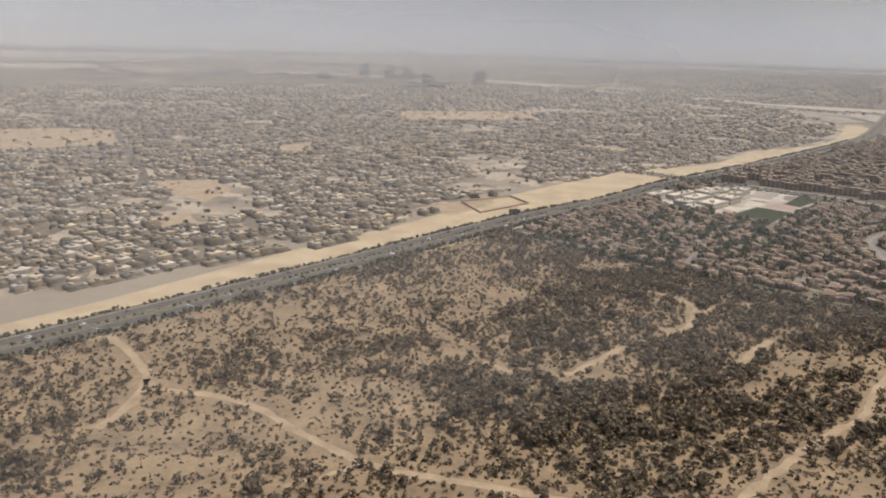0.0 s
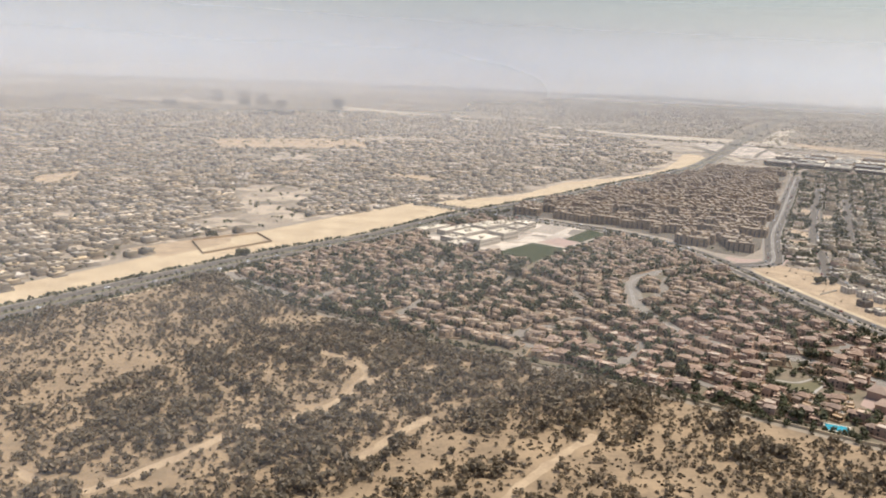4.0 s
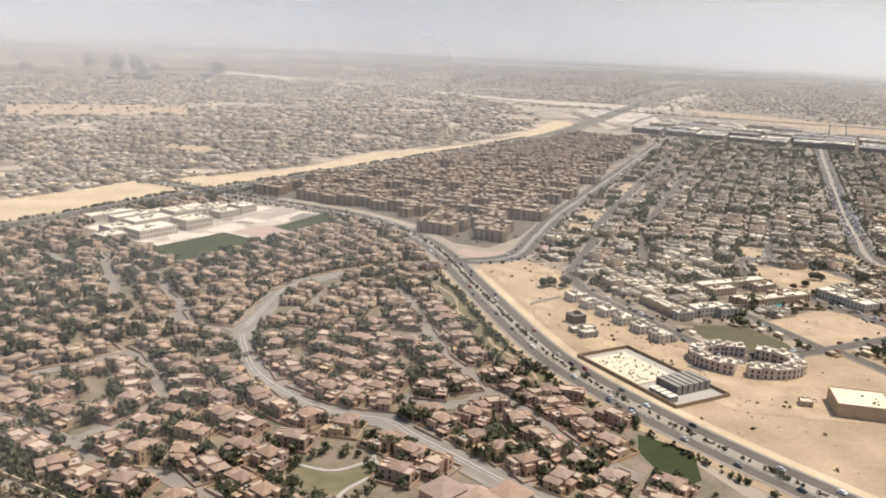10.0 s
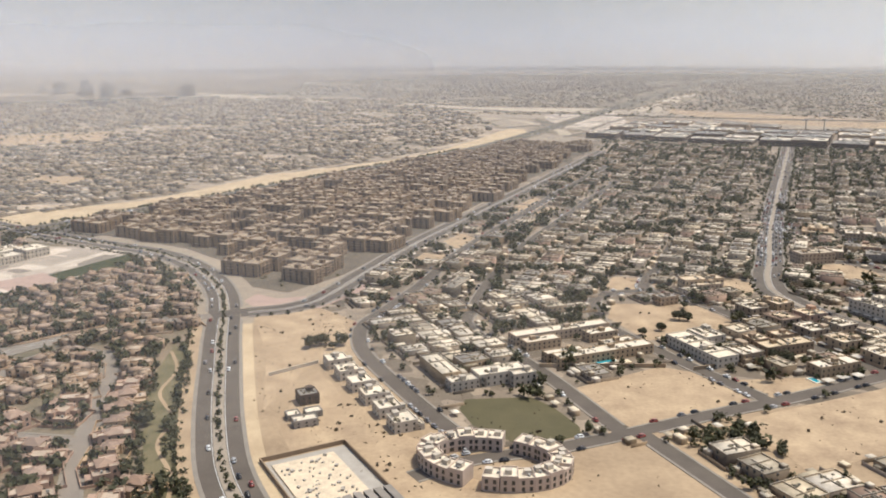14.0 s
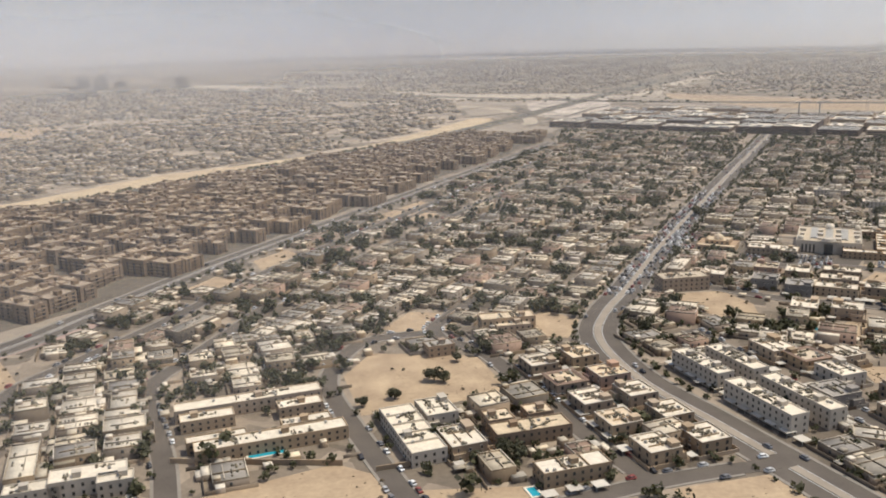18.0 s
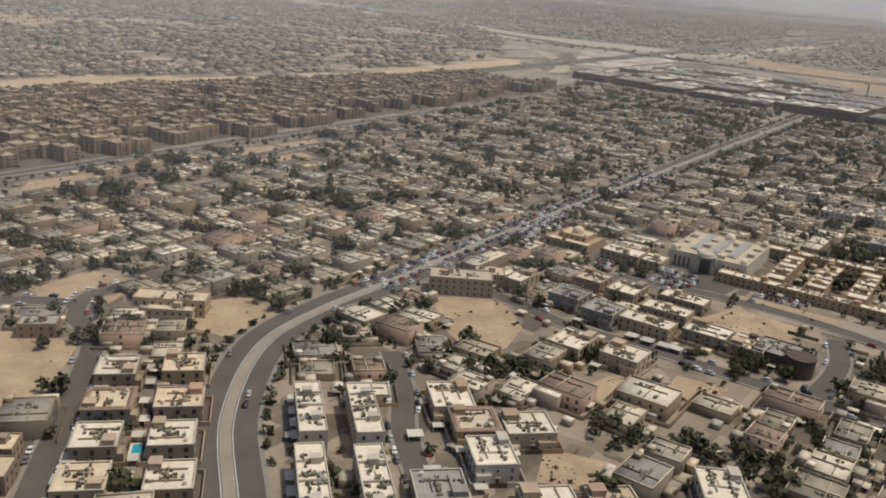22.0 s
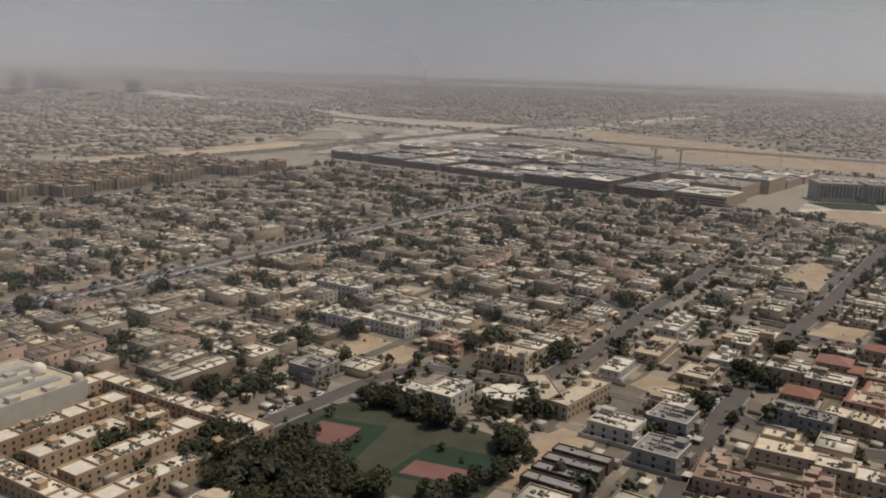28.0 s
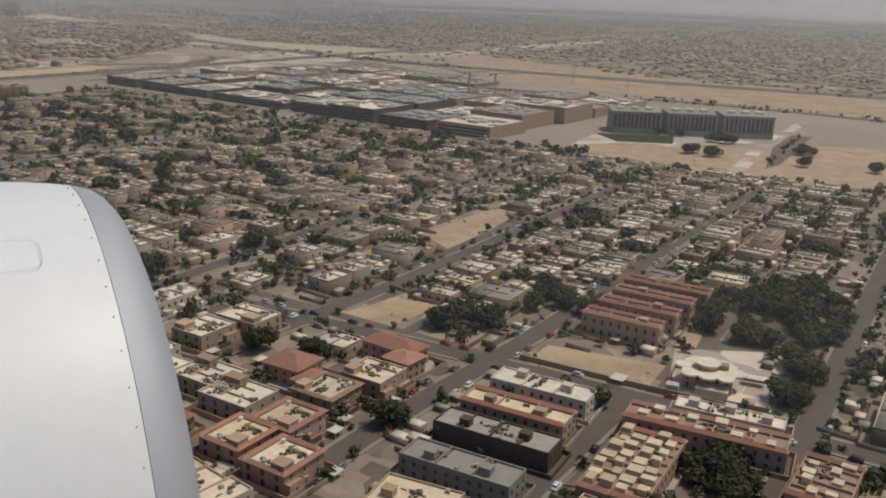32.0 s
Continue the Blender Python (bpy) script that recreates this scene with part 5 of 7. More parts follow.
def mansion(x, y, rz):
    """A white villa whose roof terrace is edged by scallops, with a round pavilion on top."""
    root = tagged(new("mansion"), "white mansion with scalloped roof terraces and round pavilion", "house")
    g = Geo().box(0, 0, 0, 12, 8.4, 4.0)
    for i in range(5):
        for f in (0.7, 2.5):
            g.box(-4.8 + 2.4 * i, -4.2, f, 0.9, 0.12, 1.1, slot=1)
    for i in range(3):
        for f in (0.7, 2.5):
            g.box(6, -2.6 + 2.6 * i, f, 0.12, 0.9, 1.1, slot=1)
            g.box(-6, -2.6 + 2.6 * i, f, 0.12, 0.9, 1.1, slot=1)
    part("wall", g, [wall_cream, glass_dark], root)
    part("roof_deck", Geo().box(0, 0, 4.003, 13.2, 9.4, 0.35), roof_white, root)
    for sx, sy, q in ((-4.4, -4.7, 2.1), (0, -4.9, 2.3), (4.4, -4.7, 2.1), (6.6, 0, 2.6), (3.0, 4.7, 2.4), (-3.4, 4.7, 2.4), (-6.6, 0.4, 2.2)):
        part("balcony", Geo().tube(sx, sy, 3.96, 4.41, q, 18), roof_white, root)
    pavilion = part("pavilion", Geo().tube(-0.6, 0.6, 4.36, 5.5, 2.7, 18), wall_cream, root)
    part("pavilion_roof", Geo().tube(-0.6, 0.6, 5.503, 5.8, 3.3, 20), roof_white, pavilion)
    part("stair_room", Geo().box(3.4, 1.6, 4.36, 2.4, 2.6, 1.1), wall_cream, root)
    part("lower_terrace", Geo().box(1.5, -6.2, 0, 8, 3.6, 2.2), wall_white, root)
    part("garden_wall", Geo().rim(-9.5, -9.5, 15.5, 8, 0, 1.1, 0.18), wall_cream, root)
    part("gate_lodge", Geo().box(-8.0, -8.0, 0, 3.2, 2.6, 2.2), wall_white, root)
    part("tent_roof", Geo().hip(8.4, 4.4, 14.2, 7.2, 2.0, 0.6), roof_white, root)
    root.matrix_basis = pose(x, y, 0, 0, 0, rz) @ Matrix.Diagonal((0.8, 0.8, 0.9, 1))
    hold(x + 11, y + 19, 7)
    for dx in (-4, 0, 4, 8):
        hold(x + dx, y - 0.3 * dx, 6.2)
        hold(x + dx + 3, y - 0.3 * dx + 8, 5)


mansion(1038.5, 780.5, -20)
# school with pitches in the compound
block("school_complex", "white school wings beside the football pitch", "building", [(0, 0, 16, 9, 0), (17, 3, 13, 12, 0.8), (4, 13, 22, 7, -0.5)], 246, 716, 48, 4.6, wall_white, roof_white, bits=0.3, seed=92)
block("school_complex", "cream school buildings with white flat roofs", "building", [(0, 0, 26, 12, 0), (24, 4, 16, 14, 1.2), (-22, -3, 14, 12, -0.8), (6, 16, 36, 8, -0.6), (40, 8, 14, 16, 0), (58, 10, 12, 10, -1), (-4, 30, 30, 8, -1), (-14, -22, 24, 14, 0.6), (14, -20, 18, 14, 1.4), (-36, -18, 14, 10, -0.5)], 206, 690, 45, 5.0, wall_white, roof_white, bits=0.3, seed=19)


def clubhouse():
    root = tagged(new("clubhouse"), "salmon clubhouse of pavilions with faded tiled roofs", "building")
    for x, y, w, d, h in ((325, 379, 9, 8, 3.2), (333, 372, 8, 9, 3.6), (341, 376, 9, 8, 3.0), (329, 364, 10, 8, 3.4), (320, 366, 8, 8, 2.6), (338, 362, 9, 7, 2.8)):
        g = Geo().box(0, 0, 0, w, d, h)
        for k in (-0.3, 0, 0.3):
            g.box(k * w, -d / 2, 0.7, 1.2, 0.1, 1.3, slot=1)
            g.box(k * w, d / 2, 0.7, 1.2, 0.1, 1.3, slot=1)
        o = put(part("pavilion", g, [wall_pink, glass_dark], root), x, y, 0.1, 38)
        part("tiled_roof", Geo().hip(-w / 2 - 0.5, -d / 2 - 0.5, w / 2 + 0.5, d / 2 + 0.5, h + 0.003, 1.4), tile_pink, o, "faded brown hipped tile roof")
    part("covered_walk", Geo().box(331, 370, 2.4, 2.2, 16, 0.2).box(331, 363, 0.1, 0.3, 0.3, 2.3).box(331, 377, 0.1, 0.3, 0.3, 2.3), wall_cream, root)
    part("forecourt", Geo().prism([(312, 372), (316, 358), (334, 352), (350, 366), (342, 384), (326, 388)], 0.03, 0.1), paving, root)
    for x, y in ((320, 366), (329, 364), (338, 364), (325, 378), (341, 376)):
        hold(x, y, 8)


clubhouse()
for x, y in ((297, 391), (303, 394), (302, 386), (291, 350), (391, 395)):
    hold(x, y, 6)


def carport(label):
    root = tagged(new("carport"), label, "carport", "car shades")
    part("canopy", Geo().box(0, 0, 1.3, 3.4, 3.0, 0.09), tarp, root)
    for x in (-1.55, 1.55):
        for y in (-1.35, 1.35):
            put(part("post", Geo().box(0, 0, 0, 0.1, 0.1, 1.3), unit_grey, root), x, y, 0)
    return root


CARPORT = carport("pale flat car shade on thin posts")
for i in range(12):
    place(CARPORT, 617.2 + 1.55 * i - (2 if i > 5 else 0), 580 - 4.9 * i, 106)
for i in range(9):
    place(CARPORT, 573.6 + 1.8 * i * 1.0, 584 - 7.2 * i, 106)
for x, y, a in ((697, 637, -30), (701, 634.7, -30), (705, 632.4, -30), (708, 631, -30), (566, 507, 14), (572, 509, 14), (578, 510, 14), (645, 571, 15), (650, 558, 15), (671, 598, 0), (1004, 752, 60), (1012, 767, 60), (1020, 780, 60)):
    place(CARPORT, x, y, a)

# ---- oval housing ring and building site ----
def oval(x, y, a, b, rz, seed):
    root = tagged(new("crescent_flats"), "oval ring of joined salmon houses with white roofs", "building")
    r = random.Random(seed)
    c, s = math.cos(radians(rz)), math.sin(radians(rz))
    n = 26
    for i in range(n):
        t = 6.2832 * i / n
        if i in (6, 19):
            continue
        px, py = a * math.cos(t), b * math.sin(t)
        ang = math.degrees(math.atan2(b * math.cos(t), -a * math.sin(t)))
        g = Geo()
        g.box(0, 0, 0, 4.4, 5.6, 3.5 + 0.5 * (i % 3 == 0))
        g.rim(-2.2, -2.8, 2.2, 2.8, 3.5 + 0.5 * (i % 3 == 0), 3.9 + 0.5 * (i % 3 == 0), 0.2)
        for k in (-1.0, 1.0):
            for z in (0.4, 2.1):
                g.box(k, -2.8, z, 0.8, 0.1, 1.1, slot=1)
                g.box(k, 2.8, z, 0.8, 0.1, 1.1, slot=1)
        put(part("house_unit", g, [wall_rose, glass_dark], root), px, py, 0.0, ang)
        put(part("roof_deck", Geo().box(0, 0, 3.503 + 0.5 * (i % 3 == 0), 3.95, 5.1, 0.05), roof_white, root), px, py, 0, ang)
        put(part("roof_room", Geo().box(r.uniform(-1, 1), r.uniform(-1, 1), 3.554 + 0.5 * (i % 3 == 0), 1.7, 1.6, 1.2), wall_white, root), px, py, 0, ang)
        put(part("ac_unit", AC, None, root), px + r.uniform(-1.5, 1.5), py + r.uniform(-1.5, 1.5), 3.554 + 0.5 * (i % 3 == 0))
    put(root, x, y, 0, rz)
    for i in range(14):
        t = 6.2832 * i / 14
        hold(x + a * math.cos(t) * c - b * math.sin(t) * s, y + a * math.cos(t) * s + b * math.sin(t) * c, 4)


oval(449.5, 465.5, 17.5, 10.8, -24, 1)


def site():
    root = tagged(new("building_site"), "walled building pit with concrete slab and forms", "building site")
    g = Geo()
    g.rim(-12, -25, 12, 25, 0, 1.3, 0.35)
    part("hoarding", g, wall_brown, root)
    part("slab", Geo().box(-1.5, 8, 0, 17, 26, 0.5), roof_cream, root)
    part("pit_floor", Geo().box(0, 0, 0, 23, 48, 0.1), concrete, root)
    r = random.Random(3)
    g = Geo()
    for i in range(60):
        g.box(r.uniform(-9, 6), r.uniform(-4, 20), 0.5, r.uniform(0.2, 0.9), r.uniform(0.2, 0.9), r.uniform(0.15, 0.6), r.uniform(0, 90))
    part("formwork", g, concrete, root)
    for i in range(6):
        put(part("concrete_frame", Geo().box(0, 0, 0, 1.9, 10, 0.3).box(0, -4.8, 0.3, 1.9, 0.4, 2.6).box(0, 4.8, 0.3, 1.9, 0.4, 2.6).box(0, 0, 2.9, 1.9, 10, 0.3).box(0, 0, 0.3, 0.3, 9.2, 2.6), wall_grey, root), -3.5 + 2.6 * i, -12.5, 0.1)
    for i in range(4):
        put(part("site_cabin", Geo().box(0, 0, 0, 3.4, 2.0, 2.0, slot=0).box(0, 0, 2.0, 3.5, 2.1, 0.1, slot=1), [wall_grey, roof_white], root), -9.3, -20 + 2.6 * i, 0.1, r.uniform(-6, 6))
    put(root, 409.5, 456.5, 0, 21)
    for k in (-16, 0, 16):
        hold(409.5 - 0.36 * k, 456.5 + 0.93 * k, 12)


site()
for x, y, q in ((1006, 791, 7), (1016, 787, 8), (1025, 783, 7)):
    hold(x, y, q)


# ---- mosque-like domed hall and shops ----
def domed_hall():
    root = tagged(new("domed_hall"), "large pale hall with arched portal and small domes", "building")
    g = Geo()
    g.box(0, 0, 0, 34, 40, 6)
    g.rim(-17, -20, 17, 20, 6, 6.6, 0.4)
    part("wall", g, wall_white, root)
    part("roof_deck", Geo().box(0, 0, 6.003, 33, 39, 0.08), roof_cream, root)
    rr = random.Random(4)
    for i in range(12):
        part("roof_room", Geo().box(-14.4 + 9.6 * (i % 4), -14.5 + 11.5 * (i // 4), 6.09, rr.uniform(2, 3.4), rr.uniform(2, 4), rr.uniform(0.8, 1.6)), wall_white, root)
    for i in range(3):
        part("skylight", Geo().box(-8 + 8 * i, 2, 6.09, 4, 28, 0.5).box(-8 + 8 * i, 2, 6.59, 2.4, 27, 0.3), unit_grey, root)
    g = Geo()
    g.box(0, -20.8, 0, 9, 1.6, 7.2)
    g.tube(0, -20.8, 7.2, 8.6, 4.0, 14, 3.2)
    part("portal", g, wall_white, root)
    part("portal_arch", Geo().box(0, -21.65, 0, 4.6, 0.12, 5.4).tube(0, -21.66, 5.4, 5.5, 2.3, 12), glass_dark, root)
    for i in (-13.5, -11.5, -9.5, -7.5, 7.5, 9.5, 11.5, 13.5):
        put(part("arch_window", Geo().box(0, 0, 0, 0.9, 0.2, 4.2), glass_dark, root), i, -20.06, 0.4)
    for x, y, r in ((-15, -18, 1.6), (15, -18, 1.6), (15, 18, 1.6), (0, 15, 2.4)):
        g = Geo()
        g.tube(x, y, 6.6, 7.4, r, 12)
        g.dome(x, y, 7.4, r, r * 0.9)
        part("dome", g, roof_white, root)
    root.scale = (0.8, 0.8, 0.85)
    root.matrix_basis = pose(737, 718, 0, 0, 0, -28) @ Matrix.Diagonal((0.8, 0.8, 0.85, 1))
    for dx, dy in ((-8, -8), (8, -8), (-8, 10), (8, 10)):
        hold(737 + dx, 719 + dy, 12)
    root2 = tagged(new("mosque"), "low ochre mosque in two tiers with cream domes", "mosque")
    g = Geo()
    g.box(0, 0, 0, 17, 15, 2.6)
    g.rim(-8.5, -7.5, 8.5, 7.5, 2.6, 3.0, 0.25)
    g.box(0, 1.5, 2.6, 11, 9.5, 1.6)
    g.rim(-5.5, -3.25, 5.5, 6.25, 4.2, 4.6, 0.25)
    for i in range(7):
        g.box(-7.2 + 2.4 * i, -7.5, 0.3, 1.2, 0.12, 1.7, slot=1)
        if i < 5:
            g.box(-4.4 + 2.2 * i, -3.25, 3.0, 0.8, 0.12, 0.9, slot=1)
    part("wall", g, [wall_ochre, glass_dark], root2)
    part("roof_deck", Geo().box(0, 1.5, 4.203, 10.4, 8.9, 0.06), roof_cream, root2)
    part("terrace", Geo().box(0, -5.5, 2.603, 16.4, 3.4, 0.06), roof_cream, root2)
    part("dome", Geo().tube(0, 1.5, 4.26, 4.9, 2.3, 14).dome(0, 1.5, 4.9, 2.2, 1.9, 14), roof_cream, root2)
    for x in (-4.6, 4.6):
        part("corner_dome", Geo().tube(x, -2.4, 4.6, 4.9, 0.7, 10).dome(x, -2.4, 4.9, 0.65, 0.6, 10), roof_cream, root2)
    put(root2, 686, 722, 0, -30)
    hold(686, 722, 11)


domed_hall()
block("shops", "cream shop building with white stepped roof", "building", [(0, 0, 14, 9, 0), (10, 3, 8, 10, -1)], 702, 708, -30, 4.6, wall_cream, roof_white, seed=60)


# ---- mall ----
def mall():
    root = tagged(new("shopping_mall"), "huge dark-fronted shopping mall with pale flat roofs", "building")
    r = random.Random(8)
    rows = []
    # along its front (u2) and depth (w2)
    for i in range(9):
        for j in range(6 if i < 5 else 5):
            rows.append((-160 + 38 * i + r.uniform(-4, 4), 18 + 42 * j, 36, 38, (8.5 if j < 3 else 4.5) + (2.5 if i > 7 else 0) + r.choice((-3.2, -1.5, 0, 0.8, 2.4)) + r.uniform(-0.6, 0.6)))
    for i, (x, y, w, d, h) in enumerate(rows):
        g = Geo()
        g.box(x, y, 0, w, d, h)
        g.rim(x - w / 2, y - d / 2, x + w / 2, y + d / 2, h, h + 0.8, 0.5)
        hall = part("hall", g, [wall_dark if y < 75 and x < 125 else wall_brown, glass_dark], root)
        if y < 30:
            for f in range(3):
                part("glass_band", Geo().box(x, y - d / 2, 1 + f * 2.6, w - 3, 0.3, 1.2), glass_dark, hall)
        part("roof_deck", Geo().box(x, y, h + 0.003, w - 1, d - 1, 0.1), roof_white if r.random() < 0.5 else roof_grey, root)
        g = Geo()
        for k in range(18):
            g.box(x + r.uniform(-0.42, 0.42) * w, y + r.uniform(-0.42, 0.42) * d, h + 0.1, r.uniform(1.5, 8), r.uniform(1.5, 7), r.uniform(0.5, 1.8))
        part("roof_plant", g, concrete if r.random() < 0.5 else unit_grey, root)
    root.matrix_basis = pose(862, 1176, 0, 0, 0, -34) @ Matrix.Diagonal((1, 1, 0.68, 1))


mall()


def clinic(x, y, rz):
    root = tagged(new("clinic_block"), "white block with tall vertical window bays", "building", "three white blocks")
    g = Geo()
    g.box(0, 0, 0, 29, 22, 12.5)
    body = part("wall", g, wall_clinic, root)
    for i in range(12):
        put(part("pier", Geo().box(0, 0, 0, 0.8, 0.6, 11.8), wall_grey, body), -13.5 + 2.45 * i, -11.3, 0.5)
    for i in range(11):
        put(part("window_bay", Geo().box(0, 0, 0, 1.5, 0.1, 7.6), glass_dark, root), -12.3 + 2.45 * i, -11.06, 3.4)
        put(part("side_window", Geo().box(0, 0, 0, 0.1, 1.0, 8), glass_dark, root), 14.51, -9 + 1.8 * i, 2.5)
    part("porch", Geo().box(0, -12.6, 0, 26, 2.4, 2.6), wall_clinic, root)
    part("cornice", Geo().box(0, -11.4, 12.0, 29.4, 1.2, 0.7), wall_clinic, root)
    part("roof_deck", Geo().box(0, 0, 12.503, 28, 21, 0.2), roof_grey, root)
    for k in (-8, 0, 8):
        part("roof_room", Geo().box(k, 0, 12.7, 4, 5, 1.5), roof_white, root)
    put(root, x, y, 0, rz)


for i in range(3):
    clinic(1084 + 32 * i, 1139 - 1 * i, -2)
# cranes on the site behind the mall
for x, y in ((985, 1270), (1004, 1262)):
    root = tagged(new("tower_crane"), "distant tower crane above the mall", "crane")
    part("mast", Geo().box(0, 0, 0, 1.2, 1.2, 19), unit_grey, root)
    part("jib", Geo().box(6, 0, 19, 21, 0.8, 0.8), unit_grey, root)
    part("counterweight", Geo().box(-4, 0, 17.8, 2.2, 1.4, 1.2), concrete, root)
    put(root, x, y, 0, 25)
for x, y, h in ((1119, 1372, 20), (1157, 1394, 20), (1233, 1389, 20), (1075, 1395, 18), (1190, 1340, 18)):
    root = tagged(new("pylon"), "thin lattice power pylon on the open sand", "pylon", "power pylons")
    for dx, dy in ((-1, -1), (1, -1), (1, 1), (-1, 1)):
        part("leg", Geo().add([(dx * 1.3 - 0.12, dy * 1.3, 0), (dx * 1.3 + 0.12, dy * 1.3, 0), (dx * 1.3, dy * 1.3 + 0.2, 0), (dx * 0.3 - 0.1, dy * 0.3, h), (dx * 0.3 + 0.1, dy * 0.3, h), (dx * 0.3, dy * 0.3 + 0.16, h)], [(0, 1, 4, 3), (1, 2, 5, 4), (2, 0, 3, 5)]), unit_grey, root)
    for z, w in ((0.72, 6.4), (0.86, 5.0), (0.97, 3.4)):
        part("cross_arm", Geo().box(0, 0, z * h, w, 0.3, 0.3), unit_grey, root)
    put(root, x, y, 0, 30)
block("control_tower", "square dark tower behind the mall", "tower", [(0, 0, 7, 7, 0)], 914, 1277, 0, 11.5, wall_brown, roof_grey, floors=3, seed=70)
# far towers
for x, y, h in ((-209, 2452, 32), (-139, 2424, 32), (-92, 2402, 30), (100, 2332, 26), (-40, 2360, 15)):
    block("tower_block", "distant grey tower block in the haze", "building", [(0, 0, 26, 22, 0), (0, 0, 12, 10, 3)], x, y, 10, h, wall_tower, roof_grey, floors=9, bits=0.1, group="far towers", seed=int(h))
r = random.Random(77)
for i in range(26):
    x, y = r.uniform(-900, 150), r.uniform(1950, 2350)
    block("far_block", "distant mid-rise block in the haze", "building", [(0, 0, r.uniform(18, 34), r.uniform(14, 20), 0)], x, y, r.choice((20, 50, -40)), r.uniform(7, 15), wall_tower, roof_grey, floors=4, bits=0.1, group="far mid-rise blocks", seed=i, windows=False)


# ---- round-roofed house, tent, garden walls by the park ----
root = tagged(new("scalloped_house"), "pale house of round rooms with disc roofs", "building")
for i in range(8):
    a = 6.2832 * i / 7
    x, y = (4.6 * math.cos(a), 3.6 * math.sin(a)) if i < 7 else (0, 0)
    room = part("round_room", Geo().tube(x, y, 0, 3.6 if i < 7 else 4.2, 2.1, 12), wall_cream, root)
    part("disc_roof", Geo().tube(x, y, 3.603 if i < 7 else 4.203, 3.85 if i < 7 else 4.45, 2.3, 12), roof_white, room)
put(root, 859, 737, 0, 20)
hold(859, 737, 7)
root = tagged(new("garden_stage"), "small round garden stage with tan roof and white curved wall", "stage")
g = Geo()
for k in range(15):
    a = math.pi * (0.9 + 1.3 * k / 14)
    g.box(5.2 * math.cos(a), 5.2 * math.sin(a), 0, 1.3, 0.3, 1.0, math.degrees(a) + 90)
part("curved_wall", g, roof_white, root)
part("paved_ring", Geo().tube(0, 0, 0.05, 0.14, 5.0, 20), concrete, root)
part("stage_house", Geo().box(0.5, 1.0, 0, 6.0, 3.4, 1.7), wall_ochre, root)
part("stage_roof", Geo().prism([(-3.6, -1.4), (4.6, -1.0), (3.6, 3.4), (-2.6, 3.2)], 1.703, 1.9), roof_cream, root)
put(root, 803, 679, 0, -25)
hold(803, 679, 5)

# ---- apartments ----
def apartment(label, seed, form):
    r = random.Random(seed)
    root = tagged(new("apartment_block"), label, "apartment block", "brown apartment blocks")
    g, deck, pipes, towers = Geo(), Geo(), Geo(), []
    for k, (fx, fy, fw, fd, eh) in enumerate(form):
        hh = 6.0 + eh
        g.box(fx, fy, 0, fw, fd, hh)
        g.rim(fx - fw / 2, fy - fd / 2, fx + fw / 2, fy + fd / 2, hh, hh + 0.45, 0.25)
        for f in range(4):
            z = 0.35 + f * 1.45
            for sy in (-1, 1):
                n = max(2, int(fw / 3.2))
                for i in range(n):
                    x = fx + ((i + 0.5) / n - 0.5) * fw
                    g.box(x, fy + sy * fd / 2, z, 1.5 if i % 2 else 0.8, 0.12, 0.85, slot=1)
                g.box(fx + r.uniform(-0.12, 0.12) * fw, fy + sy * (fd / 2 + 0.35), z - 0.3, fw * r.uniform(0.45, 0.7), 0.7, 0.42)
            for sx in (-1, 1):
                n = max(1, int(fd / 3.2))
                for i in range(n):
                    g.box(fx + sx * fw / 2, fy + ((i + 0.5) / n - 0.5) * fd, z, 0.12, 1.1, 0.85, slot=1)
                g.box(fx + sx * (fw / 2 + 0.3), fy, z - 0.3, 0.6, fd * 0.4, 0.42)
        deck.box(fx, fy, hh + 0.003, fw - 0.55, fd - 0.55, 0.06)
        gb = roof_bits(fw, fd, hh + 0.065, int(fw * fd / 4.5), r)
        pipes.add([(x + fx, y + fy, z) for x, y, z in gb.v], gb.f)
        towers.append((fx + r.uniform(-0.25, 0.25) * fw, fy + r.uniform(-0.2, 0.2) * fd, hh + 0.064))
    part("wall", g, [wall_flats, glass_dark], root)
    top = part("roof_deck", deck, roof_brown, root)
    part("rooftop_plant", pipes, roof_cream, top)
    for tx, ty, tz in towers:
        part("stair_tower", Geo().box(tx, ty, tz, 2.4, 2.2, 1.5).box(tx, ty, tz + 1.5, 2.7, 2.5, 0.12), wall_flats, top)
    return root


FORMS = [apartment("large brown apartment block round an inner court", 1, [(-12, 6, 13, 9, 0), (0, 9, 11.5, 9, 0.8), (12, 6, 13, 9, 0), (-15, -4, 8, 11.5, -0.5), (15, -4, 8, 11.5, 0.3), (-6, -9, 11, 8, 0.5), (6, -9.5, 11.5, 8, -0.4)]),
         apartment("brown stepped apartment block with balconies and stair towers", 2, [(-11, 0, 11.5, 10, 0), (0, 4, 11.5, 10, 0.8), (11, 7, 11, 9, -0.5), (13, -3.5, 8, 11.5, 0.2), (-14, -9, 8, 8.5, 0.4), (0, -6, 13, 8, -0.3)]),
         apartment("brown L-shaped apartment block with cluttered flat roof", 3, [(-12, 3, 11, 9, 0), (-1, 5, 11.5, 9, 0.7), (9, 2, 10, 9, -0.4), (11, -8, 8, 11, 0.4), (-15, -6, 7, 9, -0.8)])]
place(FORMS[1], 399, 674, 60)
hold(399, 674, 15)
r = random.Random(21)
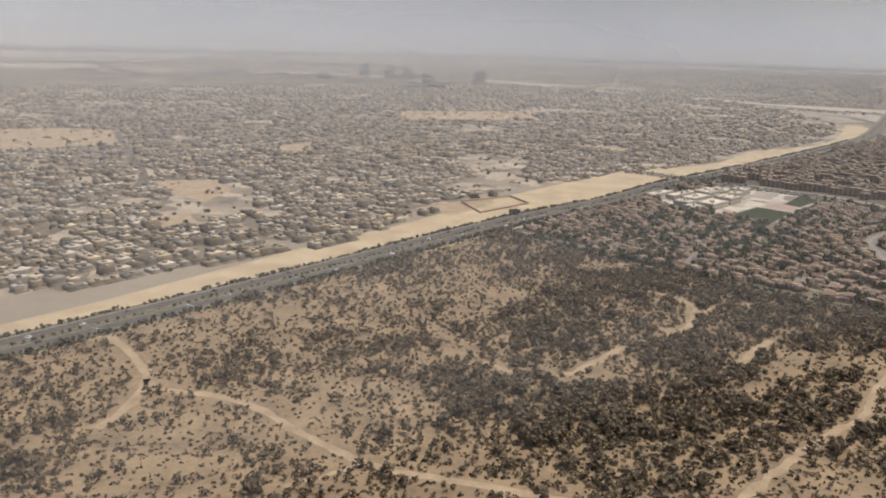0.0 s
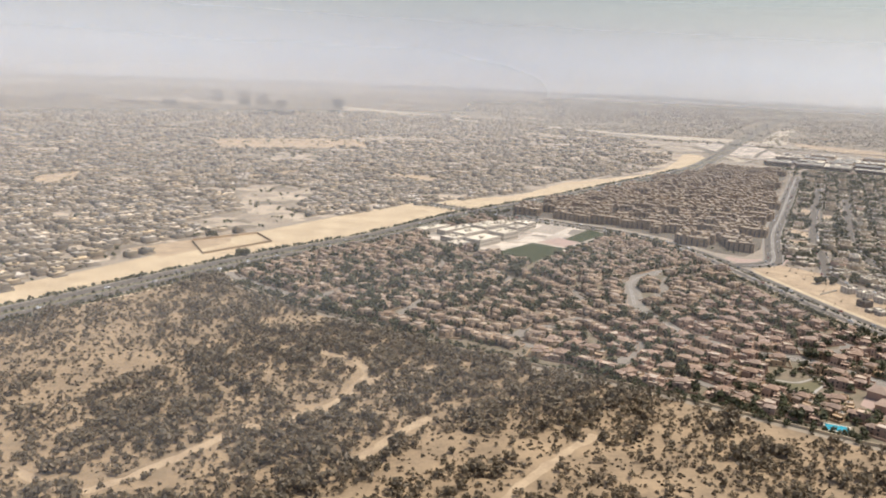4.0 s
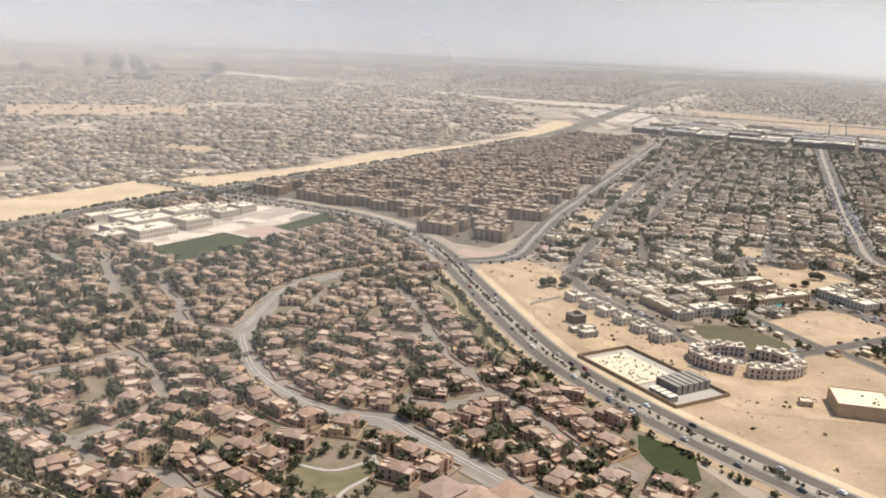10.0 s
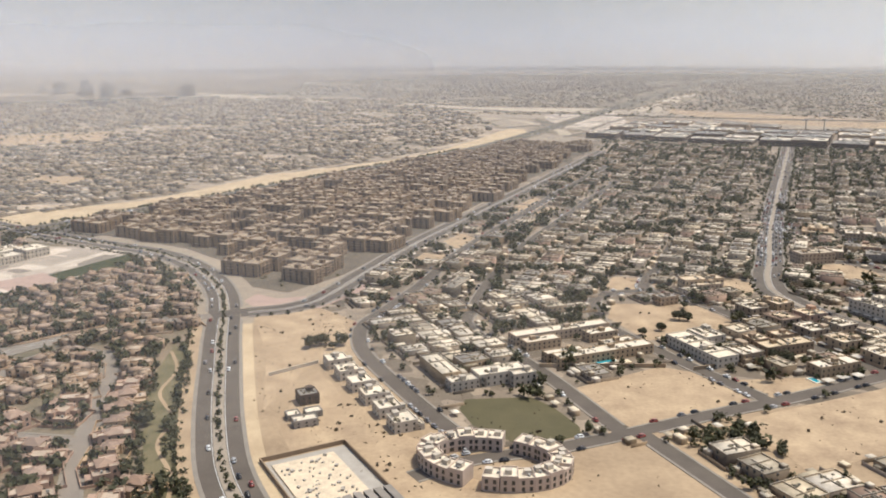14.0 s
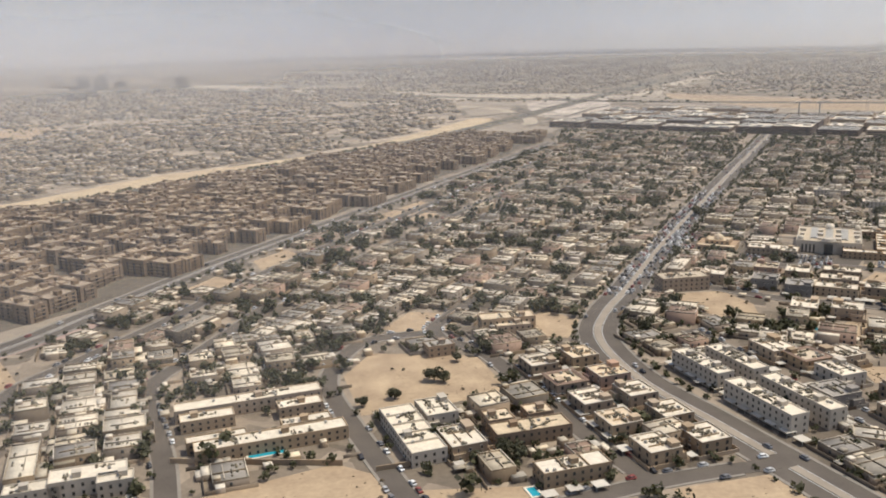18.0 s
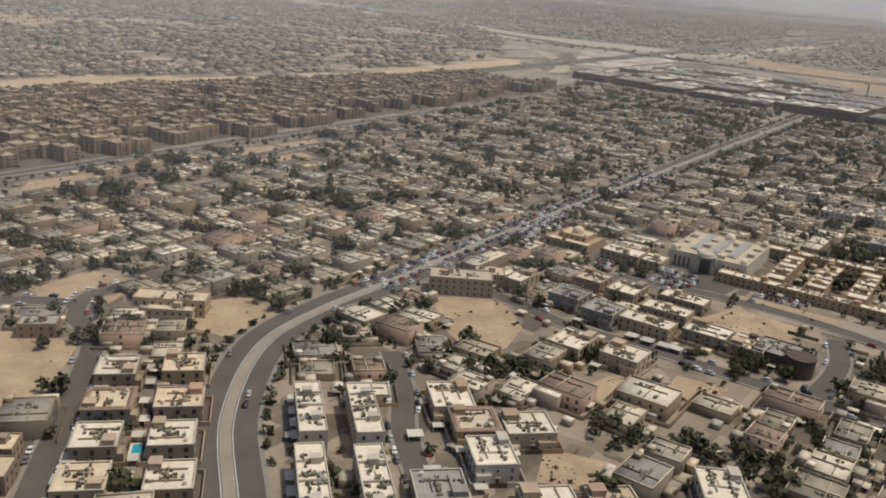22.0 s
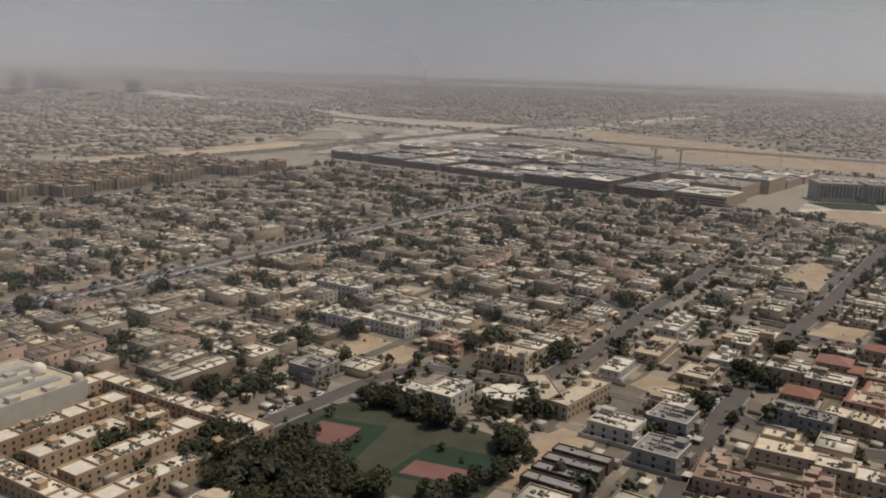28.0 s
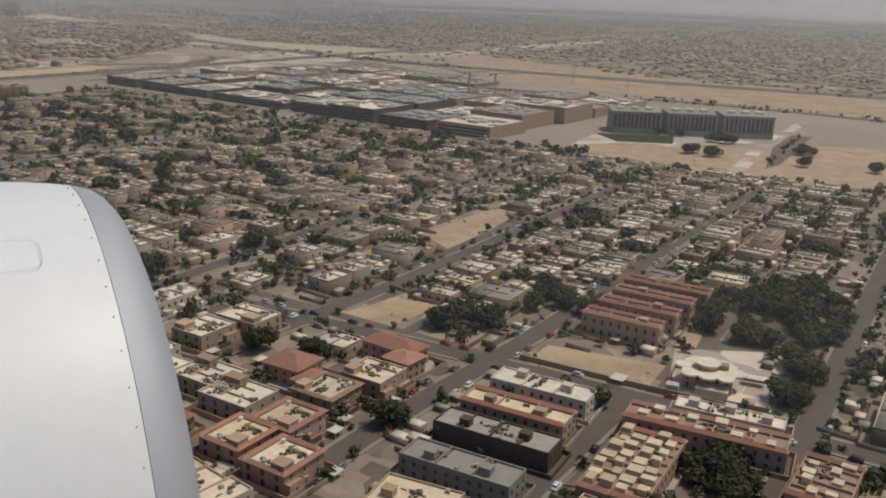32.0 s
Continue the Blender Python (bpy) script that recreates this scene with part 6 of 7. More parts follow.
for i in range(-2, 60):
    for j in range(-14, 40):
        x, y = Vector((390, 640)) + Vector((0.5, 0.866)) * (i * 12) + Vector((-0.866, 0.5)) * (11 + j * 9)
        if all(inside(APARTMENTS, x + dx, y + dy) for dx, dy in ((0, 0), (-11, 0), (11, 0), (0, 11), (0, -11))) and clear_of_roads(x, y, 8) and free(x, y, 13.0):
            place(r.choice(FORMS), x, y, r.choice((60, 150, -30, 240)))
            hold(x, y, 14.2)


# ---- salmon villas of the compound ----
def villa_form(seed, mirror):
    """The volumes of a compound villa: rooms as (x, y, w, d, height, roof), roof: hip, terrace."""
    r = random.Random(seed)
    s = -1 if mirror else 1
    rooms = [(0, 0, 5.0, 4.4, 3.4, "terrace" if seed % 4 == 1 else "hip"), (-3.6 * s, -1.3, 3.4, 4.4, 2.3, "terrace"), (3.5 * s, 0.9, 3.0, 4.2, 2.9, "terrace" if seed % 3 == 0 else "hip"),
             (1.2 * s, -2.9, 2.8, 2.2, 2.7, "terrace" if seed % 2 else "hip"), (-2.6 * s, 1.9, 2.6, 2.4, 3.6, "terrace"), (4.6 * s, -1.9, 1.9, 2.0, 1.9, "terrace")]
    return [(x + r.uniform(-0.3, 0.3), y + r.uniform(-0.3, 0.3), w * r.uniform(0.92, 1.1), d * r.uniform(0.92, 1.1), h * r.uniform(0.95, 1.05), k) for x, y, w, d, h, k in rooms]


def room_walls(g, x, y, w, d, h, glass):
    g.box(x, y, 0, w, d, h)
    for z in (0.45, 1.95):
        if z + 0.9 < h:
            for side in (-1, 1):
                for k in ((-0.24, 0.24) if w > 3 else (0,)):
                    g.box(x + k * w, y + side * d / 2, z, 0.75, 0.1, 0.85, slot=glass)
                g.box(x + side * w / 2, y, z, 0.1, 0.75, 0.85, slot=glass)


def salmon_villa(label, wall, seed, mirror):
    root = tagged(new("compound_villa"), label, "house", "salmon villas of the compound")
    s = -1 if mirror else 1
    for i, (x, y, w, d, h, kind) in enumerate(villa_form(seed, mirror)):
        g = Geo()
        room_walls(g, x, y, w, d, h, 1)
        if kind == "terrace":
            g.rim(x - w / 2, y - d / 2, x + w / 2, y + d / 2, h, h + 0.4, 0.15)
        room = part("wall" if i == 0 else "wing", g, [wall, glass_dark], root)
        if kind == "hip":
            part("tiled_roof", Geo().hip(x - w / 2 - 0.35, y - d / 2 - 0.35, x + w / 2 + 0.35, y + d / 2 + 0.35, h + 0.003, min(w, d) * 0.24), tile_pink, root, "hipped roof of faded clay tiles")
        else:
            part("roof_terrace", Geo().box(x, y, h + 0.003, w - 0.34, d - 0.34, 0.05), roof_tan, root)
    put(part("ac_unit", AC, None, root), -3.6 * s, -1.4, 2.4)
    g = Geo()
    g.box(-3.7 * s, -4.5, 1.9, 3.4, 1.9, 0.15)
    for dx in (-1.4, 0, 1.4):
        g.box(-3.7 * s + dx, -5.2, 0, 0.25, 0.25, 1.9)
    part("porch", g, wall, root)
    g = Geo()
    for x0, y0, w, d in ((0, -6.6, 11.6, 0.18), (0, 5.0, 11.6, 0.18), (-5.8, -0.8, 0.18, 11.4), (5.8, -0.8, 0.18, 11.4)):
        g.box(x0, y0, 0, w, d, 0.9)
    part("garden_wall", g, wall, root)
    return root


def villa_template(seed, mirror):
    """The same villa for the joined rows."""
    g = Geo()
    for x, y, w, d, h, kind in villa_form(seed, mirror):
        room_walls(g, x, y, w, d, h, 2)
        if kind == "hip":
            g.hip(x - w / 2 - 0.35, y - d / 2 - 0.35, x + w / 2 + 0.35, y + d / 2 + 0.35, h + 0.003, min(w, d) * 0.24, slot=1)
        else:
            g.rim(x - w / 2, y - d / 2, x + w / 2, y + d / 2, h, h + 0.4, 0.15)
            g.box(x, y, h + 0.003, w - 0.34, d - 0.34, 0.05, slot=3)
    for x0, y0, w, d in ((0, -6.6, 11.6, 0.2), (-5.8, -0.8, 0.2, 11.4)):
        g.box(x0, y0, 0, w, d, 0.9)
    return g


SALMON = [salmon_villa("salmon rendered villa with pink hipped roofs and terrace", wall_pink, 1, False),
          salmon_villa("ochre rendered villa with faded tile roofs and porch", wall_ochre, 2, True),
          salmon_villa("salmon villa with walled garden and roof terraces", wall_pink, 3, True)]
for poly in ([(208, 655), (240, 606), (272, 650), (320, 712), (300, 740), (250, 742), (175, 695)],):
    for x in range(165, 335, 6):
        for y in range(600, 750, 6):
            if inside(poly, x, y):
                hold(x, y, 4)
r = random.Random(31)
spots = []
for q in VILLA_ROADS:
    for side in (-1, 1):
        line = offset(smooth(q, 3), side * (10.0 if q is P1 else 8.2))
        d = 0
        for (ax, ay), (bx, by) in zip(line, line[1:]):
            d += math.hypot(bx - ax, by - ay)
            if d > 8.3:
                a = math.degrees(math.atan2(by - ay, bx - ax)) + (180 if side < 0 else 0)
                spots.append((bx, by, a + r.choice((0, 0, 90, -90)) + r.uniform(-16, 16)))
                d = 0.0
for i in range(-20, 23):
    for j in range(-16, 18):
        x, y = Vector((250, 520)) + Vector((0.8, -0.6)) * (i * 8.7) + Vector((0.6, 0.8)) * (j * 10.8)
        spots.append((x + r.uniform(-1.5, 1.5), y + r.uniform(-1.5, 1.5), -37 + r.choice((0, 0, 180)) + r.uniform(-20, 20)))
VILLA_GAPS = []
for x, y, a in spots:
    if not inside(COMPOUND, x, y) or near([(60, 540), (90, 503), (123, 474), (168, 433), (238, 383), (292, 338), (335, 308)], x, y) < 5.5 or near([(374, 455), (362, 500), (354, 570)], x, y) < 9:
        continue
    if clear_of_roads(x, y, 3.0) and free(x, y, 4.1):
        hold(x, y, 4.4)
        VILLA_GAPS.append((x, y, a))
VILLA_GAPS.sort(key=lambda q: near_path(q[0], q[1]))
rest = []
for i, (x, y, a) in enumerate(VILLA_GAPS):
    if i < 130:
        place(SALMON[i % 3], x, y, a)
    else:
        rest.append((i % 6, x, y, a, 1.0))
joins = Boxes()
ends = [(x, y) for x, y, a in VILLA_GAPS]
for i, (x, y) in enumerate(ends):
    for u, v in ends[i + 1:]:
        l = math.hypot(u - x, v - y)
        if l < 10.6 and r.random() < 0.5:
            joins.box((x + u) / 2, (y + v) / 2, 0, max(2.0, l - 5.5), r.uniform(2.4, 3.8), r.choice((1.7, 2.2, 2.6)), math.degrees(math.atan2(v - y, u - x)), 0, 1)
tagged(joined("compound_houses", [villa_template(40 + k, k % 2) for k in range(6)], rest, [salmon_wall, salmon_roof, glass_dark, roof_tan]), "salmon villas packed along the compound's winding streets", "houses", kind="stuff")
tagged(joins.build("garages", [salmon_wall, salmon_roof]), "low salmon garages joining the compound villas", "houses", kind="stuff")

# ---- the rest of the town ----
r = random.Random(5)
mid = Boxes()


def simple_house(b, x, y, rz, w, d, h, detail, r):
    """A house for the joined town: body, parapet, deck, roof rooms and units."""
    c, s = math.cos(radians(rz)), math.sin(radians(rz))

    def at(dx, dy):
        return x + dx * c - dy * s, y + dx * s + dy * c
    deck = random.Random(int(7 * x + 13 * y)).choice((1, 1, 1, 1, 1, 1, 4, 5, 5, 6, 6))
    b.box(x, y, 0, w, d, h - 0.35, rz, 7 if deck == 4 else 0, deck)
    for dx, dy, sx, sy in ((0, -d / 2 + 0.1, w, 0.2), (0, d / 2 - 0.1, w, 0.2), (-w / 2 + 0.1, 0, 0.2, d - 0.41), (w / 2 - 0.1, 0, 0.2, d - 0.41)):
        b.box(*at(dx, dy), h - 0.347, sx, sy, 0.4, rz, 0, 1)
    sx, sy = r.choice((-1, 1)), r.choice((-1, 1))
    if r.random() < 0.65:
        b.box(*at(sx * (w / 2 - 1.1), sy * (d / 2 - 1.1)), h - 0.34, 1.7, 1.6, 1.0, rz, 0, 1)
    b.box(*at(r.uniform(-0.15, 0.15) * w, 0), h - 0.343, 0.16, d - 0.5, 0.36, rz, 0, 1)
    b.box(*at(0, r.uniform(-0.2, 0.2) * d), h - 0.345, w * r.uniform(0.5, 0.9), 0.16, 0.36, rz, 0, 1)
    if detail and r.random() < 0.55:
        ww, wd = w * r.uniform(0.35, 0.6), r.uniform(1.5, 2.6)
        b.box(*at(-sx * (w / 2 - ww / 2), -d / 2 - wd / 2 + 0.02), 0, ww, wd, h * r.choice((0.5, 0.55, 0.8)), rz, 0, 1)
    if detail:
        lines = [(r.uniform(-0.3, 0.3) * w, r.uniform(-0.3, 0.3) * d, r.random() < 0.5) for _ in range(3)]
        for k in range(11):
            lx, ly, turned = lines[k % 3]
            t = r.uniform(-0.2, 0.2)
            lx, ly = (lx + t * w, ly) if turned else (lx, ly + t * d)
            lx, ly = max(-w / 2 + 0.5, min(w / 2 - 0.5, lx)), max(-d / 2 + 0.5, min(d / 2 - 0.5, ly))
            b.box(*at(lx, ly), h - 0.34, r.uniform(0.35, 0.9), r.uniform(0.3, 0.6), r.uniform(0.25, 0.5), rz, 2)
        n = int(w / 2.2)
        for f in range(2 if h > 3 else 1):
            for i in range(n):
                b.box(*at(-w / 2 + w * (i + 0.5) / n, -d / 2), 0.55 + 1.75 * f, 0.7, 0.1, 0.85, rz, 3)
            for sx in (-1, 1):
                b.box(*at(sx * w / 2, 0), 0.55 + 1.75 * f, 0.1, 0.7, 0.85, rz, 3)
        for dx, dy, sx, sy in ((0, -d / 2 - 2, w + 3.4, 0.15), (-w / 2 - 1.7, 0, 0.15, d + 3.7), (w / 2 + 1.7, 0, 0.15, d + 3.7)):
            b.box(*at(dx, dy), 0, sx, sy, 1.05, rz, 0)
        if r.random() < 0.6:
            b.box(*at(r.uniform(-0.3, 0.3) * w, -d / 2 - 3.0), 1.15, 2.6, 1.9, 0.1, rz, 1)


TOWN = [(412, 640), (426, 600), (423, 560), (450, 478), (496, 470), (508, 440), (530, 400), (640, 380), (690, 420), (900, 560), (1110, 700), (1240, 1000), (1100, 1000), (1040, 1060), (985, 1070), (720, 1242), (680, 1130), (520, 845)]
PARKS = [[(790, 700), (800, 722), (826, 738), (866, 712), (845, 670), (812, 660)], [(1042, 806), (1051, 830), (1062, 842), (1086, 849), (1092, 832), (1076, 806), (1058, 803)], [(1050, 771), (1058, 792), (1064, 792), (1056, 770)], [(1028, 730), (1026, 745), (1036, 750), (1044, 738)], [(1000, 822), (1012, 812), (1022, 822), (1010, 834)]]
SANDS = [o for o in bpy.data.objects if o.name.startswith(("sand_lot", "sports_field", "car_park", "gravel_strip"))]
sand_polys = [[(v.co.x, v.co.y) for v in list(o.data.vertices)[len(o.data.vertices) // 2:]] for o in SANDS]
made = 0
GARDENS = []
lots = []
LANES = [-179, -148, -122, -94, -66, -38, 0, 33, 58, 86, 114, 142, 169, 205, 232, 261, 292, 325, 352, 380, 408]
for v0, v1 in zip(LANES, LANES[1:]):
    wide = {0: 14.4, -179: 14.4, 169: 9.2, 261: 9.2, 325: 9.2}
    for v in (v0 + wide.get(v0, 7.0), v1 - wide.get(v1, 7.0)):
        u = -330.0
        while u < 520:
            u += r.uniform(9.2, 11.4)
            lots.append((u, v, *uv(u, v)))
for i in range(0, 30):
    for j in range(0, 22):
        x, y = Vector((405, 625)) + Vector((0.276, -0.961)) * (i * 11.0) + Vector((0.961, 0.276)) * (j * 11.6)
        if y < 640 and x < 700:
            lots.append((0, 0, x, y))
lots.sort(key=lambda q: near_path(q[2], q[3]))
for u, v, x, y in lots:
    a = 60 if y > 620 or x > 650 else 106
    x, y = x + r.uniform(-0.6, 0.6), y + r.uniform(-0.6, 0.6)
    if u and y < 610 and x < 650 or not inside(TOWN, x, y) or any(inside(p, x, y) for p in sand_polys) or any(inside(p, x, y) for p in PARKS):
        continue
    if not clear_of_roads(x, y, 2.2) or not free(x, y, 3.7):
        continue
    luck = r.random()
    if luck < 0.14:
        hold(x, y, 4.2)
        for k in range(8 if luck < 0.12 else 0):
            GARDENS.append((x + r.uniform(-4.5, 4.5), y + r.uniform(-4.5, 4.5), 0, r.uniform(1.4, 2.7), r.uniform(0, 6)))
        continue
    dx, dy = 6.4 * math.cos(radians(a)), 6.4 * math.sin(radians(a))
    if luck < 0.25 and made >= 95 and all(free(x + s * dx, y + s * dy, 3.2) and clear_of_roads(x + s * dx, y + s * dy, 2.0) for s in (-1, 1)):
        long = r.uniform(17, 21)
        simple_house(mid, x, y, a + r.choice((0, 180)), long, r.uniform(6, 7.5), r.choice((2.2, 2.6, 3.8, 4.2, 4.8)), True, r)
        for s in (-1, 0, 1):
            hold(x + s * dx, y + s * dy, 4.6)
        continue
    turn = a + r.choice((0, 90, 180, 270))
    hold(x, y, 4.9)
    if made < 95:
        k = r.choice((0, 0, 1, 2, 2, 3, 4, 5, 6, 6, 7))
        place(RED if r.random() < 0.07 else TYPES[k], x, y, turn)
        made += 1
    else:
        wide = r.choice((1, 1, 1, 1, 1.2, 0.85))
        simple_house(mid, x, y, turn + r.uniform(-3, 3), r.uniform(7.0, 11.0) * wide, r.uniform(6.4, 10.2), r.choice((1.9, 2.1, 2.2, 2.4, 2.6, 3.6, 4.0, 4.4)), True, r)
        for sx, sy in ((-1, -1), (1, 1), (1, -1), (-1, 1)):
            if r.random() < 0.5:
                t = radians(turn)
                ox, oy = sx * r.uniform(4.4, 5.8), sy * r.uniform(4.2, 5.6)
                GARDENS.append((x + ox * math.cos(t) - oy * math.sin(t), y + ox * math.sin(t) + oy * math.cos(t), 0.0, r.uniform(0.9, 1.9) * r.choice((1, 1, 1.35)), r.uniform(0, 6)))
        for _ in range(2):
            t, q = r.uniform(0, 6.28), r.uniform(5.0, 6.4)
            mid.box(x + q * math.cos(t), y + q * math.sin(t), 0, r.uniform(1.6, 4.2), r.uniform(1.4, 3.0), r.uniform(1.2, 2.3), turn, 0, 1)
for k in range(9000):
    x, y = r.uniform(440, 1130), r.uniform(440, 1000)
    if near_path(x, y) > 420 or not inside(TOWN, x, y) or not free(x, y, 0.4) or not clear_of_roads(x, y, 0.9) or any(inside(p, x, y) for p in sand_polys) or any(inside(p, x, y) for p in PARKS):
        continue
    hold(x, y, 1.3)
    luck = r.random()
    turn = (60 if y > 620 or x > 650 else 106) + r.choice((0, 90))
    if luck < 0.35:
        GARDENS.append((x, y, 0, r.uniform(0.7, 1.9), r.uniform(0, 6)))
    elif luck < 0.7:
        mid.box(x, y, 0, r.uniform(1.8, 4.0), r.uniform(1.4, 2.8), r.uniform(1.0, 1.9), turn, 0, 1)
    elif luck < 0.85:
        mid.box(x, y, 1.2, 2.8, 2.2, 0.08, turn, 1)
        for dx in (-1.2, 1.2):
            mid.box(x + dx * math.cos(radians(turn)), y + dx * math.sin(radians(turn)), 0, 0.1, 0.1, 1.2, turn, 0)
    else:
        mid.box(x, y, 0, r.uniform(4, 9), 0.16, 1.0, turn, 0)
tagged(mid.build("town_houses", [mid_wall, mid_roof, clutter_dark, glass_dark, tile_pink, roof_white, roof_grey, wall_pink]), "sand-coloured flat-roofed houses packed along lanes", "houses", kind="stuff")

# ---- the far town and suburbs ----
far = Boxes()
FAR_TOWN = [(-1500, -200), (-165, 405), (-104, 468), (-55, 508), (-20, 578), (50, 692), (100, 752), (180, 826), (270, 905), (300, 942), (352, 1022), (422, 1074), (478, 1125), (532, 1203), (587, 1306), (630, 1420), (640, 1690), (540, 2080), (-200, 2400), (-1700, 2400)]
FAR_LOTS = [[(-232, 701), (-175, 716), (-157, 669), (-165, 622), (-186, 639)], [(-560, 960), (-445, 1030), (-381, 1031), (-327, 902), (-381, 850), (-520, 800)], [(-173, 932), (-142, 982), (-125, 903), (-157, 884)], [(-189, 561), (-166, 583), (-150, 552), (-167, 533)], [(-15, 624), (41, 679), (44, 650), (10, 600)], [(19, 989), (67, 1051), (77, 1020), (25, 962)], [(164, 1044), (221, 1022), (209, 978), (171, 1001)], [(-79, 1393), (138, 1462), (152, 1333), (-40, 1245)]]
for p in FAR_LOTS:
    patch("bare_lot", p, 0.06, sand_bright, "bare pale lot in the far town")
TOWN_ROAD = [(-369, 1017), (-297, 848), (-243, 726), (-230, 664), (-238, 617), (-246, 585)]
r = random.Random(6)
t1, t2 = Vector((0.64, 0.77)), Vector((0.77, -0.64))
row = -1750.0
while row < 700:
    row += 8.6 if int(row) % 3 else 13.0
    along = -560.0
    while along < 2400:
        along += r.uniform(6.5, 12.0)
        q = Vector((-26, 600)) + t1 * along + t2 * (row + 5 * noise.noise((along * 0.01, row * 0.01, 7)))
        x, y = q
        far_off = y > 1250
        if far_off and r.random() < 0.35:
            continue
        if y > 2350 or x < -0.62 * y - 60 or not inside(FAR_TOWN, x, y) or near(TOWN_ROAD, x, y) < 7 or any(inside(p, x, y) for p in FAR_LOTS):
            continue
        if noise.noise((x * 0.009, y * 0.009, 3)) > 0.34 or noise.noise((x * 0.03, y * 0.03, 9)) > 0.4 or r.random() < 0.1:
            continue
        a = 50 + 8 * noise.noise((x * 0.004, y * 0.004, 5))
        w, d, h = r.uniform(4.5, 10), r.uniform(4, 7), r.choice((1.7, 1.9, 2.1, 2.4, 3.2, 3.6))
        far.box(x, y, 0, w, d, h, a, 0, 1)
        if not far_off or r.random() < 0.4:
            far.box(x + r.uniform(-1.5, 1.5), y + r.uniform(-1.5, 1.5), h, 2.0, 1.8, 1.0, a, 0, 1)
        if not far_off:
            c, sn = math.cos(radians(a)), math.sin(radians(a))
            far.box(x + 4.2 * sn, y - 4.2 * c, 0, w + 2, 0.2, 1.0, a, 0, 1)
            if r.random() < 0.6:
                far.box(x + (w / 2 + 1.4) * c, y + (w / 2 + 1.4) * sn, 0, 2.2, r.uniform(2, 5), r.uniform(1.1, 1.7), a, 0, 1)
FAR_SAND = [[(960, 1640), (1005, 1454), (1067, 1376), (1151, 1321), (1273, 1229), (1700, 930), (1830, 1000), (1330, 1359), (1226, 1433), (1088, 1600), (985, 1725)], [(90, 2480), (475, 2060), (683, 1840), (875, 1775), (915, 1690), (871, 1680), (651, 1716), (475, 1930), (145, 2249)]]
for i in range(26000):
    x, y = r.uniform(500, 3200), r.uniform(1330, 3900)
    if y < 1990 - 0.48 * x or y < 1330 + 0 * x or any(inside(p, x, y) for p in FAR_SAND) or near([(1100, 1480), (1500, 1330), (2200, 1100)], x, y) < 25 or near([(720, 1440), (874, 1711), (1264, 2380), (1700, 3100)], x, y) < 40:
        continue
    if noise.noise((x * 0.004, y * 0.004, 8)) > 0.3:
        continue
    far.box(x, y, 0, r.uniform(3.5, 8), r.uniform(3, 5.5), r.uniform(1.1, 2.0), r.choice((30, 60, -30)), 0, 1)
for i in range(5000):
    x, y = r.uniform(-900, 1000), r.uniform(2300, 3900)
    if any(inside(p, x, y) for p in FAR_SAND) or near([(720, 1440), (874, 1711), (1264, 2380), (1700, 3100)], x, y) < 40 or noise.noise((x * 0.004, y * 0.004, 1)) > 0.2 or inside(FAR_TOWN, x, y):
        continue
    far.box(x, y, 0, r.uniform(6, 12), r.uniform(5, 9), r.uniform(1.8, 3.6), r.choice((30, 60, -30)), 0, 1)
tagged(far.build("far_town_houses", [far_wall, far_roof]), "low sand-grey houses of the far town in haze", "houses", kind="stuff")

# ---- trees ----
def tree(label, seed, crown, height):
    root = tagged(new("tree"), label, "tree", "town trees")
    g = Geo()
    g.tube(0, 0, 0, height * 0.55, 0.16, 6, 0.1)
    for k in range(4):
        a = 1.57 * k + seed
        x, y = 0.5 * crown * math.cos(a), 0.5 * crown * math.sin(a)
        g.add([(-0.06, 0, height * 0.4), (0.06, 0, height * 0.4), (0, 0.07, height * 0.45), (x, y, height * 0.75), (x + 0.04, y, height * 0.75), (x, y + 0.04, height * 0.77)],
              [(0, 1, 4, 3), (1, 2, 5, 4), (2, 0, 3, 5)])
    part("trunk", g, bark, root)
    q = clump(seed, 800 if crown > 3.5 else 520, crown, 0.19 * crown ** 0.5) + np.array((0, 0, height * 0.68))
    me = Geo()
    me.v, me.f = [tuple(p) for p in q.tolist()], [(4 * i, 4 * i + 1, 4 * i + 2, 4 * i + 3) for i in range(len(q) // 4)]
    me.m = [0] * len(me.f)
    part("crown", me, leaf, root)
    return root


TREES = [tree("broad dark green garden tree beside houses", 1, 2.3, 3.4), tree("rounded dusty green tree among the houses", 2, 1.8, 3.0), tree("large spreading dark green shade tree", 3, 3.0, 4.0), tree("small olive-green tree with thin trunk", 4, 1.4, 2.4), tree("very broad dark shade tree with dense crown", 5, 4.0, 4.6)]
FAR_TUFT = [clump(160 + i, 6, 1.0, 0.7, 0.7) + np.array((0, 0, 0.5)) for i in range(6)]
TUFT = [clump(60 + i, 6, 1.0, 0.55, 0.6) + np.array((0, 0, 0.5)) for i in range(6)]
BUSH_MED = [clump(80 + i, 17, 1.0, 0.42, 0.75) + np.array((0, 0, 0.65)) for i in range(8)]
TREE_FINE = [clump(190 + i, 44, 1.0, 0.25, 0.9, 0.3) + np.array((0, 0, 0.9)) for i in range(8)]
TREE_MED = [clump(90 + i, 22, 1.0, 0.38, 1.05) + np.array((0, 0, 1.15)) for i in range(8)]
BUSH_SCRUB = [clump(140 + i, 16, 1.0, 0.34, 0.95, 0.15) + np.array((0, 0, 0.8)) for i in range(10)]
SCRUB_TREE = [clump(240 + i, 42, 1.0, 0.25, 0.9, 0.2) + np.array((0, 0, 0.95)) for i in range(10)]
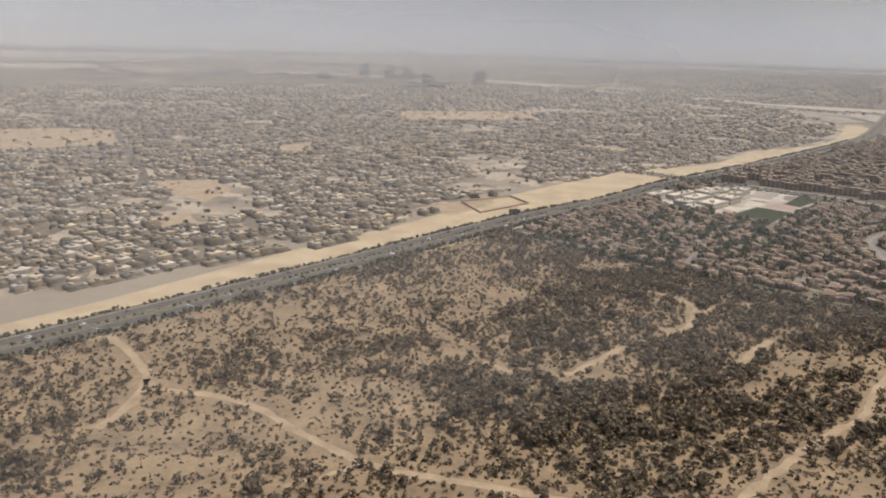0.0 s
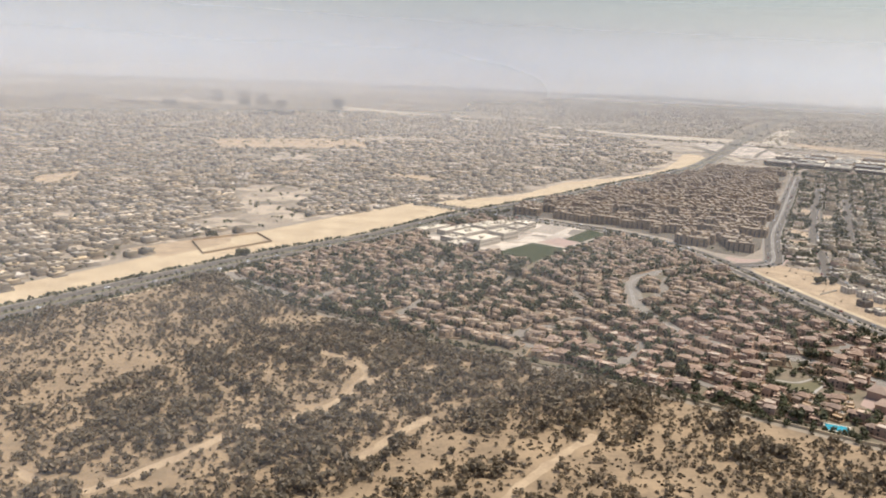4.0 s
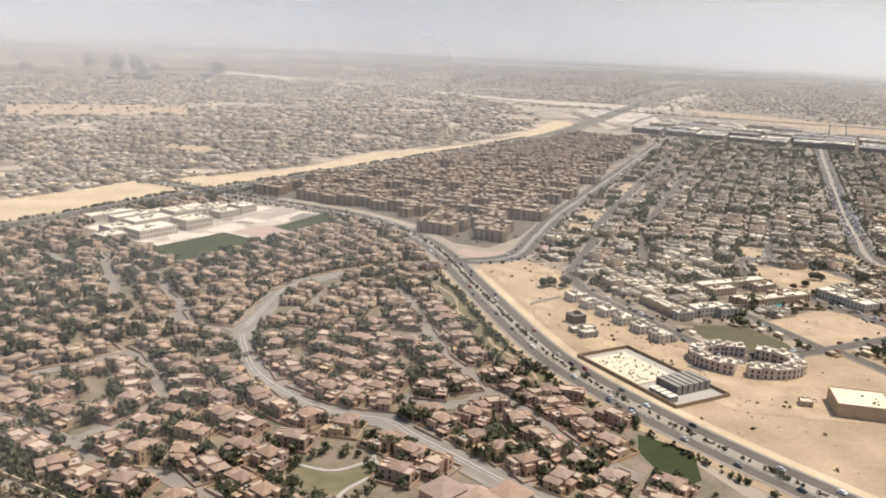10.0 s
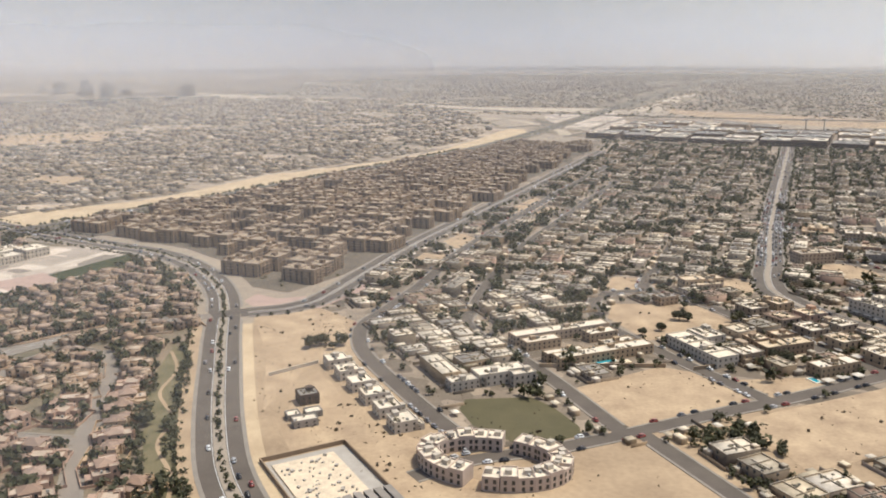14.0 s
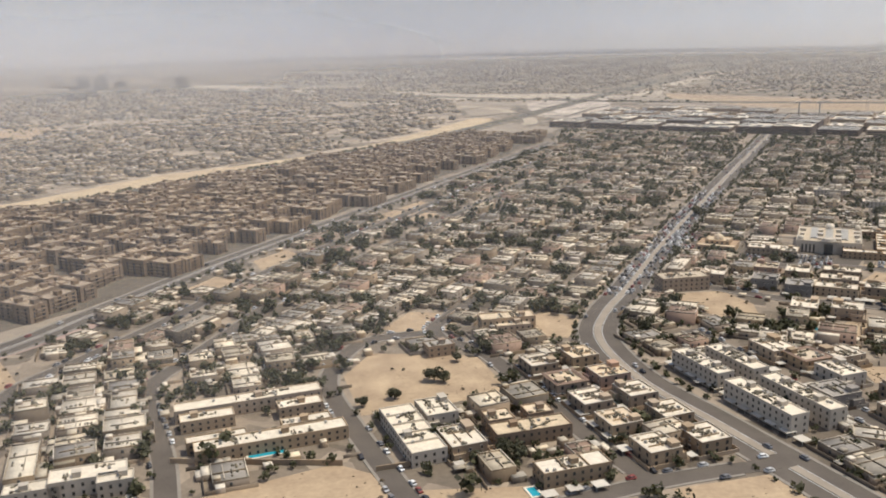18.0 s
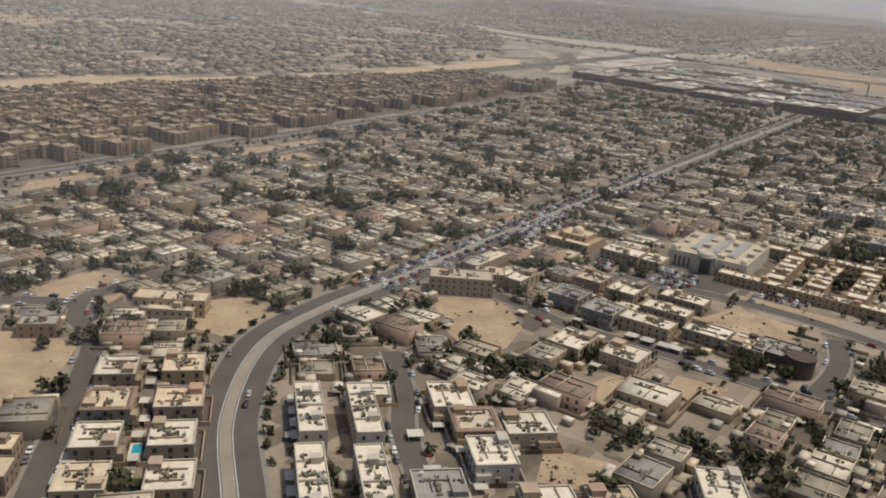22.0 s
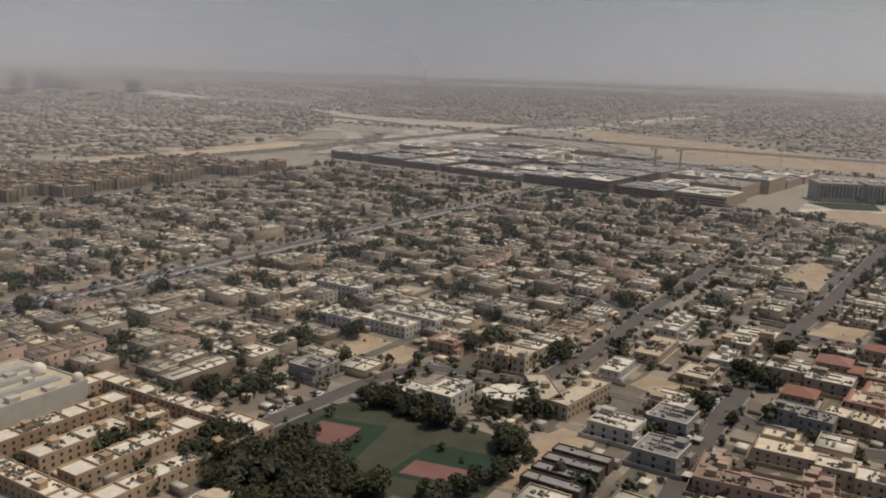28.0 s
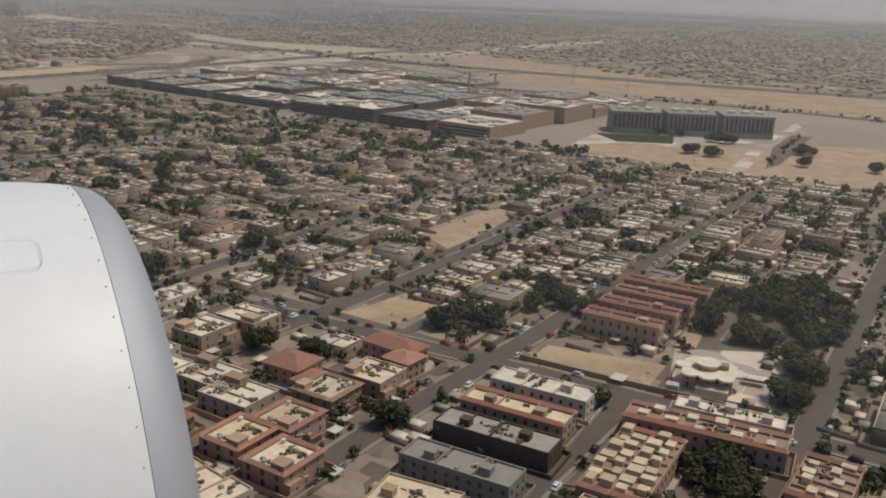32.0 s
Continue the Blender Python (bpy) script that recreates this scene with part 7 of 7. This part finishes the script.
r = random.Random(9)
trees = 0


def plant(k, x, y):
    place(TREES[k], x, y, r.uniform(0, 360))


for x, y, k in ((401, 565, 2), (405, 567, 2), (412, 567, 2), (409, 562, 1), (562, 526, 2), (559, 528, 2), (543, 542, 1), (618, 612, 2), (622, 618, 0), (655, 602, 1), (654, 606, 0), (712, 628, 1), (724, 622, 2), (721, 620, 0),
                (757, 622, 2), (759, 625, 2), (778, 645, 1), (775, 646, 0), (590, 574, 0), (594, 540, 1), (553, 593, 1), (533, 566, 0), (524, 562, 1), (545, 578, 2), (548, 577, 0), (563, 600, 2), (566, 605, 1), (568, 609, 2), (54, 611, 2), (58, 612, 2), (27, 665, 1), (30, 666, 2), (762, 629, 4), (908, 741, 4), (905, 745, 2), (926, 769, 4), (929, 766, 2), (943, 789, 4), (955, 786, 2), (993, 808, 4), (982, 808, 4), (987, 813, 4), (975, 757, 4), (923, 867, 4), (930, 862, 2), (929, 720, 2), (936, 718, 0), (871, 837, 4), (792, 769, 4), (797, 779, 4), (794, 735, 2), (784, 732, 4), (813, 763, 2), (832, 745, 0), (874, 774, 4), (930, 759, 4), (940, 765, 2), (902, 838, 4), (848, 779, 4), (725, 627, 2), (728, 625, 2), (812, 786, 4), (745, 782, 4), (1100, 1066, 4), (1103, 1068, 4), (1109, 1058, 4), (1112, 1060, 4), (1122, 1107, 4), (1126, 1105, 4), (1130, 1102, 4), (1134, 1104, 2), (1160, 1074, 4), (1164, 1078, 4), (1166, 1072, 2), (1108, 1122, 2), (1096, 1126, 2), (1150, 1040, 4), (1180, 1030, 4), (703, 795, 4), (760, 834, 4)):
    plant(k, x, y)
while trees < 235:
    p = r.choice(PARKS)
    x, y = r.uniform(785, 1100), r.uniform(660, 855)
    if any(inside(p, x, y) for p in PARKS) and clear_of_roads(x, y, -0.5) and free(x, y, -3) and not inside([(804, 724), (821, 733), (852, 717), (862, 701), (840, 686), (815, 706)], x, y) and noise.noise((x * 0.07, y * 0.07, 3)) > -0.22:
        plant(r.choice((0, 1, 2, 2, 4)), x, y)
        trees += 1
places = []
for x, y, a in VILLA_GAPS:
    lush = noise.noise((x * 0.025, y * 0.025, 4)) > -0.05
    for k in range(8 if lush else 5):
        t = r.uniform(0, 6.28)
        d = r.uniform(4.6, 7.0)
        px, py = x + d * math.cos(t), y + d * math.sin(t)
        if clear_of_roads(px, py, -0.8):
            places.append((px, py, 0, r.uniform(0.8, 1.7) if k > (4 if lush else 2) else r.choice((1.6, 2.0, 2.4, 2.9, 3.2) if lush else (1.4, 1.8, 2.3)), r.uniform(0, 6)))
for k in range(26):
    t = 6.2832 * k / 26
    places.append((299 + 11 * math.cos(t) + r.uniform(-1, 1), 392 + 13 * math.sin(t) + r.uniform(-1, 1), 0, r.uniform(0.9, 2.2), t))
places += GARDENS
for line in (smooth([(351, 578), (359, 560), (363, 500), (373, 455)], 1.5), smooth([(347, 572), (350, 540), (355, 495), (365, 450)], 1.8)):
    for x, y in line:
        if r.random() < 0.62:
            places.append((x + r.uniform(-1.6, 1.6), y + r.uniform(-1.6, 1.6), 0, r.uniform(0.8, 2.1), r.uniform(0, 6)))
hedge = smooth([(60, 540), (90, 503), (123, 474), (168, 433), (238, 383), (292, 338)], 1.6)
for off, chance in ((1.6, 0.8), (3.4, 0.6), (5.2, 0.45), (-1.8, 0.4)):
    for x, y in offset(hedge, off):
        if r.random() < chance:
            places.append((x + r.uniform(-1, 1), y + r.uniform(-1, 1), 0, r.uniform(0.7, 1.7), r.uniform(0, 6)))
for n in range(2600):
    x, y = r.uniform(450, 1250), r.uniform(470, 1240)
    if noise.noise((x * 0.03, y * 0.03, 7)) < 0.02 or not inside(TOWN, x, y) or any(inside(p, x, y) for p in sand_polys):
        continue
    for k in range(r.choice((1, 2, 3, 4))):
        px, py = x + r.uniform(-4, 4), y + r.uniform(-4, 4)
        if free(px, py, -1.6) and clear_of_roads(px, py, -0.4):
            places.append((px, py, 0.2, r.uniform(1.8, 3.2), r.uniform(0, 6)))
for n in range(9000):
    x, y = r.uniform(400, 1250), r.uniform(440, 1240)
    if inside(TOWN, x, y) and free(x, y, -0.5) and clear_of_roads(x, y, -1.0) and not any(inside(p, x, y) for p in sand_polys):
        places.append((x, y, 0.0, r.uniform(0.8, 1.6) * r.choice((1, 1, 1.4)), r.uniform(0, 6)))
close = [q for q in places if near_path(q[0], q[1]) < 330 or q[1] < 470]
scatter("garden_plants", TREE_FINE, close, [leaf_stuff], "dusty dark green garden trees and hedges", "trees")
scatter("garden_trees", TREE_MED, [q for q in places if not (near_path(q[0], q[1]) < 330 or q[1] < 470)], [leaf_stuff], "dark green trees among the farther houses", "trees")
# roadside rows
places = []
NEAR_H1 = [q for q in H1 if q[1] < 1180]
for line, step, k in ((offset(NEAR_H1, 11.2), 2.8, 1.4), (offset(NEAR_H1, -11.2), 2.8, 1.4), (NEAR_H1, 4, 0.95), (offset(NEAR_H1, -13.6), 4, 1.5), (R2, 2.2, 0.95), (offset(R2, -12), 2.6, 1.1), (offset(R2, -10), 8, 0.8), (offset(R2[:60], 9), 5, 0.9), (offset(R5, 3.6), 6, 1.2), (offset(R5, -3.6), 8, 1.2), (offset(R6, -3.6), 7, 1.2), (offset(R6, 3.6), 9, 1.1), (offset(R7, 3.6), 8, 1.2), (offset(R8, 3.6), 5, 1.2), (offset(R8, -3.6), 5, 1.2), (offset(R4, 8), 6, 1.3), (offset(R4[20:], -8), 6, 1.3), (offset(R3, -7.4), 6, 1.1)):
    d = 0
    for (ax, ay), (bx, by) in zip(line, line[1:]):
        seg = math.hypot(bx - ax, by - ay)
        while d < seg:
            t = d / seg
            if r.random() < 0.85:
                places.append((ax + (bx - ax) * t + r.uniform(-0.5, 0.5), ay + (by - ay) * t + r.uniform(-0.5, 0.5), 0.1, k * r.uniform(0.6, 1.3), r.uniform(0, 6)))
            d += step
        d -= seg
for line, step in ((smooth([(1000, 1335), (1083, 1306), (1146, 1289), (1185, 1271), (1273, 1215), (1420, 1110)], 4), 3.5), (smooth([(1083, 1326), (1146, 1309), (1185, 1291), (1273, 1235)], 4), 4), (smooth([(1134, 1042), (1160, 1096), (1184, 1142)], 4), 3.5)):
    for x, y in line:
        if r.random() < 0.6:
            places.append((x + r.uniform(-1.5, 1.5), y + r.uniform(-1.5, 1.5), 0.1, r.uniform(0.8, 2.0), r.uniform(0, 6)))
scatter("roadside_trees", BUSH_MED, places, [leaf_stuff], "rows of small round roadside trees", "trees")
places = []
for n in range(9000):
    x, y = r.uniform(-1300, 620), r.uniform(420, 2300)
    if inside(FAR_TOWN, x, y) and x > -0.62 * y - 60:
        places.append((x, y, 0.3, r.uniform(0.9, 2.2), r.uniform(0, 6)))
for n in range(11000):
    x, y = r.uniform(500, 3100), r.uniform(1350, 3700)
    if y > 1990 - 0.48 * x and not any(inside(p, x, y) for p in FAR_SAND):
        places.append((x, y, 0.1, r.uniform(1.0, 2.3), r.uniform(0, 6)))
for n in range(900):
    x, y = r.uniform(240, 700), r.uniform(640, 1200)
    if inside(APARTMENTS, x, y) and free(x, y, -2):
        places.append((x, y, 0, r.uniform(0.8, 1.6), r.uniform(0, 6)))
scatter("far_trees", FAR_TUFT, places, [leaf_stuff], "scattered dark trees of the far town", "trees")

# ---- desert scrub ----
TRACKS = [smooth([(-138, 345), (-127, 337), (-109, 313), (-101, 297), (-99, 275), (-103, 256)]), smooth([(-101, 297), (-92, 288), (-73, 284), (-58, 276), (-42, 260), (-30, 249), (-18, 239), (-5, 233), (11, 229), (40, 220)]),
          smooth([(201, 345), (188, 332), (175, 317), (164, 304), (152, 284), (133, 268), (109, 245), (88, 222)]), smooth([(106, 432), (122, 418), (126, 402), (120, 386), (114, 373), (97, 357), (86, 353), (56, 316), (41, 309), (22, 324)]),
          smooth([(124, 392), (137, 405), (156, 412)]), smooth([(147, 360), (134, 346), (126, 333), (119, 327)])]
PATHS = [smooth([(-106, 314), (-91, 315), (-73, 316), (-61, 320)]), smooth([(-18, 239), (-29, 229), (-39, 224)]), smooth([(156, 411), (127, 379), (107, 362), (92, 350)])]
for q in TRACKS + PATHS:
    l, rr = [offset(smooth(q, 3), s * (1.7 if q in TRACKS else 0.8)) for s in (1, -1)]
    g = Geo()
    m = len(l)
    g.add([(x + 1.6 * noise.noise((x * 0.2, y * 0.2, 1)), y + 1.6 * noise.noise((x * 0.2, y * 0.2, 4)), 0.05) for x, y in l + rr], [(m + i, m + i + 1, i + 1, i) for i in range(m - 1)])
    tagged(part("sand_track", g, sand_bright), "pale sandy track through the scrub", "ground", kind="structure")
places, small = [], []
CLEARINGS = [(-31, 249, 13), (-5, 359, 9), (14, 336, 10), (121, 304, 11), (150, 335, 13), (-67, 380, 12), (140, 325, 12), (165, 337, 13), (236, 364, 12), (268, 348, 14), (195, 324, 12), (38, 416, 12), (89, 404, 10), (16, 385, 12), (-112, 318, 14), (-120, 345, 14)]
GROVES = [(61, 351, 26), (95, 333, 22), (161, 412, 34), (194, 392, 28), (115, 448, 20), (205, 384, 20), (180, 359, 16), (152, 397, 22), (40, 280, 34), (75, 285, 26), (10, 300, 16), (110, 318, 14), (125, 285, 16)]
tall = []
n = 0
while n < 34000:
    x, y = r.uniform(-230, 340), r.uniform(190, 560)
    if not inside(SCRUB, x, y) or min(near(q[::4] + q[-1:], x, y) for q in TRACKS) < 1.9 + 1.5 * r.random():
        continue
    n += 1
    open_ground = max(0.0, *(1 - math.hypot(x - a, y - b) / c for a, b, c in CLEARINGS))
    wood = max(0.0, *(1.2 - math.hypot(x - a, y - b) / c for a, b, c in GROVES))
    grove = 0.7 * noise.noise((x * 0.02, y * 0.02, 2)) + 0.6 * noise.noise((x * 0.06, y * 0.06, 5)) - 0.08 + 0.25 * max(-0.6, min(1, x / 80)) + 0.75 * min(wood, 0.7) - 1.8 * open_ground
    luck = r.random()
    if grove > 0.1 and luck < (0.38 if wood > 0.25 else 0.2):
        tall.append((x, y, 0, r.choice((1.0, 1.3, 1.7, 2.3, 3.0)) * r.uniform(0.85, 1.1), r.uniform(0, 6)))
    elif luck < 0.05 + 0.05 * max(0, grove + 0.5):
        tall.append((x, y, 0, r.uniform(0.9, 2.0), r.uniform(0, 6)))
    elif grove > -0.1 and luck < 0.58:
        places.append((x, y, 0, r.uniform(0.5, 1.3), r.uniform(0, 6)))
    elif luck < 0.42 + 0.4 * grove:
        places.append((x, y, 0, r.uniform(0.35, 0.95), r.uniform(0, 6)))
    elif luck < 0.8 + 0.5 * grove:
        small.append((x, y, -0.1, r.uniform(0.3, 0.95), r.uniform(0, 6)))
scatter("desert_trees", SCRUB_TREE, tall, [scrub_leaf], "dusty grey-brown desert trees with uneven crowns", "trees")
scatter("desert_scrub", BUSH_SCRUB, places, [scrub_leaf], "dusty grey-green desert scrub bushes", "scrub")
scatter("low_scrub", TUFT, small, [dry_leaf], "small dry desert tufts", "scrub")
places = []
for p in sand_polys:
    if inside(p, 462, 495) or inside(p, 790, 655) or inside(p, 722, 690):
        continue
    xs, ys = [q[0] for q in p], [q[1] for q in p]
    for k in range(150):
        x, y = r.uniform(min(xs), max(xs)), r.uniform(min(ys), max(ys))
        if inside(p, x, y) and noise.noise((x * 0.09, y * 0.09, 6)) > 0.05:
            places.append((x, y, -0.05, r.uniform(0.12, 0.36) if k % 12 else 0.7, r.uniform(0, 6)))
for k in range(1500):
    x, y = (r.uniform(390, 700), r.uniform(360, 520)) if k < 420 else (r.uniform(382, 470), r.uniform(420, 620))
    if clear_of_roads(x, y, 0.5) and free(x, y, -1) and noise.noise((x * 0.06, y * 0.06, 8)) > -0.05:
        places.append((x, y, -0.05, r.uniform(0.15, 0.42) if k % 10 else 0.8, r.uniform(0, 6)))
scatter("sand_tufts", TUFT, places, [dry_leaf], "dry tufts on empty sand plots", "scrub")

# ---- cars ----
def car(paint, label):
    root = tagged(new("car"), label, "car", "parked cars")
    prof = [(-1.25, 0.2), (1.25, 0.2), (1.28, 0.45), (0.75, 0.52), (-1.1, 0.55), (-1.28, 0.5)]
    top = [(0.62, 0.52), (0.3, 0.82), (-0.7, 0.84), (-1.0, 0.55)]
    g = Geo()
    n = len(prof)
    g.add([(x, -0.52, z) for x, z in prof] + [(x, 0.52, z) for x, z in prof], [tuple(range(n)), tuple(range(2 * n - 1, n - 1, -1))] + [(i, n + i, n + (i + 1) % n, (i + 1) % n) for i in range(n)])
    g.box(-0.2, 0, 0.82, 0.95, 0.84, 0.05)
    part("body", g, paint, root)
    g = Geo()
    n = len(top)
    g.add([(x, -0.45, z) for x, z in top] + [(x, 0.45, z) for x, z in top], [tuple(range(n)), tuple(range(2 * n - 1, n - 1, -1))] + [(i, n + i, n + (i + 1) % n, (i + 1) % n) for i in range(n)])
    part("cabin_glass", g, glass_dark, root)
    for x in (-0.78, 0.78):
        for y in (-0.48, 0.48):
            w = Geo()
            vs = [(0.19 * math.cos(0.785 * i), s, 0.19 * math.sin(0.785 * i)) for s in (-0.08, 0.08) for i in range(8)]
            w.add(vs, [(i, (i + 1) % 8, 8 + (i + 1) % 8, 8 + i) for i in range(8)] + [tuple(range(8)), tuple(range(15, 7, -1))])
            put(part("wheel", w, rubber, root), x, y, 0.19)
    return root


CARS = [car(p, "small %s car parked beside the street" % k) for p, k in zip(CAR_PAINTS, ("white", "silver", "black", "dark red", "grey"))]
r = random.Random(12)
parked = 0
jam = Boxes()


def joined_car(x, y, a):
    k = r.choice((0, 0, 1, 1, 2, 2, 3, 4, 4))
    jam.box(x, y, 0.3, 2.5, 1.05, 0.42, a, k)
    jam.box(x - 0.1 * math.cos(radians(a)), y - 0.1 * math.sin(radians(a)), 0.72, 1.5, 0.9, 0.32, a, 5, k)
    for s in (-0.8, 0.8):
        jam.box(x + s * math.cos(radians(a)), y + s * math.sin(radians(a)), 0.1, 0.4, 1.0, 0.22, a, 6)


for line, off, gap, chance, single in ([(q, s * 3.3, 3.4, 0.4, True) for q in (S3, S4, S1, S5, S7, A1, A3) for s in (-1, 1)] + [(q, s * 3.3, 4.5, 0.3, False) for q in (S2, R5, R6, R7, X1, R8, A2, X2) for s in (-1, 1)]
                                       + [(R4, s, 3.4, 0.7, False) for s in (-5.2, -3.2, -1.7, 2.0, 4.0, 5.6)] + [(R2, s, 9, 0.35, False) for s in (-5, -3, 3, 5)] + [(R3, s, 14, 0.4, False) for s in (-3.5, 3.5)] + [(H1, s, 22, 0.4, False) for s in (-7, -4, 4, 7)]):
    pts = smooth(line, 1.5)
    pts = offset(pts, off)
    d = 0
    for (ax, ay), (bx, by) in zip(pts, pts[1:]):
        d += math.hypot(bx - ax, by - ay)
        if d < gap:
            continue
        d = 0
        busy = line is not R4 or (ay > 655 and ay < 860)
        if r.random() > (chance if busy else 0.06):
            continue
        a = math.degrees(math.atan2(by - ay, bx - ax)) + r.choice((0, 180)) + r.uniform(-4, 4)
        if single and parked < 85:
            place(CARS[r.choice((0, 0, 1, 2, 3, 4))], ax, ay, a).location.z = 0.17
            parked += 1
        else:
            joined_car(ax, ay, a)
for x0, y0, n, m in ((708, 690, 9, 5), (742, 684, 10, 2), (745, 676, 8, 1), (667, 738, 8, 8), (660, 716, 6, 6), (690, 700, 5, 4), (805, 650, 7, 2)):
    for i in range(n):
        for j in range(m):
            if r.random() < 0.75:
                x, y = x0 + i * 1.7 * 0.866 + j * 3.3 * 0.5, y0 - i * 1.7 * 0.5 + j * 3.3 * 0.866
                if free(x, y, -3.5):
                    joined_car(x, y, 60 + r.choice((0, 180)) + r.uniform(-5, 5))
tagged(jam.build("traffic", CAR_PAINTS + [glass_dark, rubber]), "dense traffic and parked cars in many colours", "cars", kind="stuff")


# ---- pools ----
def pool(x, y, w, d, rz):
    root = tagged(new("swimming_pool"), "turquoise swimming pool with pale stone edge", "pool")
    part("edge", Geo().rim(-w / 2 - 0.5, -d / 2 - 0.5, w / 2 + 0.5, d / 2 + 0.5, 0.03, 0.32, 0.5), roof_white, root)
    part("water", Geo().box(0, 0, 0.05, w, d, 0.2), pool_water, root)
    put(root, x, y, 0, rz)


for x, y, w, d, rz in ((500, 545, 6, 2.6, 16), (501, 536, 9, 2.2, 16), (593, 554.5, 2.4, 4.2, 16), (597.5, 540, 2.4, 4.2, 16), (563, 510, 2, 4, 14), (290, 350, 8, 6, -30), (675, 607, 4, 3, -30), (205, 425, 4, 3, 10), (300, 425, 3, 2.5, 30), (262, 402, 3, 2, 0)):
    pool(x, y, w, d, rz)


# ---- boundary walls, street lamps ----
def long_wall(name, pts, h, mat, label):
    root = tagged(new(name), label, "wall")
    for (ax, ay), (bx, by) in zip(pts, pts[1:]):
        l = math.hypot(bx - ax, by - ay)
        o = part("wall_panel", Geo().box(0, 0, 0, l, 0.2, h).box(0, 0, h, l, 0.3, 0.08), mat, root)
        put(o, (ax + bx) / 2, (ay + by) / 2, 0, math.degrees(math.atan2(by - ay, bx - ax)))


long_wall("compound_wall", smooth([(52, 562), (60, 540), (90, 503), (123, 474), (145, 454), (168, 433), (223, 395), (238, 383), (292, 338), (335, 308)], 8), 1.0, roof_cream, "long cream boundary wall between scrub and villas")
long_wall("sand_plot_wall", [(19, 652), (58, 681), (70, 654), (32, 613), (19, 652)], 1.3, wall_cream, "tan wall round an empty sand plot")
long_wall("plot_wall", smooth([(528, 524), (546, 528), (558, 532)], 8), 1.3, wall_cream, "cream plot wall before the long house")
long_wall("plot_wall", smooth([(388, 538), (404, 548)], 6), 1.2, wall_white, "white plot wall on the sand")
long_wall("club_wall", smooth([(478, 534), (520, 528)], 6), 1.4, wall_cream, "cream wall along the club building")
long_wall("court_wall", [(1000, 790), (1021, 779), (1040, 770)], 1.2, wall_cream, "pale wall along the bare plot")


# ---- jet engine of the aircraft that carries the camera, where the flight stops ----
def nacelle():
    root = tagged(new("jet_engine"), "white jet engine cowl with bare metal lip", "engine")
    n = 64
    prof = [(-4.6, 1.50), (-3.4, 1.66), (-2.2, 1.75), (-1.2, 1.765), (-0.8, 1.758), (-0.5, 1.740), (-0.303, 1.716), (-0.213, 1.7)]
    lip = [(-0.21, 1.6995), (-0.17, 1.690), (-0.11, 1.67), (-0.06, 1.63), (-0.022, 1.575), (-0.004, 1.52), (0.0, 1.47), (-0.02, 1.40), (-0.08, 1.33), (-0.2, 1.27), (-0.3, 1.25)]
    inner = [(-0.303, 1.25), (-0.9, 1.25), (-1.8, 1.28)]

    def turn(rows):
        g = Geo()
        g.add([(x, q * math.cos(6.28319 * i / n), q * math.sin(6.28319 * i / n)) for x, q in rows for i in range(n)],
              [(j * n + i, j * n + (i + 1) % n, (j + 1) * n + (i + 1) % n, (j + 1) * n + i) for j in range(len(rows) - 1) for i in range(n)])
        return g
    for name, rows, mat, label in (("cowl", prof, nacelle_paint, "glossy white fan cowl"), ("inlet_lip", lip, chrome, "bare metal inlet lip"), ("inlet_duct", inner, unit_grey, "grey inlet duct")):
        o = part(name, turn(rows), mat, root, label)
        for p in o.data.polygons:
            p.use_smooth = True
    part("fan_disc", Geo().add([(-1.8, 0, 0)] + [(-1.8, 1.28 * math.cos(6.28319 * i / n), 1.28 * math.sin(6.28319 * i / n)) for i in range(n)], [(0, 1 + i, 1 + (i + 1) % n) for i in range(n)]), rubber, root, "dark fan face")
    for i in range(0, n, 1):
        a = 6.28319 * (i + 0.5) / n
        o = part("rivet", RIVET, None, root)
        o.matrix_basis = Matrix.Translation((-0.24, 1.7055 * math.cos(a), 1.7055 * math.sin(a))) @ Euler((a - math.pi / 2, 0, 0)).to_matrix().to_4x4()
    hatch = Geo()
    m = 40
    ring = []
    for i in range(m):
        t = 6.28319 * i / m
        hx, ha = 0.15 * math.copysign(abs(math.cos(t)) ** 0.5, math.cos(t)), 0.06 * math.copysign(abs(math.sin(t)) ** 0.5, math.sin(t))
        ring.append((hx, ha))
    vs = []
    for k in (1.0, 0.985):
        for hx, ha in ring:
            x, a = -0.62 + hx * k, HATCH_A + ha * k
            q = 1.757 + 0.03 * (-0.62 - x)
            vs.append((x, q * math.cos(a), q * math.sin(a)))
    hatch.add(vs, [(i, (i + 1) % m, m + (i + 1) % m, m + i) for i in range(m)])
    part("hatch_seam", hatch, unit_grey, root, "fine seam of an oval access hatch")
    return root


HATCH_A = 1.99
RIVET = Geo().tube(0, 0, -0.004, 0.004, 0.0035, 6).mesh("rivet", unit_grey)
ENGINE = nacelle()
put(ENGINE, 985.27, 615.44, 74.37, 32.2)
